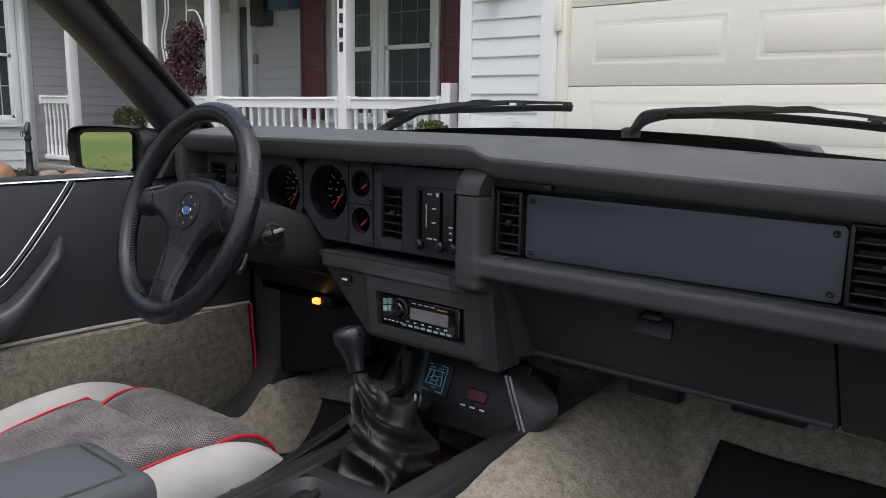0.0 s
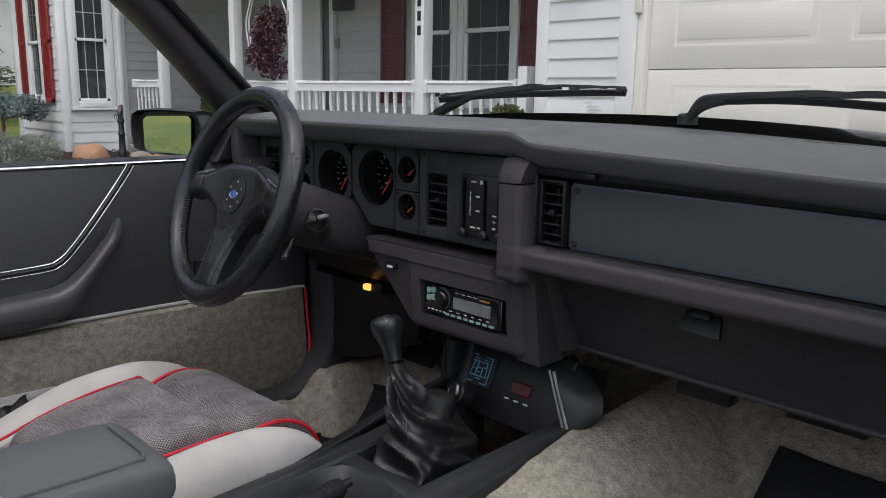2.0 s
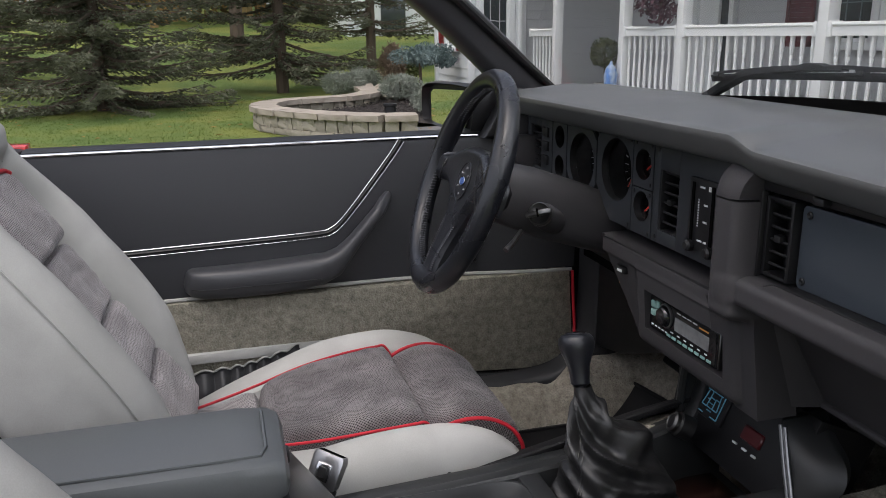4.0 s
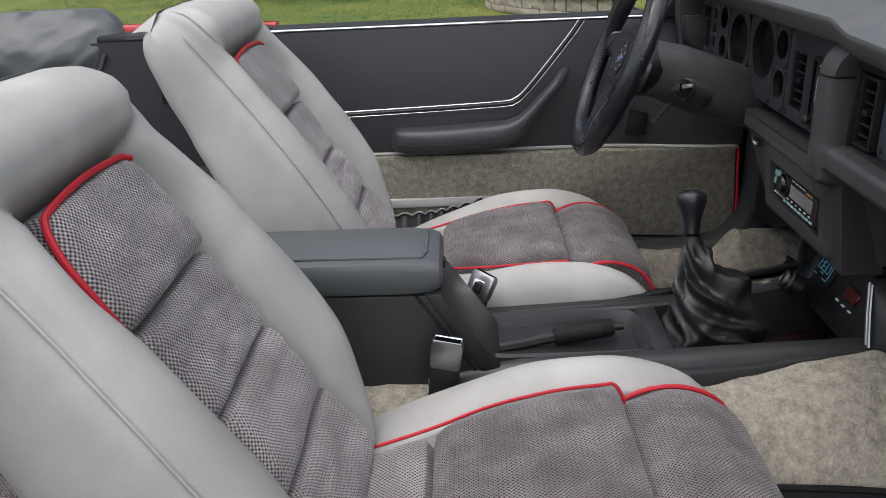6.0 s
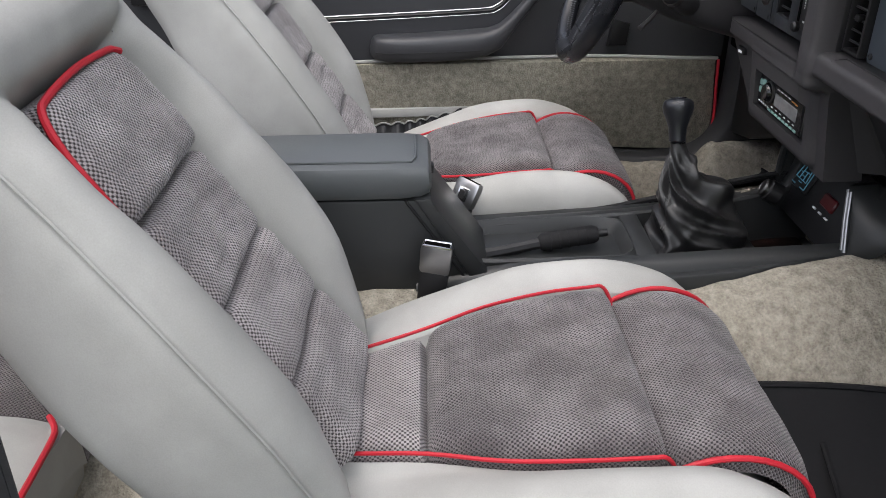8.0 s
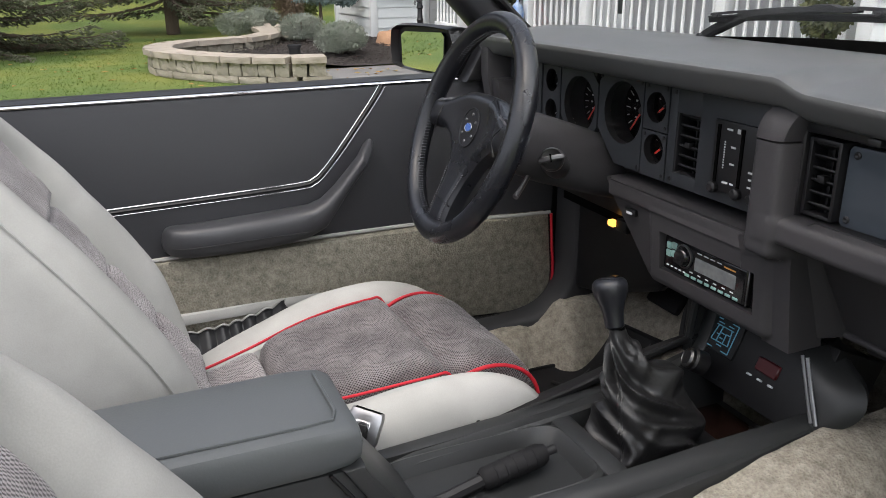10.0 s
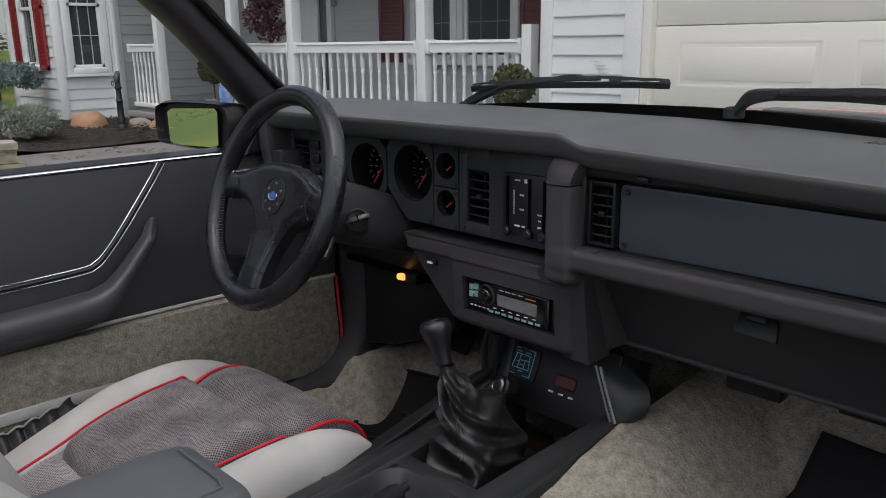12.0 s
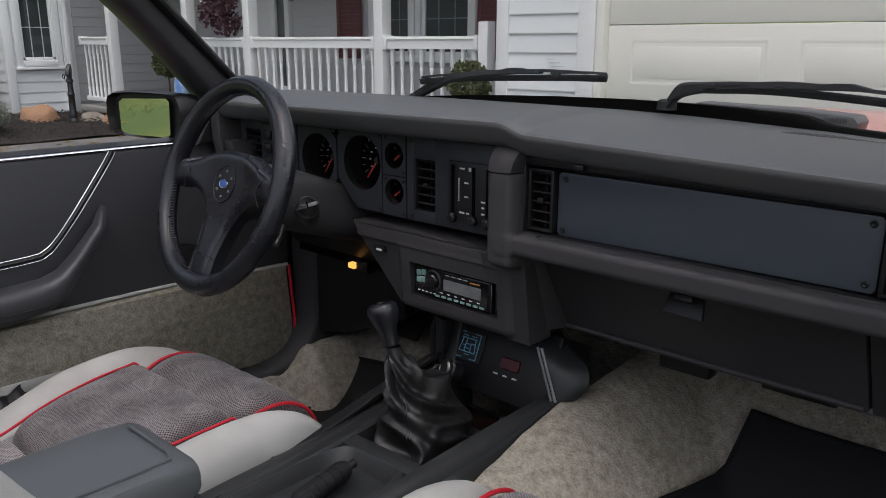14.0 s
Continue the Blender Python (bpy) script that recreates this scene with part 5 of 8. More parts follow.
sp = B()
step_ = 0.0042
cells = [(i, j) for i in range(-40, 40) for j in range(-40, 16) if within(outline, (i + 0.5) * step_, (j + 0.5) * step_)]
count = collections.Counter((i + a, j + b) for i, j in cells for a in (0, 1) for b in (0, 1))
sv = {}
for (i, j), c in count.items():
    x, y = i * step_, j * step_
    d, qx, qy = nearest(outline, x, y)
    if c < 4:
        x, y, d = qx, qy, 0.0
    top = 0.008 - 0.010 * (1 - min(d / 0.013, 1)) ** 2
    sv[i, j] = sp.verts.new(WM @ Vector((x, y, dish(x, y) + top)))
for i, j in cells:
    sp.faces.new((sv[i, j], sv[i + 1, j], sv[i + 1, j + 1], sv[i, j + 1]))
ex = bmesh.ops.extrude_edge_only(sp, edges=[e for e in sp.edges if len(e.link_faces) == 1])
back_ = WM.to_3x3() @ Vector((0, 0, -0.020))
for q in ex["geom"]:
    if isinstance(q, bmesh.types.BMVert):
        q.co += back_
bmesh.ops.smooth_vert(sp, verts=[sv[k] for k, c in count.items() if c == 4], factor=0.5, use_axis_x=True, use_axis_y=True, use_axis_z=True)
spk = part("spoke_pad", sp, LEATHER, wheel, "moulded three-spoke pad")
ss_ = B()
for s in (-1, 1):
    for k in range(22):
        y = lerp(-0.070, -0.152, k / 21)
        x = s * (0.034 - 0.010 * smooth01((-0.06 - y) / 0.06))
        tube(ss_, [WM @ Vector((x - 0.0016, y, dish(x, y) + 0.0062)), WM @ Vector((x + 0.0016, y + 0.0018, dish(x, y) + 0.0062))], 0.0008, 4)
    for k in range(14):
        x = s * lerp(0.092, 0.140, k / 13)
        y = lerp(0.036, 0.024, k / 13)
        tube(ss_, [WM @ Vector((x, y - 0.0016, dish(x, y) + 0.0055)), WM @ Vector((x + s * 0.0018, y + 0.0016, dish(x, y) + 0.0055))], 0.0008, 4)
part("stitching", ss_, STITCH, spk, "grey stitching", kind="stuff")
# raised seams where the leather ends, round badge and screws
part("badge_ring", tube(B(), [WM @ Vector((0.031 * math.cos(a), 0.002 + 0.031 * math.sin(a), -0.0052)) for a in [2 * math.pi * k / 28 for k in range(28)]], 0.0014, 5, True), BLACK, spk)
part("badge", lathe(B(), [(0.0298, 0), (0.0295, 0.0012), (0.0005, 0.0016)], 28, WM @ Matrix.Translation((0, 0.002, -0.006))), LEATHER, spk)
em = B()
lathe(em, [(0.0118, 0), (0.0112, 0.0014), (0.0005, 0.0018)], 24, WM @ Matrix.Translation((0, 0.002, -0.0044)) @ Matrix.Diagonal((1, 0.55, 1, 1)))
part("emblem", em, EMBLEM, spk, "blue oval emblem")
part("emblem_rim", tube(B(), [WM @ Vector((0.0122 * math.cos(a), 0.002 + 0.0068 * math.sin(a), -0.0036)) for a in [2 * math.pi * k / 28 for k in range(28)]], 0.0009, 5, True), CHROME, spk, "bright rim of the emblem")
for k in range(6):
    a = radians(60 * k + 30)
    part("badge_screw", lathe(B(), [(0.0026, 0), (0.0022, 0.0012), (0.0004, 0.0012)], 8, WM @ Matrix.Translation((0.0215 * math.cos(a), 0.002 + 0.0215 * math.sin(a), -0.0046))), STEEL, spk)
for s in (-1, 1):
    seam = spline([WM @ Vector((s * 0.120, 0.024, -0.001)), WM @ Vector((s * 0.110, 0.002, 0.005)), WM @ Vector((s * 0.121, -0.021, -0.001))], 5)
    part("seam", tube(B(), seam, 0.0013, 5), BLACK, spk)
part("seam", tube(B(), spline([WM @ Vector((-0.031, -0.122, -0.002)), WM @ Vector((0, -0.117, 0.004)), WM @ Vector((0.031, -0.122, -0.002))], 5), 0.0013, 5), BLACK, spk)
part("hub_boss", lathe(B(), [(0.045, -0.075), (0.055, -0.05), (0.050, -0.022), (0.03, -0.02)], 24, WM), BLACK, wheel)

# ---- centre console ----
cons = thing("centre_console", (0, 0.6, 0.42), "dark grey plastic centre console with armrest box", "console")


def cz(y):
    """Height of the console's rim."""
    return rows([(0.36, 0.50), (0.45, 0.524), (0.70, 0.533), (1.0, 0.553), (1.05, 0.556)], y)


def rim_ring(y, xl, xr):
    z = cz(y)
    return [Vector((xl - 0.012, y, 0.40)), Vector((xl, y, z - 0.012)), Vector((xl + 0.006, y, z - 0.003)), Vector((xl + 0.016, y, z)), Vector((xl + 0.026, y, z)), Vector((xl + 0.030, y, z - 0.004)), Vector((xl + 0.032, y, z - 0.10)),
            Vector((xr - 0.032, y, z - 0.10)), Vector((xr - 0.030, y, z - 0.004)), Vector((xr - 0.026, y, z)), Vector((xr - 0.014, y, z)), Vector((xr - 0.003, y, z - 0.005)), Vector((xr + 0.004, y, z - 0.018)), Vector((xr + 0.016, y, 0.40))]


part("base", loft(B(), [rim_ring(y, xl, xr) for y, xl, xr in ((0.36, -0.085, 0.080), (0.50, -0.092, 0.090), (0.70, -0.098, 0.096), (0.85, -0.104, 0.102), (1.0, -0.135, 0.112), (1.04, -0.14, 0.118))]), CONSOLE, cons)
# handbrake tray, shifter plate, well
part("brake_tray", loft(B(), [[Vector((cx_ + hx * math.copysign(abs(math.cos(a)) ** 0.35, math.cos(a)), cy_ + hy * math.copysign(abs(math.sin(a)) ** 0.35, math.sin(a)), z)) for a in [2 * math.pi * k / 32 for k in range(32)]] for cx_, cy_, hx, hy, z in
     ((-0.001, 0.565, 0.070, 0.138, 0.470), (-0.001, 0.565, 0.072, 0.140, 0.527), (-0.001, 0.565, 0.066, 0.132, 0.530), (-0.001, 0.565, 0.062, 0.126, 0.522), (-0.001, 0.565, 0.056, 0.118, 0.508), (-0.001, 0.565, 0.03, 0.08, 0.506))]), CONSOLE, cons, "moulded handbrake tray")
part("bridge", box(B(), -0.075, 0.073, 0.695, 0.728, 0.50, 0.5305, 0.006), CONSOLE, cons)
part("shifter_plate", box(B(), -0.072, 0.070, 0.722, 0.90, 0.490, 0.505, 0.003), BLACK, cons, "black shifter plate")
part("well_floor", box(B(), -0.10, 0.078, 0.88, 1.02, 0.452, 0.462, 0.002), WELL, cons, "glossy brown-black well floor")
part("ash_lid", box(B(), 0.008, 0.060, 0.90, 0.985, 0.462, 0.476, 0.004), WELL, cons)
# switch stack rising ahead of the well
SM = Matrix.Translation((-0.035, 0.988, 0.538)) @ Matrix.Rotation(radians(STACK_TIP), 4, "X")
stack = part("switch_panel", box(B(), -0.108, 0.126, 0.0, 0.10, -0.02, 0.112, 0.003, 2, SM), BLACK, cons, "black panel with a display and a clock")
for off in (0.0, 0.008):
    part("stack_trim", tube(B(), [(0.106 + off, 0.981, 0.552), (0.089 + off, 0.984, 0.592), (0.070 + off, 0.990, 0.632)], 0.0026, 8), STEEL, stack, "bright edge moulding")
part("stack_trim", tube(B(), [(-0.140, 0.984, 0.545), (-0.134, 0.982, 0.590), (-0.128, 0.982, 0.634)], 0.0065, 8), CONSOLE, stack)
part("stack_side", prism(B(), [(0.980, 0.50), (0.984, 0.632), (1.06, 0.640), (1.06, 0.50)], "x", -0.150, -0.134, 0.004), CONSOLE, stack)
disp = part("warning_display", box(B(), -0.090, -0.022, -0.003, 0.002, 0.024, 0.078, 0.001, 1, SM), BLACK, stack, "black display with a blue car outline")
gr = B()
def seg(a, b, w=0.0009):
    p, q = [SM @ Vector((x, -0.0036, z)) for x, z in (a, b)]
    tube(gr, [p, q], w, 4)


C0 = (-0.056, 0.051)
for a, b in (((-21, -20), (-21, 21)), ((-21, 21), (-9, 21)), ((9, 21), (21, 21)), ((21, 21), (21, -20)), ((21, -20), (8, -20)), ((-8, -20), (-21, -20)), ((-16, -10), (16, -10)), ((-16, 12), (16, 12)), ((-16, -10), (-12, 12)), ((16, -10), (13, 12)), ((-6, -10), (-4, 12)), ((-10, 0), (-4, 0)), ((6, -10), (6, 4)), ((6, 4), (13, 4)), ((-3, -14), (6, -14)), ((-14, 16), (-4, 16)), ((4, 16), (14, 16)), ((-5, 3), (4, 3)), ((-3, -4), (3, -4))):
    seg((C0[0] + a[0] * 0.0011, C0[1] + a[1] * 0.0011), (C0[0] + b[0] * 0.0011, C0[1] + b[1] * 0.0011))
part("car_outline", gr, LCDBLUE, disp, "blue printed car outline with a faint added glow")
part("clock", box(B(), 0.019, 0.059, -0.004, 0.002, 0.032, 0.053, 0.002, 1, SM), LEDRED, stack, "dark red clock display")
for k in range(3):
    part("clock_button", box(B(), 0.011 + 0.020 * k, 0.020 + 0.020 * k, -0.004, 0.0, 0.0200, 0.0230, 0.0008, 1, SM), WHITEPRINT, stack)
part("lighter", lathe(B(), [(0.018, -0.02), (0.018, 0.000), (0.014, 0.003), (0.0135, 0.008), (0.009, 0.010), (0.001, 0.009)], 22, Matrix.Translation((-0.083, 0.945, 0.563)) @ Matrix.Rotation(radians(62), 4, "X") @ Matrix.Rotation(radians(-15), 4, "Y")), BLACK, cons, "black lighter socket")
part("lighter_ring", lathe(B(), [(0.0150, 0.003), (0.0150, 0.0085), (0.0115, 0.0112), (0.0105, 0.010)], 22, Matrix.Translation((-0.083, 0.945, 0.563)) @ Matrix.Rotation(radians(62), 4, "X") @ Matrix.Rotation(radians(-15), 4, "Y"), False), LOCKRIM, cons, "bright ring of the lighter socket")
# side cheek that flares to the tunnel on the passenger's side
ch = spline([(0.70, 0.516, 0), (0.85, 0.527, 0), (0.965, 0.546, 0), (0.992, 0.560, 0), (1.014, 0.640, 0)], 4)
fl = spline([(1.025, 0.646, 0), (1.042, 0.625, 0), (1.050, 0.595, 0), (1.040, 0.565, 0), (1.02, 0.535, 0), (0.95, 0.505, 0), (0.80, 0.485, 0), (0.60, 0.465, 0), (0.45, 0.46, 0)], 4)
SKIRT = [(0.45, 0.505), (0.70, 0.516), (0.85, 0.527), (0.94, 0.540), (0.972, 0.545), (0.982, 0.540), (0.99, 0.500), (0.95, 0.490), (0.80, 0.475), (0.60, 0.465), (0.45, 0.46)]
bm = prism(B(), SKIRT, "x", 0.088, 0.112, 0.004)
for q in bm.verts:
    q.co.x += 0.10 * max(0.0, 0.54 - q.co.z) + 0.012 * smooth01((q.co.y - 0.95) / 0.1)
part("side_cheek", bm, CONSOLE, cons, "flared dark side panel")
bm = prism(B(), [(0.45, 0.505)] + [(p.x, p.y) for p in ch] + [(p.x, p.y) for p in fl], "x", -0.135, -0.110, 0.004)
part("side_cheek", bm, CONSOLE, cons)
CHEEK_IN = spline([(0.100, 0.972, 0.536), (0.104, 0.980, 0.548), (0.098, 0.986, 0.572), (0.084, 0.989, 0.602), (0.068, 0.993, 0.636)], 6)
CHEEK_OUT = spline([(0.110, 0.974, 0.530), (0.124, 1.002, 0.543), (0.140, 1.020, 0.560), (0.144, 1.030, 0.581), (0.133, 1.036, 0.602), (0.106, 1.040, 0.617), (0.071, 1.05, 0.640)], 4)


def cheek_at(u, v):
    """The passenger's side of the switch panel, rounding back towards the tunnel."""
    a, b = CHEEK_IN[round(v * 24)], CHEEK_OUT[round(v * 24)]
    return a.lerp(b, u) + Vector((0.003, -0.004, 0.0)) * math.sin(math.pi * u) * math.sin(math.pi * v)


part("stack_cheek", sheet(B(), cheek_at, 14, 24, (-0.010, 0.014, 0.0)), CONSOLE, cons, "dark rounded side of the switch panel")
# armrest box
bx = [(-0.33, 0.44), (0.36, 0.455), (0.455, 0.50), (0.447, 0.528), (0.375, 0.636), (0.0, 0.640), (-0.33, 0.640)]
part("armrest_box", prism(B(), bx, "x", -0.062, 0.074, 0.006), CONSOLE, cons, "dark grey armrest box")
part("box_rail", prism(B(), [(0.362, 0.640), (0.386, 0.640), (0.392, 0.628), (0.470, 0.516), (0.462, 0.498), (0.446, 0.500)], "x", -0.068, 0.081, 0.004), CONSOLE, cons, "sloping front rail of the armrest box")
part("box_groove", tube(B(), [(0.0755, 0.350, 0.636), (0.0758, 0.400, 0.560), (0.0762, 0.438, 0.500)], 0.0022, 6), BLACK, cons)
part("box_foot", box(B(), 0.074, 0.084, 0.0, 0.37, 0.450, 0.462, 0.003), CONSOLE, cons)
lid = B()
def lid_ring(y, x0, x1, z0, z1):
    return [Vector((x0 + 0.006, y, z0)), Vector((x1 - 0.006, y, z0)), Vector((x1, y, z0 + 0.010)), Vector((x1, y, z1 - 0.012)), Vector((x1 - 0.004, y, z1 - 0.004)), Vector((x1 - 0.014, y, z1)), Vector((x0 + 0.014, y, z1)), Vector((x0 + 0.004, y, z1 - 0.004)), Vector((x0, y, z1 - 0.012)), Vector((x0, y, z0 + 0.010))]


loft(lid, [lid_ring(*r) for r in ((-0.35, -0.062, 0.074, 0.640, 0.684), (-0.34, -0.064, 0.076, 0.638, 0.687), (-0.10, -0.064, 0.076, 0.640, 0.688), (0.10, -0.066, 0.080, 0.640, 0.692), (0.34, -0.068, 0.082, 0.640, 0.6905), (0.372, -0.066, 0.080, 0.642, 0.688), (0.384, -0.062, 0.076, 0.646, 0.682), (0.388, -0.054, 0.068, 0.652, 0.672))])
lidob = part("armrest_lid", lid, ARMVINYL, cons, "padded blue-grey armrest lid")
part("lid_welt", tube(B(), [(0.060, -0.08, 0.6905), (0.062, 0.10, 0.6935), (0.064, 0.33, 0.692), (0.060, 0.360, 0.690), (0.045, 0.366, 0.690), (-0.04, 0.366, 0.690)], 0.0022, 6), ARMVINYL, lidob)
part("lid_catch", box(B(), 0.0, 0.02, 0.384, 0.392, 0.652, 0.666, 0.003), BLACK, lidob)

# ---- handbrake ----
hbk = thing("handbrake", (0.0, 0.50, 0.51), "black handbrake lever lying in its tray", "handbrake")
part("lever", tube(B(), [(0.012, 0.40, 0.498), (0.008, 0.50, 0.512), (0.002, 0.56, 0.521)], [0.011, 0.009, 0.009], 8), BLACK, hbk)
part("grip", tube(B(), [(0.002, 0.555, 0.5205), (0.0015, 0.56, 0.5215), (-0.005, 0.64, 0.530), (-0.0055, 0.648, 0.5305)], [0.0105, 0.0145, 0.0150, 0.012], 12), RUBBER, hbk, "ribbed black grip")
for k in range(5):
    part("grip_rib", tube(B(), [(0.001 - 0.0012 * k, 0.572 + 0.014 * k, 0.5225 + 0.0016 * k), (0.0008 - 0.0012 * k, 0.575 + 0.014 * k, 0.5228 + 0.0016 * k)], 0.0155, 12), RUBBER, hbk)
part("button", tube(B(), [(-0.0055, 0.648, 0.5305), (-0.0065, 0.664, 0.532)], 0.0062, 10), BLACK, hbk)

# ---- gear lever ----
gear = thing("gear_lever", (-0.04, 0.81, 0.50), "black gear lever with a slumped leather boot", "gear lever")
KN = Vector((-0.0555, 0.767, 0.7275))
FT = Vector((-0.0315, 0.7668, 0.655))
ax = (KN - FT).normalized()
part("stick", tube(B(), [FT - ax * 0.02, KN - ax * 0.045], 0.0068, 10), BLACK, gear, "dark steel stick")
kp = [(0.008, 0.0095), (0.011, 0.0125), (0.018, 0.0128), (0.032, 0.0142), (0.044, 0.0180), (0.054, 0.0222), (0.062, 0.0236), (0.069, 0.0226), (0.0735, 0.0185), (0.0757, 0.010), (0.076, 0.0008)]
b0 = KN - ax * 0.070
part("knob", tube(B(), [b0 + ax * h for h, r in kp], [r for h, r in kp], 20), LEATHER, gear, "pear-shaped black knob")
part("knob_cap", tube(B(), [b0 + ax * h for h in (0.0752, 0.0766, 0.0772)], [0.0135, 0.012, 0.002], 18), GLOSS, gear, "glossy worn cap")


def boot_at(u, v):
    """Slumped leather gaiter with spiral folds: v 0 at the plate, 1 at the stick."""
    a = 2 * math.pi * u
    k = lerp(0.45, 1, smooth01(v * 1.6))
    cx_ = math.copysign(abs(math.cos(a)) ** k, math.cos(a))
    sy_ = math.copysign(abs(math.sin(a)) ** k, math.sin(a))
    r = glide([(0, 1.0), (0.08, 1.04), (0.25, 0.90), (0.40, 0.74), (0.56, 0.60), (0.68, 0.42), (0.78, 0.29), (0.88, 0.22), (0.95, 0.185), (1.0, 0.17)], v)
    c = Vector((rows([(0, -0.003), (0.55, -0.010), (0.75, -0.022), (1, FT.x)], v), glide([(0, 0.812), (0.35, 0.802), (0.56, 0.788), (0.70, 0.778), (0.85, 0.773), (1, FT.y)], v),
                glide([(0, 0.502), (0.12, 0.511), (0.35, 0.553), (0.56, 0.594), (0.70, 0.618), (0.85, 0.645), (1.0, 0.671)], v)))
    env = smooth01(v / 0.14) * smooth01((1.0 - v) / 0.16)
    tw = a + 3.4 * v
    n1 = noise.noise(Vector((math.cos(tw) * 0.85, math.sin(tw) * 0.85, v * 3.4 + 1.3)))
    n2 = noise.noise(Vector((math.cos(a - 3.0 * v) * 1.6, math.sin(a - 3.0 * v) * 1.6, v * 2.2 + 6.1)))
    n3 = noise.noise(Vector((math.cos(tw) * 4.5, math.sin(tw) * 4.5, v * 8.0 + 2.0)))
    fold = (0.027 * (0.42 - abs(n1) * 1.5) + 0.007 * (0.32 - abs(n2) * 1.2) + 0.0012 * n3) * env
    fold += 0.016 * max(0.0, math.cos(a - 1.2)) ** 6 * math.exp(-((v - 0.58) / 0.07) ** 2)
    fold *= 1 - 0.55 * smooth01((v - 0.74) / 0.2)
    return c + Vector((cx_ * (0.054 * r + fold), sy_ * (0.069 * r + fold), 0.7 * fold))


bm = B()
NU_, NV_ = 110, 72
vs = [[bm.verts.new(boot_at(i / NU_, j / NV_)) for i in range(NU_)] for j in range(NV_ + 1)]
for j in range(NV_):
    for i in range(NU_):
        bm.faces.new((vs[j][i], vs[j][(i + 1) % NU_], vs[j + 1][(i + 1) % NU_], vs[j + 1][i]))
for _ in range(4):
    bmesh.ops.smooth_vert(bm, verts=[q for row in vs[1:-1] for q in row], factor=0.5, use_axis_x=True, use_axis_y=True, use_axis_z=True)
bo = part("boot", bm, BOOT, gear, "creased black leather boot")
for u0 in (0.80, 0.815):
    part("boot_seam", tube(B(), [boot_at(u0 + 0.05 * j / 40, j / 40) for j in range(1, 30)], 0.0009, 5), BOOT, bo)

# ---- seat belt buckles ----
def buckle(base, way, facing, gap, label):
    b = thing("seat_belt_buckle", base, label, "buckle", "seat belt buckles")
    z = Vector(way).normalized()
    fy = Vector(facing)
    fy = -(fy - z * fy.dot(z)).normalized()
    m = Matrix.Translation(base) @ Matrix((fy.cross(z), fy, z)).transposed().to_4x4()
    part("sleeve", loft(B(), [[m @ Vector((sx * w, sy * t, h)) for sx, sy in ((-1, -0.7), (-0.7, -1), (0.7, -1), (1, -0.7), (1, 0.7), (0.7, 1), (-0.7, 1), (-1, 0.7))] for h, w, t in ((-0.09, 0.020, 0.008), (0.0, 0.021, 0.009), (0.004, 0.019, 0.008))]), BLACK, b, "black plastic sleeve")
    body = part("case", loft(B(), [[m @ Vector((sx * w, sy * t, h)) for sx, sy in ((-1, -0.75), (-0.8, -1), (0.8, -1), (1, -0.75), (1, 0.75), (0.8, 1), (-0.8, 1), (-1, 0.75))] for h, w, t in ((0.0, 0.019, 0.0075), (0.006, 0.0215, 0.0095), (0.040, 0.0225, 0.0105), (0.047, 0.0205, 0.0085))]), STEEL, b, "brushed steel case")
    if gap:
        part("slot_rim", tube(B(), [m @ Vector((sx * 0.0195, sy * 0.0075, 0.047)) for sx, sy in ((-1, -1), (1, -1), (1, 1), (-1, 1))], 0.0020, 6, True), CHROME, body, "bright slot rim")
        part("slot", box(B(), -0.018, 0.018, -0.0055, 0.0055, 0.0455, 0.0475, m=m), DEEP, body)
    else:
        part("button", box(B(), -0.011, 0.011, -0.0135, -0.009, 0.010, 0.034, 0.002, 2, m), CHROME, body, "bright square release button")
        part("button_centre", box(B(), -0.006, 0.006, -0.0145, -0.013, 0.015, 0.029, 0.001, 1, m), BLACK, body)
        part("slot", box(B(), -0.018, 0.018, -0.0055, 0.0055, 0.0455, 0.0475, m=m), DEEP, body)


buckle((-0.120, 0.437, 0.530), (-0.25, 0.45, 1.0), (0.75, -0.55, 0.4), False, "steel seat belt buckle with a square button beside the console")
buckle((0.115, 0.388, 0.540), (0.05, 0.12, 1.0), (1.0, -0.15, 0.2), True, "steel seat belt buckle standing beside the armrest box")

# ---- floor mats ----
def mat_thing(x0, x1, y0, y1, slant):
    m_ = thing("floor_mat", ((x0 + x1) / 2, (y0 + y1) / 2, 0.31), "black ribbed rubber floor mat on the carpet", "floor mat", "floor mats")
    def at(u, v):
        y = lerp(y0, y1 + slant * u, v)
        x = lerp(x0 + 0.064 * v ** 1.5 * (x0 > 0), x1, u)
        return Vector((x, y, carpet_height(x, y, False) + 0.020))
    part("sheet", sheet(B(), at, 24, 40, (0, 0, -0.008)), RUBBER, m_)
    edge = [at(0, k / 20) for k in range(21)] + [at(k / 10, 1) for k in range(1, 11)] + [at(1, 1 - k / 20) for k in range(1, 21)] + [at(1 - k / 10, 0) for k in range(1, 10)]
    part("raised_edge", tube(B(), [p + Vector((0, 0, 0.001)) for p in edge], 0.0045, 6, True), RUBBER, m_)
    for k in range(4):
        a = lerp(0.2, 0.85, k / 3)
        part("raised_rib", tube(B(), [at(0.15, a) + Vector((0, 0, 0.003)), at(0.5, a) + Vector((0, 0, 0.003)), at(0.85, a) + Vector((0, 0, 0.001))], 0.004, 6), RUBBER, m_)


mat_thing(0.252, 0.60, 0.62, 1.282, 0.001)
mat_thing(-0.535, -0.135, 0.62, 1.135, 0.03)

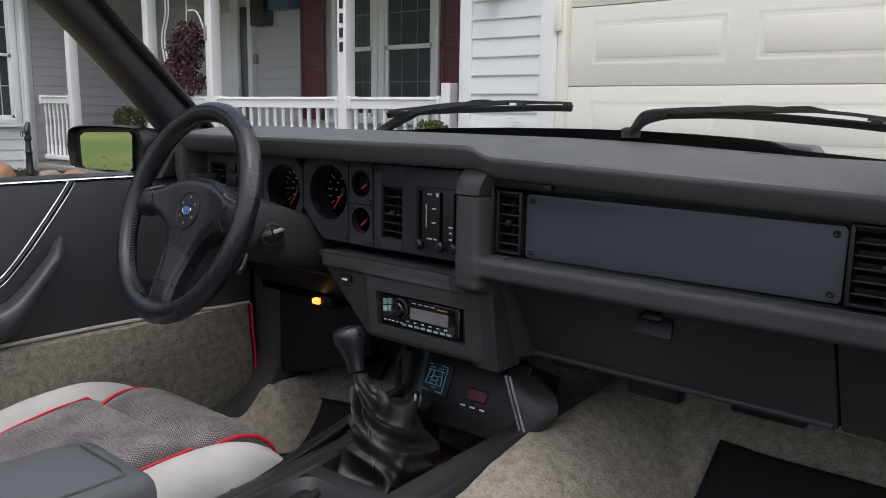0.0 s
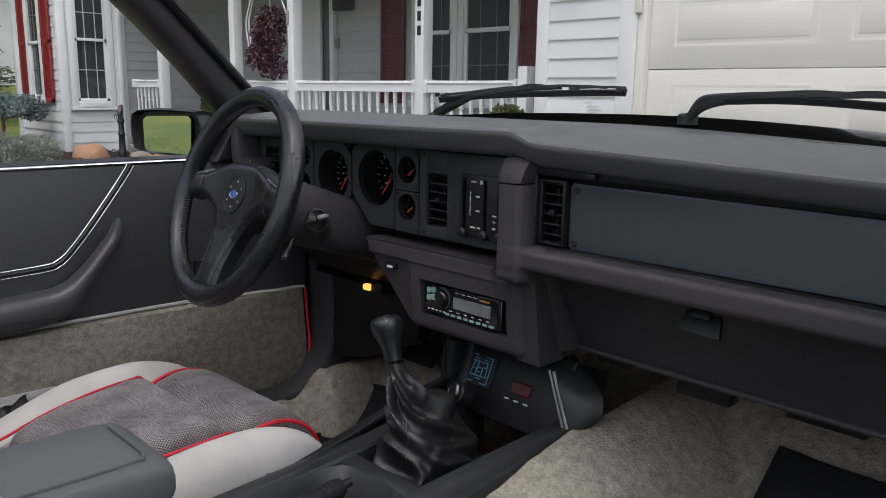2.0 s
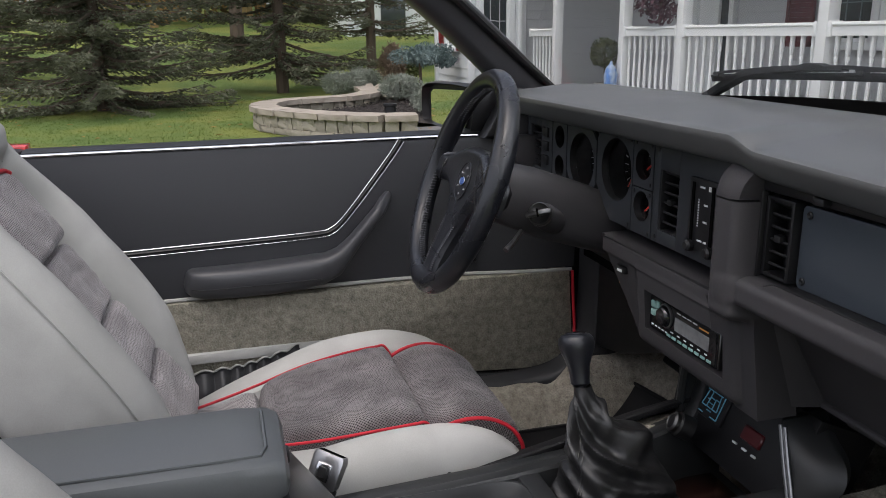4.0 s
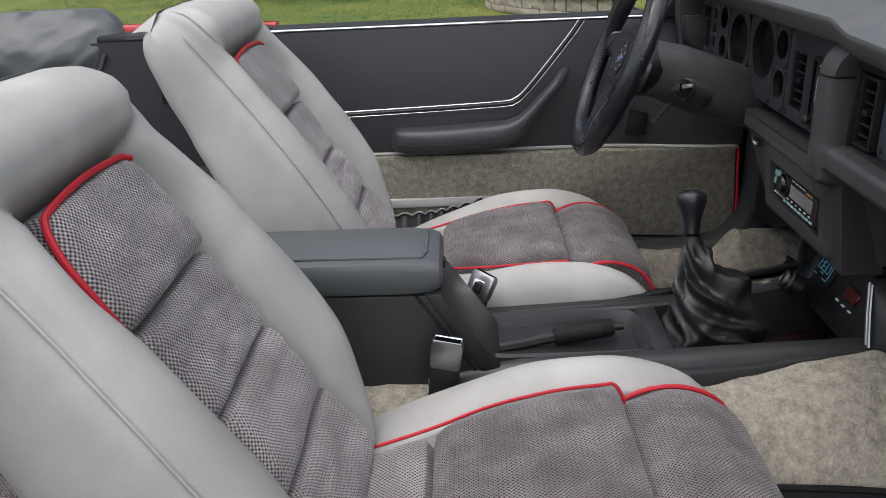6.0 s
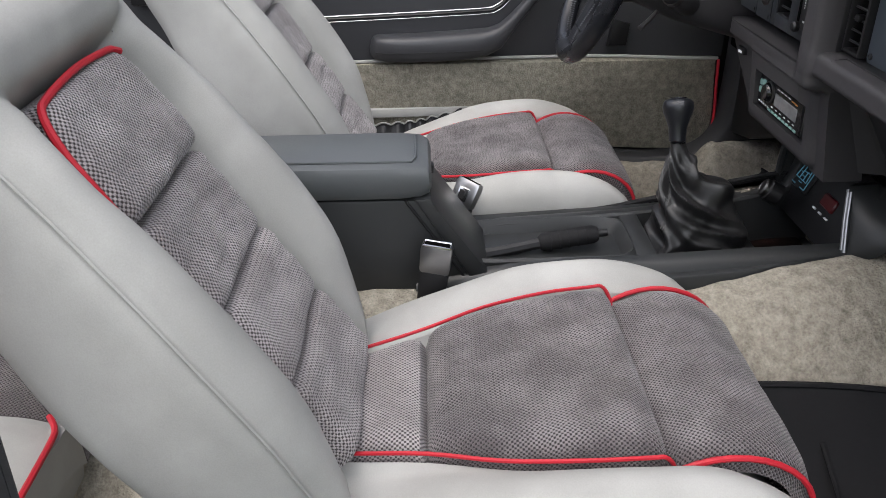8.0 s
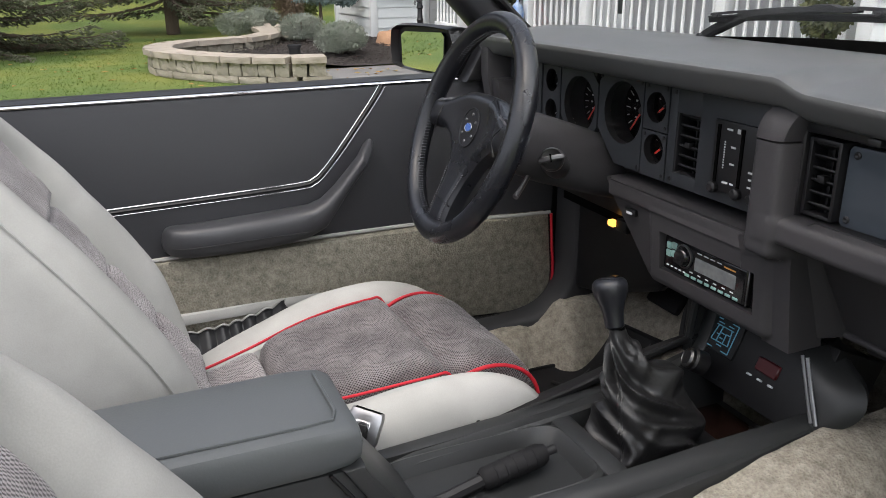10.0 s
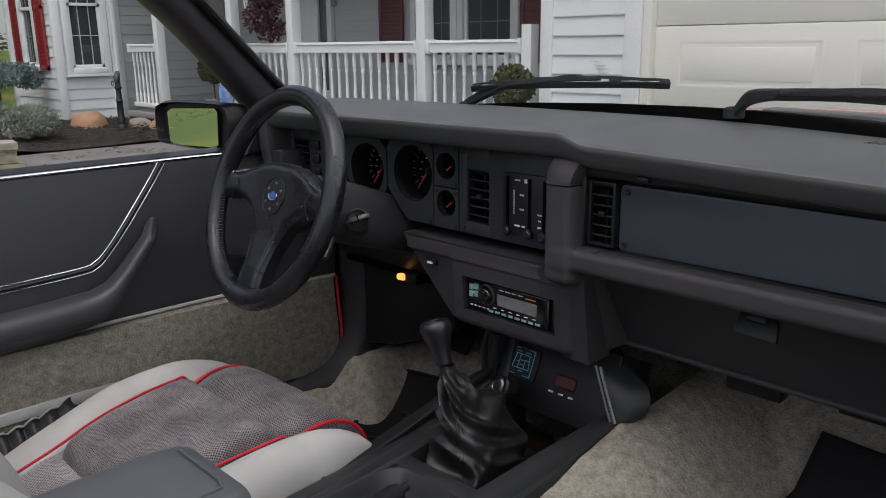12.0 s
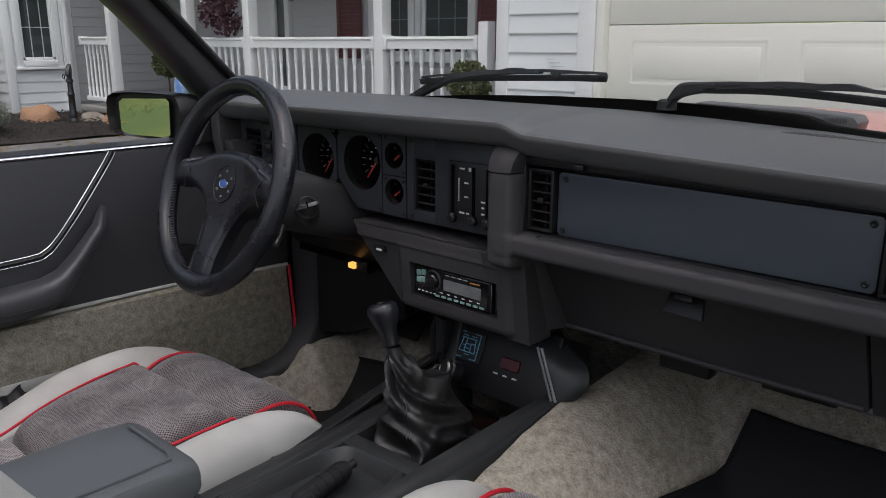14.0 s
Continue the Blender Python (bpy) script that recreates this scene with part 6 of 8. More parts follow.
# ---- front seats ----
SX = 0.375
P0 = Vector((SX, 0.119, 0.7965))
UU, NN = Vector((0, -0.547, 0.837)), Vector((0, 0.837, 0.547))
seat = thing("front_seat", (SX, 0.4, 0.30), "light grey bucket seat with mauve knit inserts and red piping", "car seat", "front seats")
HB = [(0.14, 0.450), (0.25, 0.485), (0.35, 0.527), (0.45, 0.564), (0.52, 0.582), (0.60, 0.587), (0.66, 0.578), (0.71, 0.556), (0.745, 0.522), (0.768, 0.478)]
ZI = [(0.14, 0.476), (0.30, 0.502), (0.45, 0.528), (0.60, 0.543), (0.68, 0.532), (0.745, 0.472), (0.768, 0.440)]
WC = [(0.16, 0.066), (0.20, 0.070), (0.25, 0.080), (0.31, 0.092), (0.376, 0.108), (0.45, 0.134), (0.53, 0.148), (0.60, 0.152)]   # half width of the inset


def cushion_ring(y):
    hb, zi = glide(HB, y), glide(ZI, y)
    q = smooth01((y - 0.60) / 0.17)
    w = lerp(0.237, 0.220, q)
    k = glide(WC, y) - 0.150
    half = [(0.0, zi), (0.06, zi), (0.146 + k, zi + 0.004), (0.155 + k, zi + 0.018), (0.167 + k, lerp(zi, hb, 0.70)), (0.183 + 0.8 * k, lerp(zi, hb, 0.95)), (0.200 + 0.4 * k, hb), (0.217, hb - 0.009), (w - 0.004, hb - 0.034), (w, lerp(hb, 0.38, 0.45)), (w - 0.004, 0.40), (w - 0.03, 0.365), (0.0, 0.36)]
    ring = [(x, z) for x, z in half] + [(-x, z) for x, z in half[-2:0:-1]]
    ring = [(p.x, p.y) for p in spline([(x, z, 0) for x, z in ring], 3, True)]
    return [Vector((SX + x, y, z + 0.0016 * noise.noise(Vector((x * 13, y * 13, 4))))) for x, z in ring]


rr = [cushion_ring(lerp(0.14, 0.768, (k / 34) ** 0.9)) for k in range(35)]
c_ = Vector((SX, 0.782, 0.43))
for grow, dy in ((0.94, -0.006), (0.84, 0.0), (0.6, 0.004)):
    rr.append([c_ + Vector(((p.x - c_.x) * (1 - (1 - grow) * 0.4), dy, (p.z - c_.z) * grow)) for p in rr[34]])
part("cushion", loft(B(), rr), SEATGREY, seat, "light grey cushion with raised bolsters")


def pad(name, place, thick, nu, nv, size, material, parent, pw=3.0, label="", crease=0.0, seed=0):
    """A stuffed panel: place(a, b) gives its floor and normal."""
    bm = B()
    def top(a, b):
        p, n_ = place(a, b)
        e = (bump01(a, pw + 2) ** 0.5) * (bump01(b, pw) ** 0.5)
        w = 0.0035 * noise.noise(Vector((a * 4 + seed, b * 5, seed * 1.7))) + 0.002 * noise.noise(Vector((a * 11, b * 11 + seed, 2.0)))
        w += crease * math.sin(b * 30 + 3 * math.sin(a * 6 + seed)) * bump01(a, 2)
        return p + n_ * (thick * e + w * e)
    sheet(bm, top, nu, nv, uv=size)
    return part(name, bm, material, parent, label)


def cush_floor(y0, y1, lift=0.0):
    def place(a, b):
        y = lerp(y0, y1, b)
        return Vector((SX + (2 * a - 1) * (glide(WC, y) - 0.001), y, glide(ZI, y) + 0.003 + lift)), Vector((0, -0.05, 1)).normalized()
    return place


pad("cushion_panel", cush_floor(0.165, 0.376), 0.033, 40, 28, (0.28, 0.141), TWEED, seat, 10.0, label="mauve-grey knit panel", seed=1)
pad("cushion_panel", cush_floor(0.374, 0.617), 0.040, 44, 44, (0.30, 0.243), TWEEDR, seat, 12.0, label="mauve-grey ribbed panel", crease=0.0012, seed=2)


def roll_floor(a, b):
    ang = radians(lerp(-80, 118, b))
    c = Vector((0, 0.676, 0.494))
    r = 0.054
    p = c + Vector((0, math.sin(ang) * (r + 0.014), math.cos(ang) * r))
    return Vector((SX + (2 * a - 1) * lerp(0.151, 0.157, b), p.y, p.z)), Vector((0, math.sin(ang), math.cos(ang)))


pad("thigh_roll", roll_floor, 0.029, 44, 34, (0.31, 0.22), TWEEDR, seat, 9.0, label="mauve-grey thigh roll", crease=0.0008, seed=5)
part("seat_stitch", tube(B(), [cush_floor(0.374, 0.607)(k / 16, 0.46)[0] + Vector((0, 0, 0.040 * (bump01(k / 16, 9) ** 0.5) - 0.0005)) for k in range(17)], 0.0012, 4), TWEEDR, seat)
for s in (-1, 1):
    pip = [(SX + s * (glide(WC, y) + 0.0045), y, glide(ZI, y) + 0.030) for y in (0.165, 0.25, 0.31, 0.376, 0.45, 0.53, 0.59, 0.606)]
    x_ = glide(WC, 0.606)
    pip += [(SX + s * (x_ + 0.002), 0.616, 0.560), (SX + s * (x_ - 0.003), 0.621, 0.542)]
    part("piping", tube(B(), spline(pip, 4), 0.0024, 7), PIPING, seat, "red piping")
    fr_ = []
    for k in range(19):
        p, n_ = roll_floor(0.0 if s < 0 else 1.0, k / 18)
        fr_.append(p + n_ * 0.020 + Vector((s * 0.002, 0, 0)))
    part("piping", tube(B(), fr_, 0.0033, 8), PIPING, seat, "red piping")
part("seat_base", box(B(), SX - 0.20, SX + 0.20, 0.22, 0.66, 0.295, 0.37, 0.01), BLACK, seat, "black seat base")


def back(x, s, n_):
    return P0 + Vector((x, 0, 0)) + UU * s + NN * n_


WW = [(-0.36, 0.155), (-0.30, 0.182), (-0.22, 0.208), (-0.12, 0.216), (0.0, 0.205), (0.08, 0.193), (0.15, 0.186), (0.20, 0.179), (0.235, 0.164), (0.258, 0.130)]
PB = [(-0.36, -0.020), (-0.30, 0.010), (-0.20, 0.043), (-0.10, 0.052), (0.0, 0.050), (0.08, 0.044), (0.14, 0.038), (0.19, 0.034), (0.225, 0.022), (0.245, 0.004), (0.258, -0.024)]
WI = [(-0.36, 0.115), (-0.20, 0.105), (0.0, 0.110), (0.06, 0.118), (0.11, 0.107), (0.135, 0.100), (0.155, 0.122), (0.19, 0.138), (0.235, 0.120), (0.258, 0.085)]
NI = [(-0.36, -0.022), (0.120, -0.022), (0.136, -0.016), (0.145, 0.020), (0.156, 0.040), (0.178, 0.051), (0.202, 0.048), (0.226, 0.034), (0.245, 0.010), (0.258, -0.024)]


def back_ring(s):
    W, pb, wi, ni = glide(WW, s), glide(PB, s), glide(WI, s), rows(NI, s)
    bk = glide([(-0.36, -0.105), (-0.2, -0.122), (-0.05, -0.118), (0.1, -0.098), (0.2, -0.082), (0.235, -0.070), (0.258, -0.050)], s)
    half = [(0.0, ni), (wi * 0.7, ni), (wi, ni + 0.003), (wi + 0.010, lerp(ni, pb, 0.35)), (wi + 0.022, lerp(ni, pb, 0.75)), (lerp(wi, W, 0.45), pb), (lerp(wi, W, 0.72), pb - 0.003), (W - 0.012, pb - 0.020), (W, pb - 0.048), (W, bk + 0.035), (W - 0.014, bk + 0.012), (W - 0.05, bk), (0.0, bk - 0.006)]
    ring = [(x, n_) for x, n_ in half] + [(-x, n_) for x, n_ in half[-2:0:-1]]
    ring = [(p.x, p.y) for p in spline([(x, n_, 0) for x, n_ in ring], 3, True)]
    return [back(x, s, n_ + 0.0022 * noise.noise(Vector((x * 14, s * 14, n_ * 10))) + 0.0010 * noise.noise(Vector((x * 40, s * 22, 3)))) for x, n_ in ring]


ss = [-0.36 + 0.014 * k for k in range(33)] + [0.10, 0.11, 0.118, 0.126, 0.132, 0.136, 0.140, 0.145, 0.150, 0.156, 0.163, 0.171, 0.180, 0.190, 0.200, 0.210, 0.219, 0.227, 0.234, 0.240, 0.246, 0.251, 0.255, 0.258]
rg = [back_ring(s) for s in ss]
top_c = back(0, 0.263, -0.036)
rg.append([top_c + (p - top_c) * 0.80 + UU * 0.001 for p in rg[-1]])
rg.append([top_c + (p - top_c) * 0.40 + UU * 0.003 for p in rg[-2]])
bkr = part("backrest", loft(B(), rg), SEATGREY, seat, "light grey backrest with integral headrest")


def back_floor(s0, s1, lift=-0.014):
    def place(a, b):
        s = lerp(s0, s1, b)
        return back((2 * a - 1) * (glide(WI, s) - 0.001), s, lift), NN
    return place


pad("back_panel", back_floor(0.003, 0.137), 0.044, 32, 24, (0.26, 0.134), TWEED, bkr, 13.0, label="mauve-grey knit upper panel", seed=7)
pad("back_panel", back_floor(-0.110, 0.004), 0.034, 34, 26, (0.27, 0.114), TWEED, bkr, 13.0, label="mauve-grey knit panel", seed=8, crease=0.0006)
pad("back_panel", back_floor(-0.214, -0.109), 0.033, 34, 26, (0.28, 0.105), TWEEDB, bkr, 13.0, label="mauve-grey ribbed panel", seed=9, crease=0.0006)
pad("back_panel", back_floor(-0.320, -0.213), 0.032, 34, 26, (0.29, 0.107), TWEEDB, bkr, 13.0, label="mauve-grey ribbed panel", seed=10, crease=0.0006)
loop = [(-0.092, 0.124), (-0.084, 0.128), (-0.070, 0.132), (0.0, 0.136), (0.075, 0.131), (0.100, 0.122), (0.116, 0.090), (0.121, 0.05), (0.114, 0.0)]
part("piping", tube(B(), spline([back(x, s, 0.026 - 0.008 * (s < 0.02) ) for x, s in loop], 4), 0.0036, 8), PIPING, bkr, "red piping round the upper panel")
for s_ in (-1, 1):
    part("side_seam", tube(B(), spline([back(s_ * (glide(WW, s) - 0.006), s, glide(PB, s) - 0.024) for s in (0.20, 0.16, 0.10, 0.05, 0.0, -0.05, -0.10, -0.15, -0.20, -0.25, -0.30, -0.34)], 4), 0.0016, 5), SEATGREY, bkr)
    part("head_seam", tube(B(), spline([back(s_ * 0.118, 0.143, 0.022), back(s_ * 0.138, 0.160, 0.036), back(s_ * 0.147, 0.186, 0.037), back(s_ * 0.142, 0.214, 0.026), back(s_ * 0.128, 0.238, 0.006)], 4), 0.0016, 5), SEATGREY, bkr)
part("recliner_cover", box(B(), SX - 0.243, SX - 0.230, 0.16, 0.28, 0.38, 0.47, 0.006), BLACK, seat)
drv = copy_thing(seat, Matrix.Translation((SX - 0.752, 0.4, 0.275)))
for ob in drv.children:
    if ob.name.startswith("backrest"):
        ob.matrix_basis = Matrix.Translation((0.022, -0.024, 0.030)) @ ob.matrix_basis
tagged(drv, "light grey driver's bucket seat with mauve knit inserts and red piping")

# ---- rear seat, side trim, folded top ----
rear = thing("rear_seat", (0, -0.55, 0.33), "light grey rear bench seat with mauve knit cushion and red piping", "car seat")


def rear_at(x0, x1):
    def fn(u, v):
        x, y = lerp(x0, x1, u), lerp(-0.75, -0.09, v)
        z = 0.44 + 0.030 * bump01(u, 4) - 0.01 * v + 0.02 * bump01(v, 3) - 0.012 * smooth01((v - 0.86) / 0.14) ** 2
        return Vector((x, y, z))
    return fn


for x0, x1 in ((-0.285, 0.285),):
    part("cushion_panel", sheet(B(), rear_at(x0, x1), 40, 36, (0, 0, -0.06), (0.57, 0.66)), TWEEDR, rear, "mauve-grey knit cushion")
for x0, x1 in ((0.287, 0.64), (-0.64, -0.287)):
    part("bolster", sheet(B(), rear_at(x0, x1), 30, 36, (0, 0, -0.06)), SEATGREY, rear, "light grey bolster")
for s in (-1, 1):
    part("front_face", sheet(B(), lambda u, v: Vector((s * lerp(0.287, 0.64, u), -0.090 - 0.02 * v * v, lerp(0.44, 0.29, v))), 12, 8, (0, -0.02, 0)), SEATGREY, rear, "light grey cushion front")
    part("piping", tube(B(), spline([(s * 0.300, -0.112, 0.452), (s * 0.320, -0.098, 0.449), (s * 0.345, -0.094, 0.447), (s * 0.45, -0.092, 0.447), (s * 0.62, -0.092, 0.447)], 5), 0.0042, 7), PIPING, rear, "red piping")
part("back", sheet(B(), lambda u, v: Vector((lerp(-0.64, 0.64, u), lerp(-0.78, -0.92, v) + 0.03 * bump01(u, 6) * bump01(v, 4), lerp(0.42, 0.86, v))), 40, 20, (0, -0.10, 0)), SEATGREY, rear, "light grey seat back")
part("box_support", box(B(), -0.62, 0.62, -0.78, -0.10, 0.29, 0.38, 0.01), CARPET, rear, "carpeted seat base")

for s in (-1, 1):
    q = thing("quarter_trim", (s * 0.70, -0.4, 0.36), "dark grey moulded rear side trim panel", "trim panel", "rear side trims")
    def trim_at(u, v, s=s):
        y, z = lerp(-0.02, -0.92, u), lerp(0.33, 0.895, v)
        inn = 0.055 * smooth01((0.60 - z) / 0.03) + 0.012 * smooth01((0.10 - u) / 0.1)
        return Vector((s * (0.735 - inn - 0.012 * math.sin(math.pi * v)), y, z))
    part("panel", sheet(B(), trim_at, 40, 40, (s * 0.03, 0, 0)), VINYL, q)
    part("belt_strip", tube(B(), [(s * 0.742, y, 0.900) for y in (-0.02, -0.2, -0.33)], 0.008, 8), BLACK, q, "black belt seal")
    part("belt_guide", box(B(), *sorted((s * 0.700, s * 0.728)), -0.262, -0.205, 0.755, 0.850, 0.006), BLACK, q, "black seat belt guide")
    part("armrest_ledge", box(B(), *sorted((s * 0.62, s * 0.72)), -0.90, -0.10, 0.575, 0.605, 0.012), VINYL, q)

top_ = thing("folded_top", (0, -1.05, 0.72), "folded convertible top under a dark grey vinyl boot", "convertible top")


def boot_cover(u, v):
    x = lerp(-0.74, 0.74, u)
    side = smooth01((abs(x) - 0.45) / 0.3)
    y0 = lerp(-0.90, -0.62, side ** 1.5)
    y = lerp(y0, -1.26, v)
    z = 0.905 + 0.105 * bump01(v, 2.2) ** 0.7 * (1 - 0.45 * side) + 0.012 * noise.noise(Vector((x * 6, y * 6, 1))) + 0.006 * noise.noise(Vector((x * 17, y * 17, 5)))
    return Vector((x, y, z - 0.03 * (1 - v) * side))


part("boot_cover", sheet(B(), boot_cover, 64, 24, (0, 0, -0.05)), ARMVINYL, top_, "dark grey creased vinyl boot")
part("boot_seam", tube(B(), [boot_cover(k / 60, 0.18) + Vector((0, 0, 0.002)) for k in range(61)], 0.003, 5), VINYL, top_)
def flap_at(u, v):
    """Side of the boot hanging over the quarter trim, creased where it is tucked in."""
    y = lerp(-0.352, -1.02, u) - 0.03 * (1 - v) * smooth01((0.25 - u) / 0.25)
    z = lerp(0.815 + 0.03 * u, 0.965, v)
    out = 0.035 * math.sin(math.pi * min(1.0, 0.15 + v)) * bump01(u, 5)
    crease = 0.030 * (0.4 - abs(noise.noise(Vector((u * 6, v * 1.6, 3))))) + 0.016 * (0.4 - abs(noise.noise(Vector((u * 13 + v * 3, v * 2.5, 8)))))
    z = 0.885 + (z - 0.885) * math.sqrt(max(0.05, 1 - max(0.0, 1 - u / 0.10) ** 2))
    return Vector((-0.742 + out + crease - 0.05 * v * v, y, z))


part("side_flap", sheet(B(), flap_at, 60, 24, (-0.03, 0, 0)), ARMVINYL, top_, "creased vinyl side of the boot")
part("flap_hem", tube(B(), [flap_at(k / 40, 0.02) for k in range(41)], 0.004, 6), ARMVINYL, top_)
strap = thing("seat_belt", (0.66, 0.05, 0.32), "dark grey seat belt webbing hanging beside the front seat", "seat belt")
part("webbing", sheet(B(), lambda u, v: Vector((0.66 + 0.010 * math.sin(5 * v), lerp(0.026, 0.074, u), lerp(0.34, 0.95, v))), 6, 20, (0.002, 0, 0)), VINYL, strap)
for k in range(4):
    part("web_rib", tube(B(), [(0.662 + 0.010 * math.sin(5 * q / 12), 0.032 + 0.012 * k, lerp(0.34, 0.95, q / 12)) for q in range(13)], 0.0016, 4), VINYL, strap)

# ---- ground ----
def ground_z(x, y):
    far = max(0.0, math.hypot(x + 3, y) - 14)
    return -0.02 + 0.012 * noise.noise(Vector((x * 0.5, y * 0.5, 0))) + 0.085 * min(far, 34) * smooth01((-10 - x) / 12)


gx = [-400, -160, -80, -50] + [-40 + 2 * k for k in range(8)] + [-25 + 0.6 * k for k in range(32)] + [-5, -3, 0, 3, 6, 12, 30, 80, 400]
gy = [-400, -120, -50, -25] + [-16 + 1.0 * k for k in range(28)] + [14, 20, 30, 60, 150, 400]
bm = B()
gv = [[bm.verts.new((x, y, ground_z(x, y))) for y in gy] for x in gx]
for i in range(len(gx) - 1):
    for j in range(len(gy) - 1):
        bm.faces.new((gv[i][j], gv[i + 1][j], gv[i + 1][j + 1], gv[i][j + 1]))
solid("ground", bm, GRASS, "green and yellowing autumn lawn", kind="structure")
solid("driveway", box(B(), -3.0, 3.4, -30, 4.62, -0.10, 0.0, 0.01), ASPHALT, "dark asphalt driveway", kind="structure")
walkway = solid("walkway", box(B(), -8.45, -3.004, 2.48, 5.0, -0.12, -0.012), WET, "damp grey concrete walkway", kind="structure")
for i in range(5):
    for j in range(2):
        x0, y0 = -8.45 + 1.09 * i, 2.48 + 1.26 * j
        part("slab", box(B(), x0 + 0.004, x0 + 1.083, y0 + 0.004, y0 + 1.253, -0.02, 0.004, 0.004), WET, walkway)

# lawn blades near the driveway and fallen leaves
rng = random.Random(4)
bl = B()
for k in range(26000):
    x, y = rng.uniform(-14, -5.2), rng.uniform(-6.5, 2.4)
    if x > -8.2 + (y - 2.4) * 0.3 and y > 1.2 and x > -7.2:
        pass
    z = ground_z(x, y)
    h, a = rng.uniform(0.010, 0.024), rng.uniform(0, 6.28)
    dx, dy = 0.006 * math.cos(a), 0.006 * math.sin(a)
    lx, ly = rng.uniform(-0.02, 0.02), rng.uniform(-0.02, 0.02)
    bl.faces.new((bl.verts.new((x - dx, y - dy, z)), bl.verts.new((x + dx, y + dy, z)), bl.verts.new((x + lx, y + ly, z + h))))
solid("grass", bl, GRASS, "short lawn grass", kind="stuff", smooth=False)
lv = B()
for k in range(320):
    x, y = (rng.uniform(-14, -4.8), rng.uniform(-6, 2.2)) if k < 240 else (rng.uniform(-8.3, -6.0), rng.uniform(2.6, 4.6))
    z = ground_z(x, y) + (0.03 if k < 240 else 0.035)
    a, r = rng.uniform(0, 6.28), rng.uniform(0.018, 0.05)
    c, s = math.cos(a) * r, math.sin(a) * r
    lv.faces.new([lv.verts.new(p) for p in ((x + c, y + s, z), (x - s * 0.6, y + c * 0.6, z + 0.012), (x - c, y - s, z + 0.002), (x + s * 0.6, y - c * 0.6, z + 0.010))])
solid("fallen_leaves", lv, FALLEN, "scattered yellow and brown fallen leaves", kind="stuff", smooth=False)

# ---- house ----
PY, WY = 5.1, 6.9
K = PY / 4.8


def hx(x):
    """Across the porch front."""
    return 0.76 + (x - 0.76) * K


def hz(z):
    return 1.05 + (z - 1.05) * K


def boards(wall, x0, x1, z0, z1, y, face, material, step=0.121, axis="x", holes=()):
    """Lapped siding boards on a wall, each leaning out at its foot; face: the side it looks to; holes: (a0, a1, z0, z1)."""
    cache = {}
    z = z0
    while z < z1 - 0.01:
        h = min(step, z1 - z)
        spans = [(x0, x1)]
        for a0, a1, b0, b1 in holes:
            if z + h * 0.5 > b0 and z + h * 0.5 < b1:
                spans = [q for a, b in spans for q in ((a, min(b, a0)), (max(a, a1), b)) if q[1] - q[0] > 0.01]
        for a, b in spans:
            key = (round(b - a, 4), round(h, 4))
            if key not in cache:
                bm = B()
                w = b - a
                pr_ = [(0, -0.004), (-0.017, -0.003), (-0.018, 0.004), (-0.004, h), (0, h)]
                prism(bm, pr_, "x", 0, w)
                cache[key] = finish("board", bm, material, False)
            ob = new("board", cache[key])
            ob.parent = wall
            rot = {("x", -1): 0, ("y", 1): 90}[(axis, face)]
            ob.matrix_basis = (Matrix.Translation((a, y, z)) if axis == "x" else Matrix.Translation((y, a, z)) @ Matrix.Rotation(radians(90), 4, "Z"))
        z += step


# walls: garage front and side, porch back, wing
wall_garage = solid("wall_garage", box(B(), -2.93, -2.06, 4.62, 4.80, -0.1, 2.9), GREYSIDING, "white vinyl-sided garage wall", kind="structure")
boards(wall_garage, -2.83, -2.245, 0.14, 2.88, 4.62, -1, SIDING, 0.128)
solid("wall_garage_side", box(B(), -2.93, -2.78, 4.80, 7.1, -0.1, 2.9), SIDING, "white garage side wall", kind="structure")
solid("wall_garage_right", box(B(), 2.30, 4.2, 4.62, 4.80, -0.1, 2.9), SIDING, "white garage wall beyond the door", kind="structure")
solid("wall_over_door", box(B(), -2.06, 2.30, 4.62, 4.80, 2.26, 2.9), SIDING, "white wall over the garage door", kind="structure")
solid("trim", box(B(), -2.935, -2.83, 4.592, 4.70, 0.05, 2.9, 0.004), TRIM, "white corner board", kind="structure")
solid("trim", box(B(), -2.245, -2.115, 4.590, 4.66, 0.0, 2.4, 0.004), TRIM, "white garage door casing", kind="structure")
solid("trim", box(B(), -2.112, -2.052, 4.60, 4.70, 0.0, 2.3, 0.004), CREAM, "cream garage door stop", kind="structure")
def mitred(bm, x0, x1, z0, z1, w, yb, yf):
    """A moulding frame with mitred corners that rises from the face and falls back again."""
    loops = []
    for inset, y in ((0, yb), (w * 0.35, yf), (w * 0.65, yf), (w, yb)):
        loops.append([bm.verts.new(p) for p in ((x0 + inset, y, z0 + inset), (x1 - inset, y, z0 + inset), (x1 - inset, y, z1 - inset), (x0 + inset, y, z1 - inset))])
    for a, b in zip(loops, loops[1:]):
        for k in range(4):
            bm.faces.new((a[k], a[(k + 1) % 4], b[(k + 1) % 4], b[k]))
    return bm


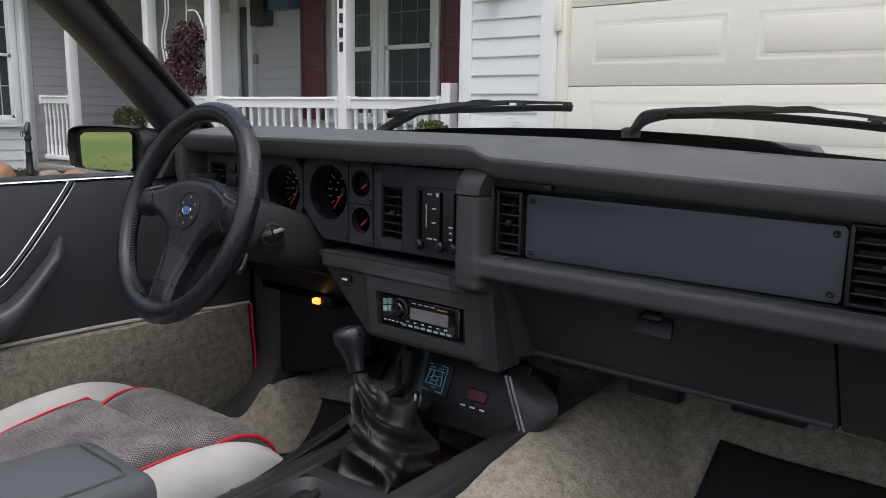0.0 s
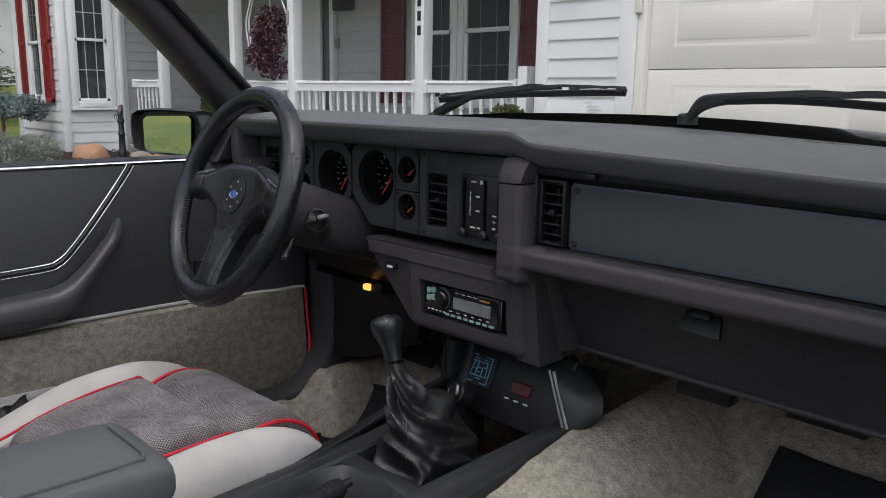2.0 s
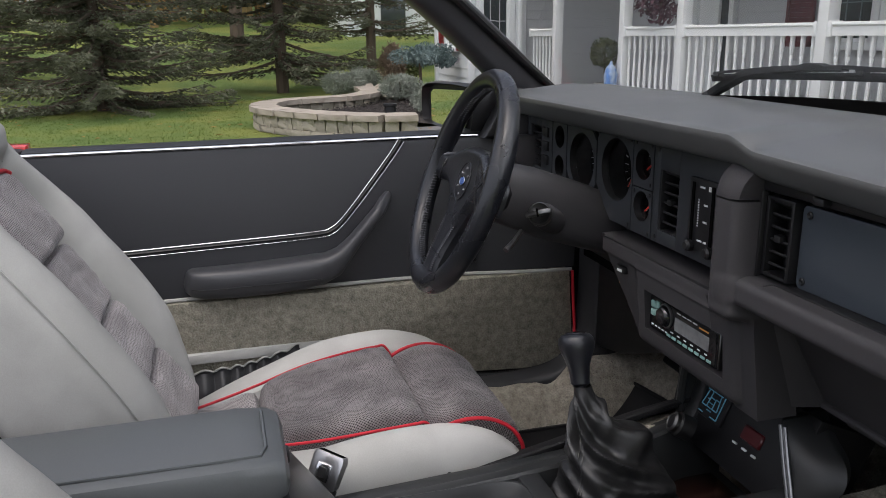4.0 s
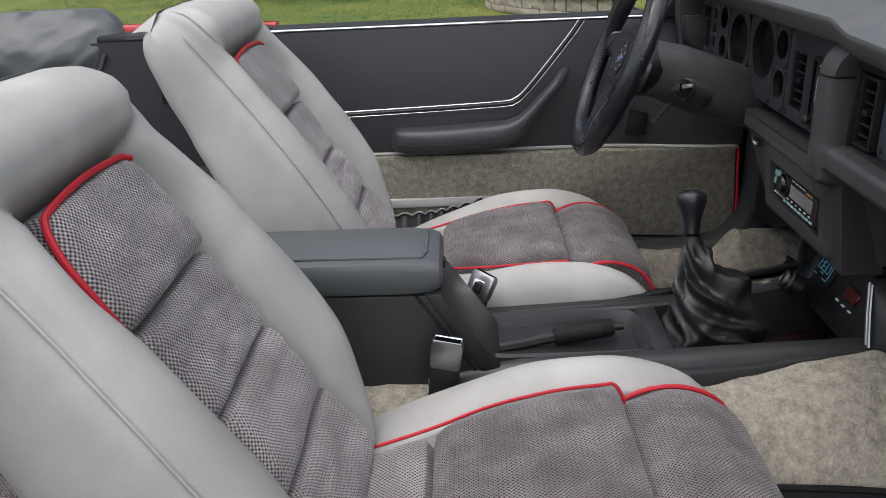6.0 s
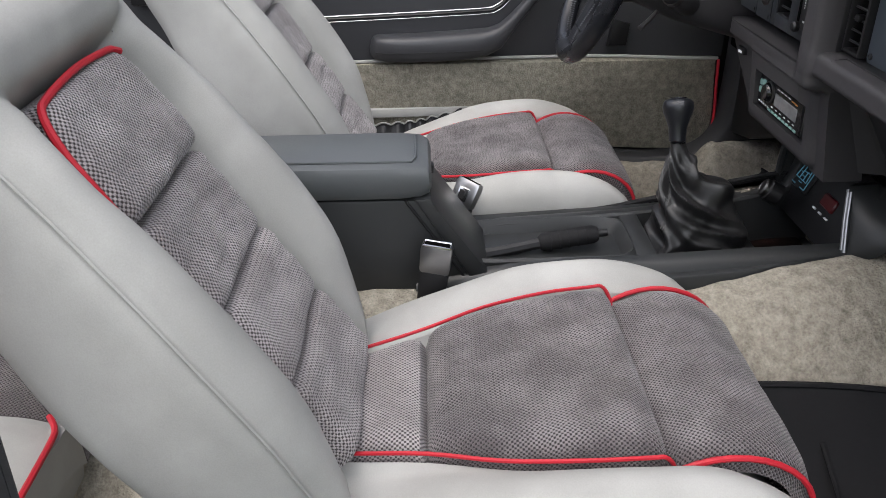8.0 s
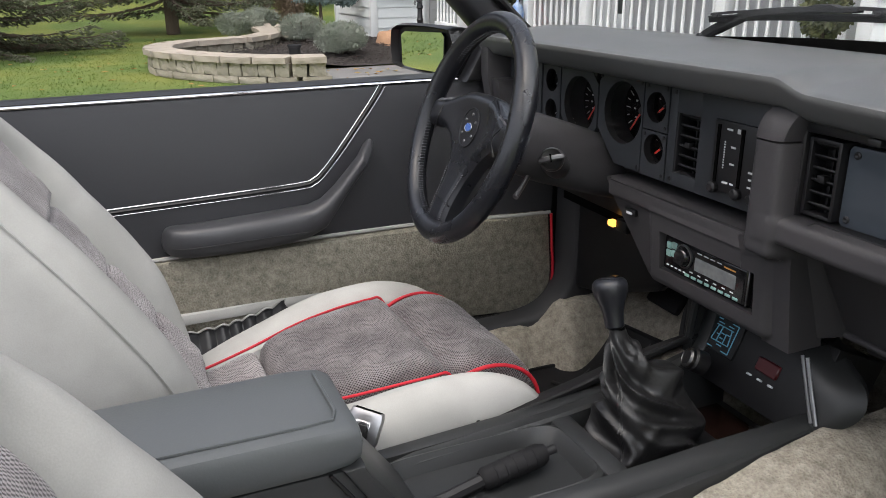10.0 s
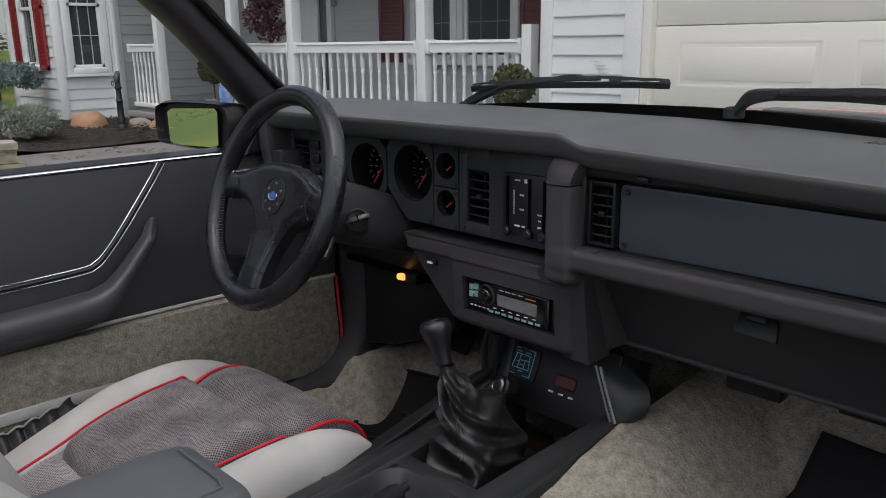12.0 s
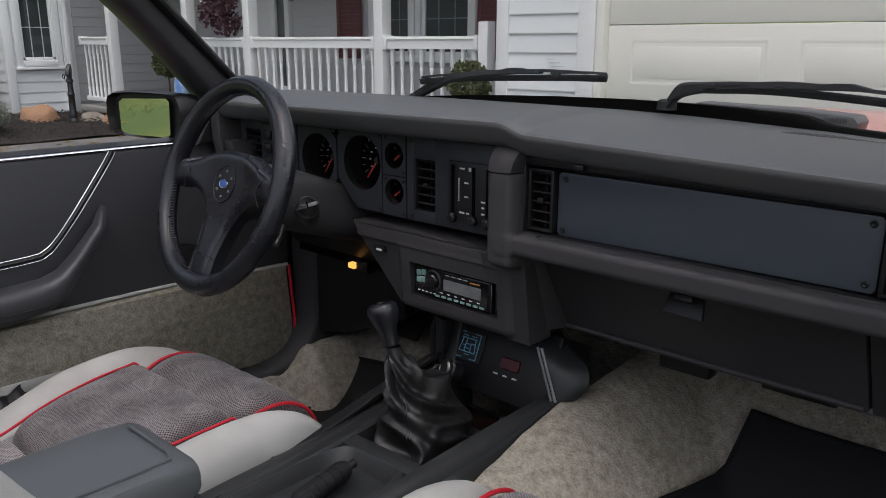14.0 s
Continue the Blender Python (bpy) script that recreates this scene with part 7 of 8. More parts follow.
gd = tagged(new("door_garage"), "cream panelled overhead garage door", kind="structure")
BASE[gd.name] = Matrix.Identity(4)
for k in range(4):
    z0 = 0.205 + 0.503 * k
    sec = part("section", box(B(), -2.052, 2.30, 4.66, 4.70, z0 + (0.003 if k else -0.195), z0 + 0.500, 0.004), CREAM, gd)
    for i in range(4):
        x0 = -1.895 + 1.045 * i
        part("panel_moulding", mitred(B(), x0, x0 + 0.90, z0 + 0.12, z0 + 0.425, 0.034, 4.6605, 4.6570), CREAM, sec)
        part("panel", box(B(), x0 + 0.055, x0 + 0.845, 4.6575, 4.664, z0 + 0.175, z0 + 0.370, 0.003, 2), CREAM, sec)
solid("ceiling_garage", box(B(), -3.1, 4.4, 4.3, 11.0, 2.9, 3.05, 0.01), TRIM, "white roof soffit over the garage", kind="structure")

lant = thing("wall_lantern", (-2.60, 4.59, 1.82), "black wall lantern on the siding", "lantern")
part("backplate", box(B(), -2.66, -2.58, 4.592, 4.603, 1.80, 2.12, 0.006), IRON, lant)
part("body", box(B(), -2.685, -2.565, 4.46, 4.592, 1.83, 2.06, 0.012), IRON, lant)
part("roof", prism(B(), [(-2.70, 2.06), (-2.55, 2.06), (-2.60, 2.14), (-2.65, 2.14)], "y", 4.45, 4.60, 0.004), IRON, lant)
solid("meter_box", box(B(), -2.475, -2.37, 4.575, 4.606, 1.835, 1.95, 0.004), TRIM, "small white box on the siding", "box")
solid("keypad", box(B(), -2.128, -2.078, 4.572, 4.602, 1.56, 1.76, 0.006), CREAM, "cream garage keypad on the casing", "keypad")
dc = B()
for k, (a, b, l_) in enumerate(((0, 0, 0.07), (0.03, -0.025, 0.09), (0.05, -0.05, 0.10), (0.08, -0.075, 0.06), (0.10, -0.095, 0.08))):
    box(dc, -2.50 + a, -2.50 + a + l_, 4.594, 4.5975, 0.99 + b, 0.996 + b)
solid("sticker", dc, GREYSIDING, "small grey scribbled sticker on the siding", "sticker")

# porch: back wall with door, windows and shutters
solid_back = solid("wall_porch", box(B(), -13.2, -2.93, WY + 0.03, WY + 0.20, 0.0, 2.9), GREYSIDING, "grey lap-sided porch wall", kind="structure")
kk = WY / 6.5


def wx(x):
    return 0.76 + (x - 0.76) * kk


def wz(z):
    return 1.05 + (z - 1.05) * kk


WZ0, WZ1 = 0.95, 2.55
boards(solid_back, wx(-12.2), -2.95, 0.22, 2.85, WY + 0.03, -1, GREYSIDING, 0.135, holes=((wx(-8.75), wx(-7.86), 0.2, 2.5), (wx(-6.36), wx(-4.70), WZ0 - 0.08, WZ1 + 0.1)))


def window(name, x0, x1, z0, z1, y, material=PANE, nx=3, nz=2, label="white double-hung window"):
    """Faces -y: casing, two sashes, muntins, panes with a curtain behind."""
    w = tagged(new(name), label, kind="structure")
    BASE[w.name] = Matrix.Identity(4)
    fr_ = B()
    for a, b, c, d in ((x0 - 0.09, x0, z0 - 0.06, z1 + 0.09), (x1, x1 + 0.09, z0 - 0.06, z1 + 0.09), (x0, x1, z1, z1 + 0.09)):
        box(fr_, a, b, y - 0.055, y + 0.03, c, d, 0.006)
    part("window_frame", fr_, TRIM, w)
    part("window_sill", box(B(), x0 - 0.12, x1 + 0.12, y - 0.085, y + 0.03, z0 - 0.075, z0, 0.006), TRIM, w)
    zm = (z0 + z1) / 2
    for k, (a, b, yy) in enumerate(((z0, zm + 0.02, y - 0.010), (zm - 0.02, z1, y - 0.028))):
        sh = B()
        for p_, q_, c, d in ((x0, x0 + 0.045, a, b), (x1 - 0.045, x1, a, b), (x0, x1, a, a + 0.045), (x0, x1, b - 0.045, b)):
            box(sh, p_, q_, yy - 0.015, yy + 0.015, c, d, 0.003)
        s_ = part("sash", sh, TRIM, w)
        mu = B()
        for i in range(1, nx):
            xx = lerp(x0, x1, i / nx)
            box(mu, xx - 0.006, xx + 0.006, yy + 0.004, yy + 0.012, a, b)
        for i in range(1, nz):
            zz = lerp(a, b, i / nz)
            box(mu, x0, x1, yy + 0.004, yy + 0.012, zz - 0.006, zz + 0.006)
        part("muntins", mu, CURTAIN, s_)
        part("pane", box(B(), x0 + 0.04, x1 - 0.04, yy + 0.013, yy + 0.018, a + 0.04, b - 0.04), material, s_, "dark reflecting pane")
    return w


window("window_1", wx(-6.26), wx(-5.68), WZ0, WZ1, WY)
window("window_2", wx(-5.50), wx(-4.80), WZ0, WZ1, WY)


def shutter(x0, x1, z0, z1, y, material, label):
    s_ = thing("shutter", ((x0 + x1) / 2, y, z0), label, "shutter", "window shutters")
    fr_ = B()
    for a, b, c, d in ((x0, x0 + 0.05, z0, z1), (x1 - 0.05, x1, z0, z1), (x0, x1, z0, z0 + 0.06), (x0, x1, z1 - 0.06, z1), (x0, x1, (z0 + z1) / 2 - 0.03, (z0 + z1) / 2 + 0.03)):
        box(fr_, a, b, y - 0.03, y, c, d, 0.003)
    part("stile", fr_, material, s_)
    n_ = int((z1 - z0) / 0.055)
    for k in range(n_):
        zz = lerp(z0 + 0.06, z1 - 0.06, (k + 0.5) / n_)
        part("slat", box(B(), x0 + 0.045, x1 - 0.045, -0.026, 0.026, -0.003, 0.003, 0, 1, Matrix.Translation((0, y - 0.014, zz)) @ Matrix.Rotation(radians(-72), 4, "X")), material, s_)


shutter(wx(-6.93), wx(-6.50), WZ0 - 0.05, WZ1 + 0.05, WY - 0.005, SHUTTER, "dark red louvred shutter on the grey wall")
shutter(wx(-4.70), wx(-4.33), WZ0 - 0.05, WZ1 + 0.05, WY - 0.005, SHUTTER, "dark red louvred shutter on the grey wall")
fd = tagged(new("door_front"), "white front door with a dark sidelight", kind="structure")
BASE[fd.name] = Matrix.Identity(4)
part("casing", box(B(), wx(-8.75), wx(-8.62), WY - 0.05, WY + 0.03, 0.2, 2.5, 0.005), TRIM, fd)
part("casing", box(B(), wx(-7.96), wx(-7.87), WY - 0.05, WY + 0.03, 0.2, 2.5, 0.005), TRIM, fd)
part("mullion", box(B(), wx(-8.32), wx(-8.16), WY - 0.05, WY + 0.03, 0.2, 2.5, 0.005), TRIM, fd)
part("sidelight", box(B(), wx(-8.16), wx(-7.96), WY - 0.01, WY + 0.01, 0.5, 2.4), PANE, fd, "dark narrow sidelight")
part("sidelight_panel", box(B(), wx(-8.16), wx(-7.96), WY - 0.02, WY + 0.01, 0.2, 0.5, 0.004), TRIM, fd)
leaf = part("leaf", box(B(), wx(-8.62), wx(-8.32), WY - 0.02, WY + 0.02, 0.22, 2.35, 0.004), TRIM, fd)
part("door_handle", lathe(B(), [(0.03, 0), (0.03, 0.01), (0.012, 0.015), (0.012, 0.04), (0.028, 0.055), (0.02, 0.075), (0.002, 0.08)], 14, Matrix.Translation((wx(-8.37), WY - 0.02, 1.12)) @ Matrix.Rotation(radians(90), 4, "X")), IRON, leaf)
solid("mailbox", box(B(), wx(-7.76), wx(-7.48), WY - 0.16, WY + 0.01, wz(2.05), wz(2.42), 0.02), IRON, "black wall mailbox beside the door", "mailbox")
solid("house_bell", box(B(), wx(-7.87), wx(-7.80), WY - 0.035, WY + 0.01, wz(1.60), wz(1.72), 0.008), CONCRETE, "grey door bell box on the wall", "door bell")
solid("newspaper_box", box(B(), wx(-7.35), wx(-6.95), WY - 0.20, WY + 0.01, wz(2.22), wz(2.40), 0.02), mat("blue_plastic", (0.06, 0.13, 0.20), 0.4, vary=0.2, bump=0), "blue box on the porch wall", "box")

# porch floor, brick base, ceiling
solid("floor_porch", box(B(), -11.0, -2.94, PY - 0.10, WY + 0.1, 0.12, 0.20, 0.012), CONCRETE, "grey concrete porch floor", kind="structure")
base = solid("wall_porch_base", box(B(), -10.95, -2.95, PY - 0.03, WY, -0.1, 0.12), CONCRETE, "red brick porch base", kind="structure")
bmesh_ = B()
box(bmesh_, 0, 0.205, -0.012, 0.02, 0, 0.058, 0.004, 1)
brick_me = finish("brick", bmesh_, BRICK, False)
for r in range(2):
    for k in range(36):
        ob = new("brick", brick_me)
        ob.parent = base
        ob.matrix_basis = Matrix.Translation((-10.95 + 0.215 * k + 0.1 * r, PY - 0.045, -0.005 + 0.066 * r))
solid("ceiling_porch", box(B(), -11.4, -2.94, PY - 0.35, WY + 0.1, 2.75, 2.90, 0.01), TRIM, "white porch ceiling and eave", kind="structure")
solid("beam_porch", box(B(), -11.3, -2.94, PY - 0.08, PY + 0.08, 2.50, 2.75, 0.01), TRIM, "white porch beam", kind="structure")

RZ = hz(1.145)
posts = thing("porch_railing", (-6, PY, 0.2), "white turned porch railing with square posts", "railing")
ps = [hx(-9.33), hx(-7.47), hx(-6.29), hx(-4.345)]
for x in ps:
    part("post", box(B(), x - 0.058, x + 0.058, PY - 0.058, PY + 0.058, 0.2, 2.55, 0.006), TRIM, posts)
part("newel", box(B(), hx(-3.19) - 0.055, hx(-3.19) + 0.045, PY - 0.05, PY + 0.05, 0.2, hz(1.25), 0.006), TRIM, posts)
bp = [(0.020, 0.0), (0.020, 0.12), (0.012, 0.135), (0.018, 0.16), (0.0165, 0.30), (0.012, 0.47), (0.018, 0.50), (0.012, 0.515), (0.020, 0.53), (0.020, 0.66)]
bal_me = finish("baluster", lathe(B(), [(r * 1.05, h * (RZ - 0.105 - 0.33) / 0.66) for r, h in bp], 8), TRIM, True)
for a, b in ((ps[3] + 0.058, hx(-3.19) - 0.055), (ps[2] + 0.058, ps[3] - 0.058), (ps[1] + 0.058, ps[2] - 0.058), (hx(-10.22), ps[0] - 0.058)):
    tr_ = prism(B(), [(PY - 0.04, RZ - 0.105), (PY + 0.04, RZ - 0.105), (PY + 0.04, RZ - 0.035), (PY + 0.055, RZ - 0.022), (PY + 0.05, RZ - 0.006), (PY + 0.02, RZ), (PY - 0.02, RZ), (PY - 0.05, RZ - 0.006), (PY - 0.055, RZ - 0.022), (PY - 0.04, RZ - 0.035)], "x", a, b, 0.0)
    part("top_rail", tr_, TRIM, posts)
    part("bottom_rail", box(B(), a, b, PY - 0.03, PY + 0.03, 0.27, 0.33, 0.006), TRIM, posts)
    for x, w_ in ((a, 1), (b, -1)):
        part("rail_block", box(B(), x + w_ * 0.022 - 0.022, x + w_ * 0.022 + 0.022, PY - 0.060, PY + 0.060, RZ - 0.115, RZ + 0.008, 0.01), TRIM, posts)
    n_ = max(2, int((b - a) / 0.122))
    for k in range(n_):
        ob = new("baluster", bal_me)
        ob.parent = posts
        ob.matrix_parent_inverse = BASE[posts.name].inverted()
        ob.matrix_basis = Matrix.Translation((lerp(a, b, (k + 0.6) / (n_ + 0.2)), PY, 0.33))
nb = thing("number_plate_bars", (ps[3], PY - 0.06, 1.5), "black vertical number bars on the porch post", "sign")
for k in range(4):
    part("bar", box(B(), ps[3] - 0.022, ps[3] + 0.022, PY - 0.066, PY - 0.058, hz(1.52) + 0.125 * k, hz(1.52) + 0.125 * k + 0.085, 0.003), IRON, nb)
brk = thing("plant_bracket", (ps[2] - 0.06, PY, 1.95), "white metal plant hanger on the post", "bracket")
part("arm", tube(B(), spline([(ps[2] - 0.05, PY - 0.06, hz(1.78)), (ps[2] - 0.16, PY - 0.08, hz(1.98)), (ps[2] - 0.32, PY - 0.10, hz(2.0))], 4), 0.008, 6), TRIM, brk)
part("plate", box(B(), ps[2] - 0.06, ps[2] - 0.02, PY - 0.075, PY - 0.055, hz(1.70), hz(1.84), 0.006), CONCRETE, brk)
for k in range(2):
    solid("rope", tube(B(), spline([(hx(-7.05) - 0.06 * k, PY - 0.05, 2.5), (hx(-7.0) - 0.06 * k, PY - 0.05, 2.1), (hx(-7.10) - 0.06 * k, PY - 0.05, 1.8), (hx(-7.04) - 0.06 * k, PY - 0.05, hz(1.45))], 5), 0.009, 6), TRIM, "white cord hanging from the porch beam", "rope", "hanging ropes")

# wing with the red-shuttered window
wing = solid("wall_wing", box(B(), -13.25, -11.33, 4.23, 6.95, -0.1, 2.9), GREYSIDING, "white vinyl-sided house wing", kind="structure")
boards(wing, -13.2, -11.35, 0.08, 2.88, 4.23, -1, SIDING, 0.15, holes=((-12.60, -12.0, 0.78, 2.55),))
boards(wing, 4.28, 4.98, 0.08, 2.88, -11.33, 1, SIDING, 0.15, axis="y", holes=((4.36, 4.90, 0.72, 2.6),))
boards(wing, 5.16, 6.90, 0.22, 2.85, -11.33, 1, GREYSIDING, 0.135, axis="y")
solid("trim", box(B(), -11.36, -11.27, 4.17, 4.28, 0.03, 2.9, 0.006), TRIM, "white corner board", kind="structure")
solid("trim", box(B(), -13.30, -13.20, 4.17, 4.30, 0.03, 2.9, 0.006), TRIM, "white corner board", kind="structure")
solid("trim", box(B(), -11.36, -11.27, 4.96, 5.14, 0.03, 2.9, 0.006), TRIM, "white corner board", kind="structure")
solid("trim", box(B(), -11.25, -11.18, 4.98, 5.05, 0.05, 2.9, 0.02), TRIM, "white downpipe", kind="structure")
window("window_3", -12.55, -12.06, 0.86, 2.48, 4.215, nx=2)
shutter(-12.98, -12.66, 0.80, 2.55, 4.195, REDSHUTTER, "bright red louvred shutter on white siding")
shutter(-11.95, -11.63, 0.80, 2.55, 4.195, REDSHUTTER, "bright red louvred shutter on white siding")
w4 = tagged(new("window_4"), "white double-hung window with green-tinted panes", kind="structure")
BASE[w4.name] = Matrix.Identity(4)
def side_window(y0, y1, z0, z1, x):
    for a, b, c, d in ((y0 - 0.085, y0, z0 - 0.09, z1 + 0.09), (y1, y1 + 0.085, z0 - 0.09, z1 + 0.09), (y0, y1, z1, z1 + 0.09), (y0 - 0.10, y1 + 0.10, z0 - 0.13, z0 - 0.092), (y0, y1, z0 - 0.09, z0 - 0.002)):
        part("window_frame", box(B(), x - 0.03, x + (0.078 if d > z0 else 0.095), a, b, c, d, 0.006), TRIM, w4)
    zm = (z0 + z1) / 2 + 0.05
    for a, b, xx in ((z0, zm + 0.02, x + 0.030), (zm - 0.02, z1, x + 0.050)):
        sh = B()
        for p_, q_, c, d in ((y0, y0 + 0.04, a, b), (y1 - 0.04, y1, a, b), (y0, y1, a, a + 0.04), (y0, y1, b - 0.04, b)):
            box(sh, xx - 0.015, xx + 0.015, p_, q_, c, d, 0.003)
        s_ = part("sash", sh, TRIM, w4)
        mu = B()
        for i in (1, 2):
            yy = lerp(y0, y1, i / 3)
            box(mu, xx - 0.011, xx - 0.003, yy - 0.006, yy + 0.006, a, b)
        box(mu, xx - 0.010, xx - 0.004, y0, y1, (a + b) / 2 - 0.006, (a + b) / 2 + 0.006)
        part("muntins", mu, GREYSIDING, s_)
        part("pane", box(B(), xx - 0.018, xx - 0.012, y0 + 0.03, y1 - 0.03, a + 0.03, b - 0.03), PANE, s_)


side_window(4.40, 4.86, 0.83, 2.48, -11.33)
solid("ceiling_wing", box(B(), -13.6, -11.0, 3.9, 7.1, 2.9, 3.05, 0.01), TRIM, "white eave over the wing", kind="structure")

# ---- raised bed, plants, trees ----
WALL = spline([(-7.55, 2.46, 0), (-7.62, 2.05, 0), (-7.95, 1.60, 0), (-8.45, 1.20, 0), (-9.0, 0.93, 0), (-9.55, 0.92, 0), (-10.0, 1.15, 0), (-10.25, 1.6, 0), (-10.5, 2.2, 0), (-11.2, 2.6, 0), (-12.4, 2.7, 0), (-13.6, 2.9, 0)], 14)
rw = thing("retaining_wall", (-9, 1.6, 0), "curved tan block retaining wall with capstones", "garden wall")
acc, nxt, row_pts = 0.0, {0: 0.0, 1: 0.15, 2: 0.0}, []
lens_ = [0.0]
for a, b in zip(WALL, WALL[1:]):
    lens_.append(lens_[-1] + (b - a).length)


def on_wall(d):
    for k in range(len(WALL) - 1):
        if lens_[k + 1] >= d:
            t = (d - lens_[k]) / max(1e-6, lens_[k + 1] - lens_[k])
            return WALL[k].lerp(WALL[k + 1], t), (WALL[k + 1] - WALL[k]).normalized()
    return WALL[-1], (WALL[-1] - WALL[-2]).normalized()


def stone_mesh(w, d, h, name, material, seed, rough):
    """A split-faced stone: a chunky box with cuts on its faces, pushed in and out."""
    bm = B()
    box(bm, -w / 2, w / 2, -d / 2, d / 2, 0, h)
    bmesh.ops.subdivide_edges(bm, edges=bm.edges, cuts=3, use_grid_fill=True)
    for q in bm.verts:
        k = q.co * 14
        q.co += rough * Vector((0.25 * noise.noise(k + Vector((seed, 0, 0))), noise.noise(k + Vector((0, seed, 3))), 0.25 * noise.noise(k + Vector((5, 0, seed)))))
    return finish(name, bm, material, False)


blocks = [(w, stone_mesh(w - 0.005, 0.25, 0.132, "block", STONE, 1.3 + 2.7 * k, 0.030)) for k, w in enumerate((0.15, 0.18, 0.21, 0.25, 0.17))]
footers = [(0.31, stone_mesh(0.305, 0.26, 0.072, "block", STONE, 3.1 + k, 0.022)) for k in range(3)]
caps = [(0.352, stone_mesh(0.350, 0.33, 0.064, "capstone", CAP, s_, 0.014)) for s_ in (2.2, 5.5, 8.1, 4.4)]
rngw = random.Random(9)
for z, off, pool, nm in ((-0.02, 0.0, footers, "block"), (0.056, 0.06, blocks, "block"), (0.192, 0.05, caps, "capstone")):
    d = off
    while d < lens_[-1] - 0.3:
        w, me = rngw.choice(pool)
        p, t = on_wall(d + w / 2)
        ob = new(nm, me)
        ob.parent = rw
        ob.matrix_parent_inverse = BASE[rw.name].inverted()
        ob.matrix_basis = Matrix.Translation((p.x, p.y, z)) @ Matrix.Rotation(math.atan2(t.y, t.x) + rngw.uniform(-0.015, 0.015), 4, "Z")
        d += w

bed_poly = [(p.x, p.y) for p in WALL[::4]] + [(-13.6, 4.2), (-11.3, 4.2), (-11.3, 5.0), (-9.6, 4.95), (-8.46, 4.9), (-8.46, 2.5), (-7.6, 2.5)]
def bed_z(x, y):
    return lerp(0.018, 0.09, smooth01((-8.45 - x) / 1.1 + 2.5 * max(0.0, 2.75 - y)))


bm = B()
f = bm.faces.new([bm.verts.new((x, y, 0.10)) for x, y in bed_poly])
bmesh.ops.triangulate(bm, faces=[f])
bmesh.ops.subdivide_edges(bm, edges=bm.edges, cuts=5, use_grid_fill=True)
for q in bm.verts:
    q.co.z = bed_z(q.co.x, q.co.y) + 0.025 * noise.noise(q.co * 2.2) + 0.015 * noise.noise(q.co * 9)
solid("mulch_bed", bm, MULCH, "dark bark mulch in the planting bed", kind="structure")
ch_ = B()
rngm = random.Random(3)
for k in range(5200):
    x, y = rngm.uniform(-11.2, -7.7), rngm.uniform(1.15, 4.9)
    if x > -8.52 and y > 2.4 or (y < 2.45 and x > -8.0 - (2.45 - y) * 0.9) or (x < -9.9 and y < 1.9):
        continue
    a, r = rngm.uniform(0, 3.14), rngm.uniform(0.012, 0.035)
    c, s = math.cos(a) * r, math.sin(a) * r
    z = bed_z(x, y) + 0.012 + rngm.uniform(0, 0.025)
    ch_.faces.new([ch_.verts.new(p) for p in ((x + c, y + s, z), (x - s * 0.3, y + c * 0.3, z + 0.010), (x - c, y - s, z + rngm.uniform(-0.01, 0.012)), (x + s * 0.3, y - c * 0.3, z))])
solid("bark_chips", ch_, MULCH, "loose dark bark chips", kind="stuff", smooth=False)


def leaves(bm, c, r, n, size, rng_, squash=(1, 1, 1), shell=0.45, long=1.0):
    """Small leaves scattered in the outer part of a ball, each a folded quad."""
    for _ in range(n):
        while True:
            d = Vector((rng_.uniform(-1, 1), rng_.uniform(-1, 1), rng_.uniform(-1, 1)))
            if 0.05 < d.length < 1:
                break
        d = d.normalized() * lerp(shell, 1.0, rng_.random() ** 0.6)
        d *= 1 + 0.18 * noise.noise(d * 2.5 + c)
        p = c + Vector((d.x * r * squash[0], d.y * r * squash[1], d.z * r * squash[2]))
        a = Vector((rng_.uniform(-1, 1), rng_.uniform(-1, 1), rng_.uniform(-1, 1))).normalized()
        a = (a * 0.7 + d.normalized() * 0.6).normalized()
        b = a.orthogonal().normalized()
        s = size * rng_.uniform(0.6, 1.3)
        bm.faces.new([bm.verts.new(p + q) for q in (Vector((0, 0, 0)), a * s * 0.5 * long + b * s * 0.32, a * s * long, a * s * 0.5 * long - b * s * 0.32)])


def shrub(name, x, y, z, r, h, material, label, seed, size=0.05, n=1500, long=1.8):
    rg_ = random.Random(seed)
    t = thing(name, (x, y, z), label, "shrub")
    st_ = B()
    for k in range(9):
        a = rg_.uniform(0, 6.28)
        tube(st_, [(x, y, z - 0.02), (x + 0.3 * r * math.cos(a), y + 0.3 * r * math.sin(a), z + h * 0.4), (x + 0.6 * r * math.cos(a), y + 0.6 * r * math.sin(a), z + h * 0.75)], [0.012, 0.009, 0.004], 5)
    part("stems", st_, BARK, t)
    bm = B()
    for k in range(7):
        a, q = rg_.uniform(0, 6.28), rg_.uniform(0, 0.5)
        leaves(bm, Vector((x + q * r * math.cos(a), y + q * r * math.sin(a), z + h * rg_.uniform(0.4, 0.62))), r * 0.62, n // 7, size, rg_, (1, 1, h / r * 0.62), 0.5, long)
    part("foliage", bm, material, t)
    return t


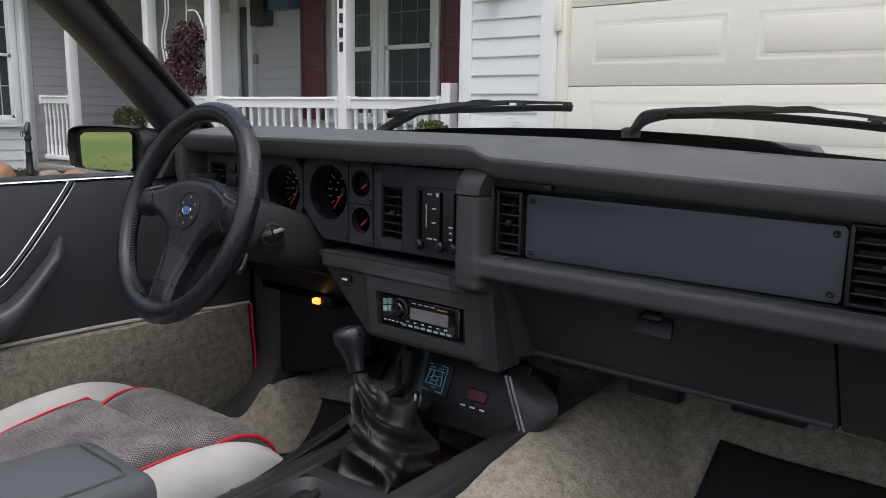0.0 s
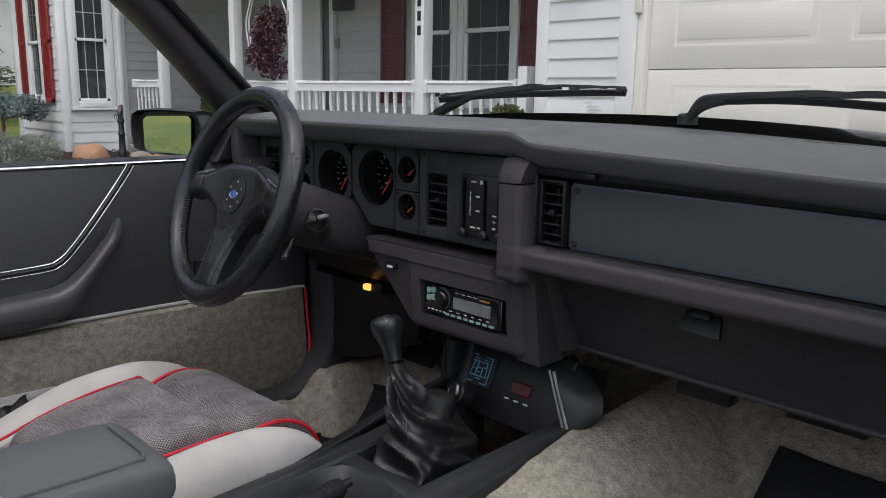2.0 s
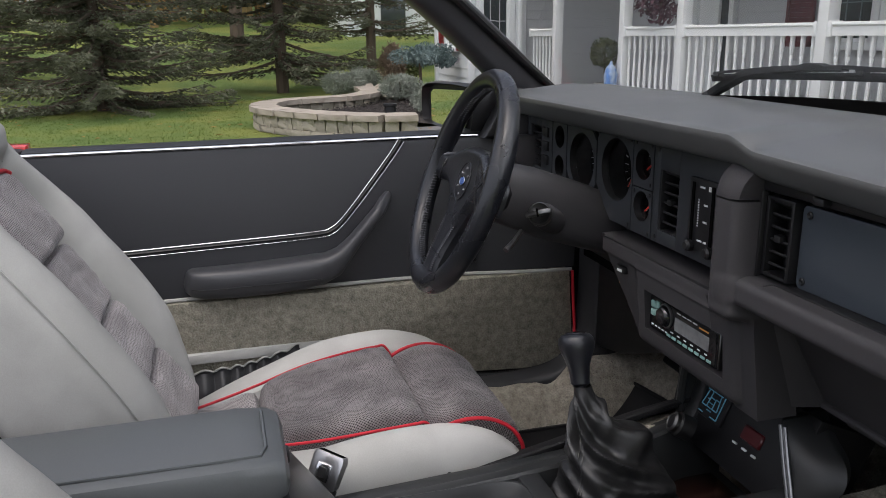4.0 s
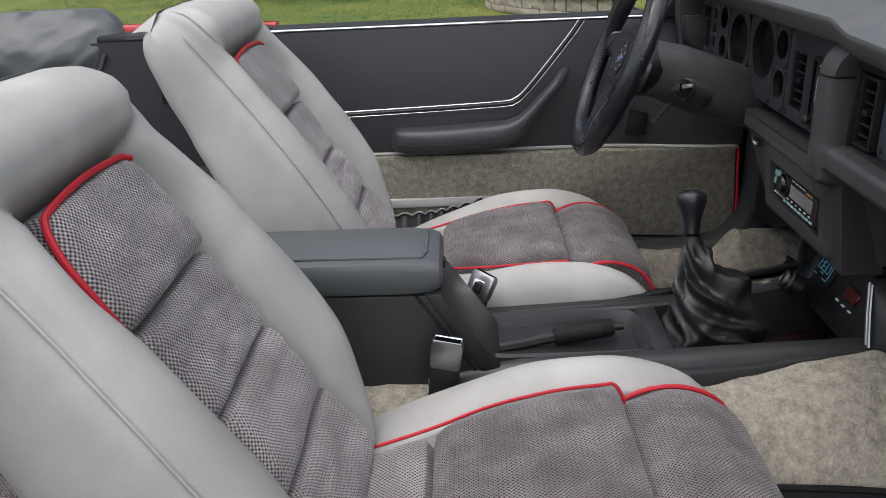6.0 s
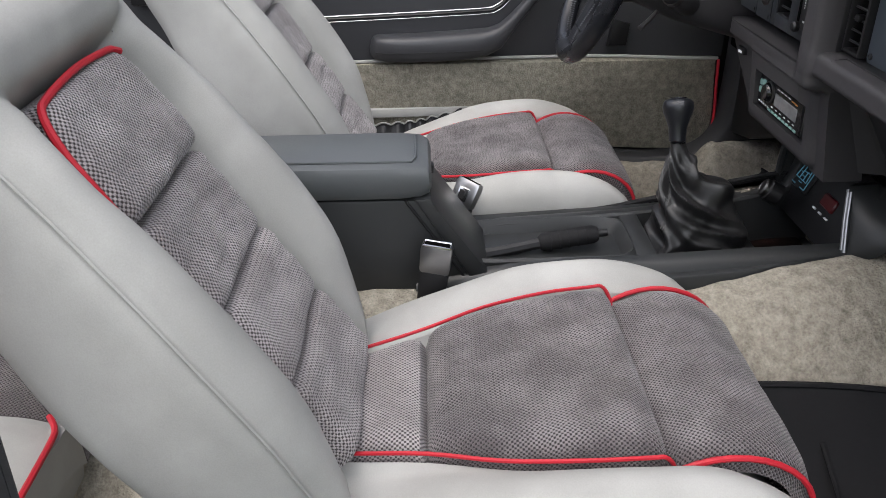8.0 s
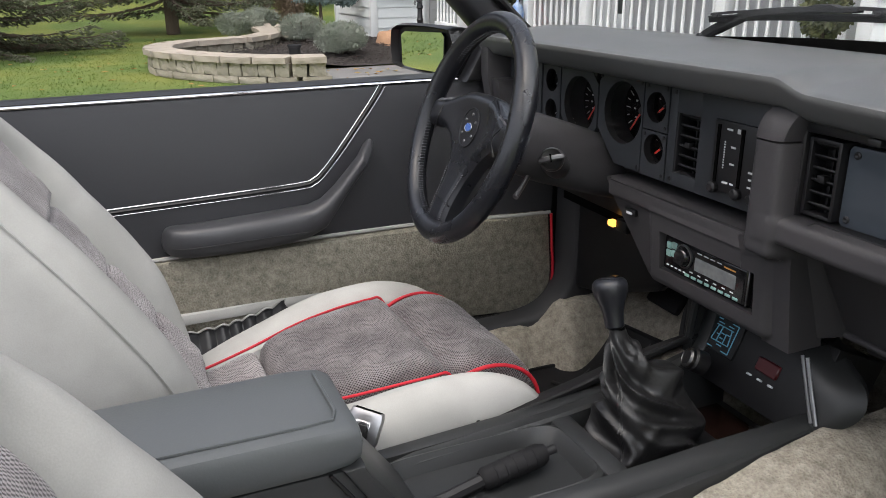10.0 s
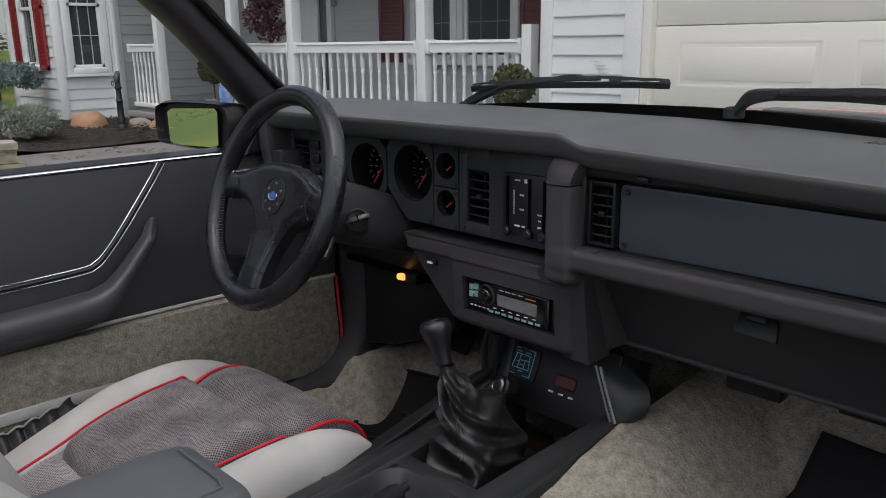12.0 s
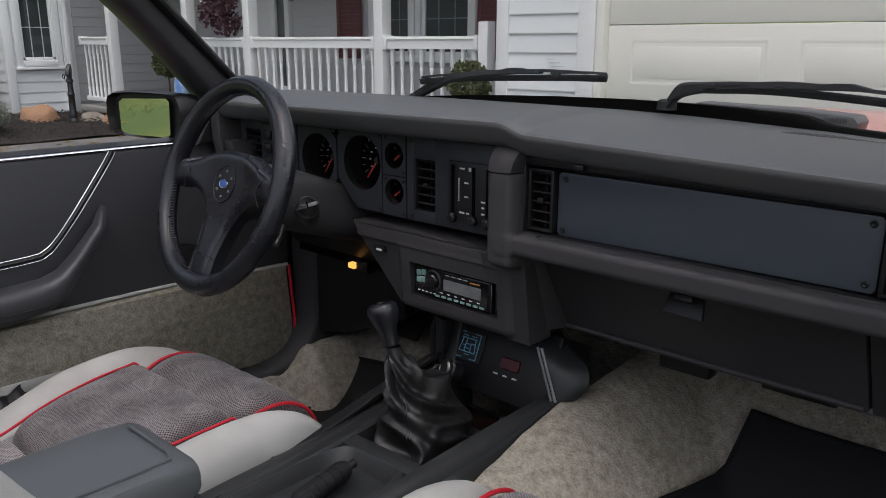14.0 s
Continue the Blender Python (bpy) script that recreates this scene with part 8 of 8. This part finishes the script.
shrub("lavender_bush", -9.30, 3.12, 0.10, 0.40, 0.38, LAVENDER, "rounded grey-green lavender bush in the mulch", 1, 0.013, 15000, 3.0)
shrub("lavender_bush", -10.9, 3.0, 0.10, 0.38, 0.40, LAVENDER, "rounded grey-green lavender bush in the mulch", 2, 0.013, 13000, 3.0)
shrub("lavender_bush", -12.5, 2.35, 0.10, 0.38, 0.42, LAVENDER, "grey-green lavender bush by the wall", 3, 0.014, 11000, 3.0)
shrub("lavender_bush", -13.2, 2.85, 0.10, 0.38, 0.42, LAVENDER, "grey-green lavender bush by the wall", 4, 0.014, 11000, 3.0)
shrub("brown_grass_clump", -14.2, 3.6, 0.05, 0.26, 0.85, DRYGRASS, "dry brown upright grass clump", 5, 0.020, 7000, 4.0)


def topiary(x, y, z0, zc, r, label, seed):
    t = thing("topiary_ball", (x, y, z0), label, "topiary")
    part("stem", tube(B(), [(x, y, z0), (x + 0.005, y, (z0 + zc) / 2), (x, y, zc)], [0.016, 0.012, 0.012], 7), BARK, t)
    part("pot", lathe(B(), [(0.10, 0), (0.13, 0.16), (0.14, 0.16), (0.14, 0.19), (0.12, 0.19), (0.11, 0.15), (0.001, 0.15)], 18, Matrix.Translation((x, y, z0))), CONCRETE, t, "grey pot")
    bm = B()
    leaves(bm, Vector((x, y, zc)), r, 2200, 0.032, random.Random(seed), (1, 1, 1), 0.55)
    part("ball", bm, BOXWOOD, t, "clipped boxwood ball")


topiary(-3.28, 4.70, 0.0, 0.80, 0.155, "clipped boxwood ball on a stem before the porch", 2)
topiary(-9.75, 5.75, 0.20, 0.80, 0.20, "clipped boxwood ball in a pot on the porch", 3)

# dark-leaved plant hanging at the porch post
hp = thing("hanging_plant", (hx(-6.68), PY - 0.05, 1.2), "burgundy-leaved plant hanging under the porch beam", "plant")
part("cord", tube(B(), [(hx(-6.62), PY - 0.08, 2.5), (hx(-6.66), PY - 0.06, 1.9)], 0.006, 6), TRIM, hp)
bm = B()
rgp = random.Random(12)
for k in range(7):
    leaves(bm, Vector((hx(-6.68) + rgp.uniform(-0.10, 0.10), PY - 0.05 + rgp.uniform(-0.08, 0.08), hz(1.30) + 0.085 * k)), 0.17, 360, 0.042, rgp, (1, 1, 0.8), 0.3)
part("foliage", bm, BURGUNDY, hp)
part("stems", tube(B(), [(hx(-6.68), PY - 0.05, hz(1.16)), (hx(-6.66), PY - 0.05, 1.6), (hx(-6.66), PY - 0.06, 1.9)], 0.012, 6), BARK, hp)

# iron hitching post, boulders, garden light, water jug
hp2 = thing("hitching_post", (-9.62, 4.32, 0.08), "black cast-iron horse-head hitching post", "hitching post")
part("column", lathe(B(), [(0.098, 0), (0.098, 0.05), (0.072, 0.08), (0.081, 0.14), (0.058, 0.17), (0.052, 0.36), (0.065, 0.38), (0.049, 0.40), (0.044, 0.52), (0.065, 0.54), (0.052, 0.57), (0.039, 0.575)], 14, Matrix.Translation((-9.62, 4.32, 0.06)) @ Matrix.Diagonal((0.74, 0.74, 1, 1))), IRON, hp2)
hd = [(1.3 * a_, 1.15 * b_) for a_, b_ in [(-0.035, 0.0), (0.035, 0.0), (0.040, 0.06), (0.046, 0.10), (0.040, 0.13), (0.030, 0.165), (0.024, 0.150), (0.0, 0.150), (-0.030, 0.115), (-0.062, 0.060), (-0.060, 0.042), (-0.044, 0.040), (-0.022, 0.060)]]
part("head", prism(B(), hd, "x", -0.026, 0.026, 0.010, m=Matrix.Translation((-9.62, 4.32, 0.625)) @ Matrix.Rotation(radians(50), 4, "Z")), IRON, hp2)
part("ring", tube(B(), [(-9.64 + 0.03 * math.cos(a), 4.26, 0.66 + 0.03 * math.sin(a)) for a in [2 * math.pi * k / 12 for k in range(12)]], 0.005, 5, True), IRON, hp2)


def rock(x, y, z, r, squash, material, label, seed):
    bm = B()
    bmesh.ops.create_icosphere(bm, subdivisions=3, radius=1.0)
    for q in bm.verts:
        d = q.co.normalized()
        k = 1 + 0.28 * noise.noise(d * 1.4 + Vector((seed, 0, 0))) + 0.10 * noise.noise(d * 4 + Vector((0, seed, 0)))
        q.co = Vector((x + d.x * k * r * squash[0], y + d.y * k * r * squash[1], z + d.z * k * r * squash[2]))
    solid("boulder", bm, material, label, "boulder", "garden stones")


rock(-10.15, 4.10, 0.12, 0.27, (1.2, 0.8, 0.62), BOULDER, "orange-brown boulder in the mulch", 3)
rock(-9.75, 4.62, 0.10, 0.16, (1.1, 0.9, 0.6), CAP, "pale stone beside the hitching post", 5)
rock(-9.30, 4.75, 0.09, 0.20, (1.3, 0.8, 0.6), BOULDER, "brown stone beside the porch", 6)
rock(-11.7, 3.0, 0.18, 0.26, (1.3, 0.9, 0.6), CAP, "pale boulder on the bed", 7)
gl_ = thing("garden_light", (-8.7, 2.36, 0.09), "small black bollard garden light", "garden light")
part("body", lathe(B(), [(0.07, 0), (0.07, 0.17), (0.085, 0.175), (0.085, 0.20), (0.01, 0.21)], 16, Matrix.Translation((-8.7, 2.36, 0.07))), IRON, gl_)
jug = thing("water_jug", (hx(-7.50), PY - 0.16, 0.2), "blue-printed clear plastic bag hung on the post", "bag")
part("bag", lathe(B(), [(0.02, 0.0), (0.075, 0.03), (0.085, 0.16), (0.06, 0.26), (0.02, 0.30), (0.012, 0.34)], 14, Matrix.Translation((hx(-7.50), PY - 0.15, 0.42))), mat("blue_white_plastic", (0.35, 0.45, 0.58), 0.35, vary=0.4, scale=14, bump=0.1, second=(0.08, 0.18, 0.42)), jug)
part("hanger", tube(B(), [(hx(-7.50), PY - 0.15, 0.74), (hx(-7.50), PY - 0.06, 0.86)], 0.006, 5), IRON, jug)

# trees
def limb(bm, pts, r0, r1, n=7):
    k = len(pts)
    tube(bm, pts, [lerp(r0, r1, i / (k - 1)) for i in range(k)], n)


def spruce(x, y, z, h, r, seed, material=NEEDLES, low=0.03, density=1.0, label="tall dark green spruce with drooping boughs"):
    rg_ = random.Random(seed)
    t = thing("spruce_tree", (x, y, z), label, "tree", "garden spruces")
    bm = B()
    limb(bm, [(x, y, z - 0.1), (x + 0.03, y, z + h * 0.5), (x, y, z + h)], 0.015 * h, 0.01, 9)
    cr = B()
    n_w = int(h * 6 * density)
    for w in range(n_w):
        f_ = low + (1 - low) * (w / n_w) ** 1.05
        zz = z + h * f_
        reach = r * (1 - f_) ** 0.75 * rg_.uniform(0.75, 1.1)
        for _ in range(rg_.randint(5, 7)):
            a = rg_.uniform(0, 6.28)
            L = reach * rg_.uniform(0.7, 1.08)
            dr = rg_.uniform(0.10, 0.30)
            pts = []
            for k in range(6):
                q = k / 5
                pts.append(Vector((x + math.cos(a) * L * q, y + math.sin(a) * L * q, max(z + 0.05, zz - dr * L * q * 1.4 + 0.28 * L * q * q))))
            limb(bm, pts, 0.010 + 0.012 * L, 0.004, 4)
            for k in range(1, 6):
                for _ in range(int(52 * density)):
                    c = pts[k - 1].lerp(pts[k], rg_.random())
                    c = c + Vector((rg_.uniform(-0.06, 0.06), rg_.uniform(-0.06, 0.06), rg_.uniform(-0.09, 0.03)))
                    ang = a + rg_.choice((-1, 1)) * rg_.uniform(0.3, 1.3)
                    d = Vector((math.cos(ang), math.sin(ang), rg_.uniform(-0.55, 0.05))).normalized()
                    s = rg_.uniform(0.05, 0.125) * (0.7 + 0.4 * L / max(r, 0.1))
                    sd = d.cross(Vector((0, 0, 1))).normalized() * s * 0.16
                    up = Vector((0, 0, s * 0.14))
                    for o in (sd, up):
                        cr.faces.new([cr.verts.new(p) for p in (c, c + d * s * 0.45 + o, c + d * s, c + d * s * 0.5 - o)])
    part("trunk", bm, BARK, t)
    part("crown", cr, material, t)


spruce(-12.6, -1.35, -0.02, 7.5, 2.5, 21, density=0.95)
spruce(-15.2, 1.6, -0.05, 8.5, 2.6, 22, density=0.85, low=0.06)
spruce(-17.5, -4.2, 0.0, 9, 2.6, 23, density=0.7)
spruce(-19.5, 4.2, 0.1, 9, 2.2, 24, density=0.6, low=0.12, label="pale green spruce beyond the bed")

bs = thing("blue_spruce", (-11.9, 3.55, 0.1), "small flat-topped blue spruce on a bare stem", "tree")
limb(tb := B(), [(-11.9, 3.55, 0.05), (-11.92, 3.56, 0.35), (-11.9, 3.55, 0.75)], 0.035, 0.022)
part("trunk", tb, BARK, bs)
cr = B()
rgb = random.Random(8)
for k in range(16):
    a, q = rgb.uniform(0, 6.28), rgb.uniform(0.05, 0.42)
    leaves(cr, Vector((-11.9 + q * math.cos(a), 3.55 + q * math.sin(a), 0.76 + rgb.uniform(-0.10, 0.13) - 0.1 * q)), 0.20, 560, 0.028, rgb, (1, 1, 0.5), 0.3, 1.4)
part("crown", cr, BLUENEEDLES, bs)


def broadleaf(x, y, z, h, r, seed, n, material=OLIVE, size=0.12, label="autumn tree with thinning yellow leaves", trunk=0.14):
    rg_ = random.Random(seed)
    t = thing("autumn_tree", (x, y, z), label, "tree", "autumn trees")
    bm, cr_ = B(), B()
    fork = Vector((x + rg_.uniform(-0.1, 0.1), y, z + h * 0.3))
    limb(bm, [(x, y, z - 0.1), Vector((x, y, z)).lerp(fork, 0.5), fork], trunk, trunk * 0.75, 9)
    for k in range(9):
        a = rg_.uniform(0, 6.28)
        e = fork + Vector((math.cos(a) * r * rg_.uniform(0.4, 0.95), math.sin(a) * r * rg_.uniform(0.4, 0.95), h * rg_.uniform(0.15, 0.65)))
        m_ = fork.lerp(e, 0.5) + Vector((0, 0, 0.12 * h))
        limb(bm, spline([fork, m_, e], 3), trunk * 0.45, 0.012, 6)
        for j in range(3):
            b_ = m_.lerp(e, rg_.random())
            e2 = b_ + Vector((rg_.uniform(-1, 1), rg_.uniform(-1, 1), rg_.uniform(-0.3, 0.8))) * r * 0.4
            limb(bm, [b_, e2], trunk * 0.15, 0.006, 5)
            leaves(cr_, e2, r * 0.34, n // 27, size, rg_, (1, 1, 0.8), 0.1)
    part("trunk", bm, BARK, t)
    part("crown", cr_, material, t)


broadleaf(-13.6, -3.9, 0.0, 6.0, 2.3, 31, 2600, label="grey-barked tree with a few yellow leaves", trunk=0.17)
broadleaf(-18.5, -8.0, 0.2, 8, 3.2, 33, 4200, trunk=0.2)
broadleaf(-21.5, 1.0, 0.4, 9, 3.4, 34, 4600, trunk=0.2)
broadleaf(-23.0, 8.0, 0.6, 9, 3.4, 35, 6600, trunk=0.2)
broadleaf(-19.6, 6.9, 0.3, 7, 2.6, 36, 5200, trunk=0.13)
broadleaf(-26.0, 11.0, 0.8, 9, 3.6, 37, 6000, trunk=0.2)
shrub("clipped_conifer", -17.2, 4.6, 0.05, 0.30, 0.50, BOXWOOD, "small clipped conifer tuft", 40, 0.06, 1200)

fw = B()
rgf = random.Random(77)
for k in range(210):
    x, y = rgf.uniform(-62, -32), rgf.uniform(-45, 30)
    zc = ground_z(x, y)
    hh = rgf.uniform(7, 15)
    for j in range(5):
        leaves(fw, Vector((x + rgf.uniform(-1.5, 1.5), y + rgf.uniform(-1.5, 1.5), zc + hh * rgf.uniform(0.15, 0.95))), rgf.uniform(1.4, 2.6), 60, 0.6, rgf, (1, 1, 0.9), 0.2)
    tube(fw, [(x, y, zc - 0.2), (x + 0.1, y, zc + hh * 0.8)], [0.18, 0.05], 5)
solid("far_woods", fw, FARWOOD, "distant autumn woodland behind the lawn", kind="stuff", smooth=False)

nbh = thing("neighbour_house", (-30, 9, 1.0), "pale neighbouring house with a brown-red roof behind trees", "house")
part("wall", box(B(), -33, -28, 5, 13, 0.6, 4.4, 0.02), SIDING, nbh)
part("roof", prism(B(), [(-33.6, 4.3), (-27.4, 4.3), (-30.5, 6.6)], "y", 4.5, 13.5, 0.02), mat("brown_red_shingles", (0.20, 0.085, 0.06), 0.9, vary=0.3, scale=3, fine=30, bump=0.4, dist=0.01), nbh)
for y in (6.2, 8.6, 11.0):
    for z in (1.2, 2.9):
        wq = part("window", box(B(), -28.02, -27.96, y, y + 0.9, z, z + 1.1, 0.01), PANE, nbh)
        part("frame", box(B(), -28.0, -27.95, y - 0.08, y + 0.98, z - 0.10, z - 0.01, 0.005), TRIM, wq)
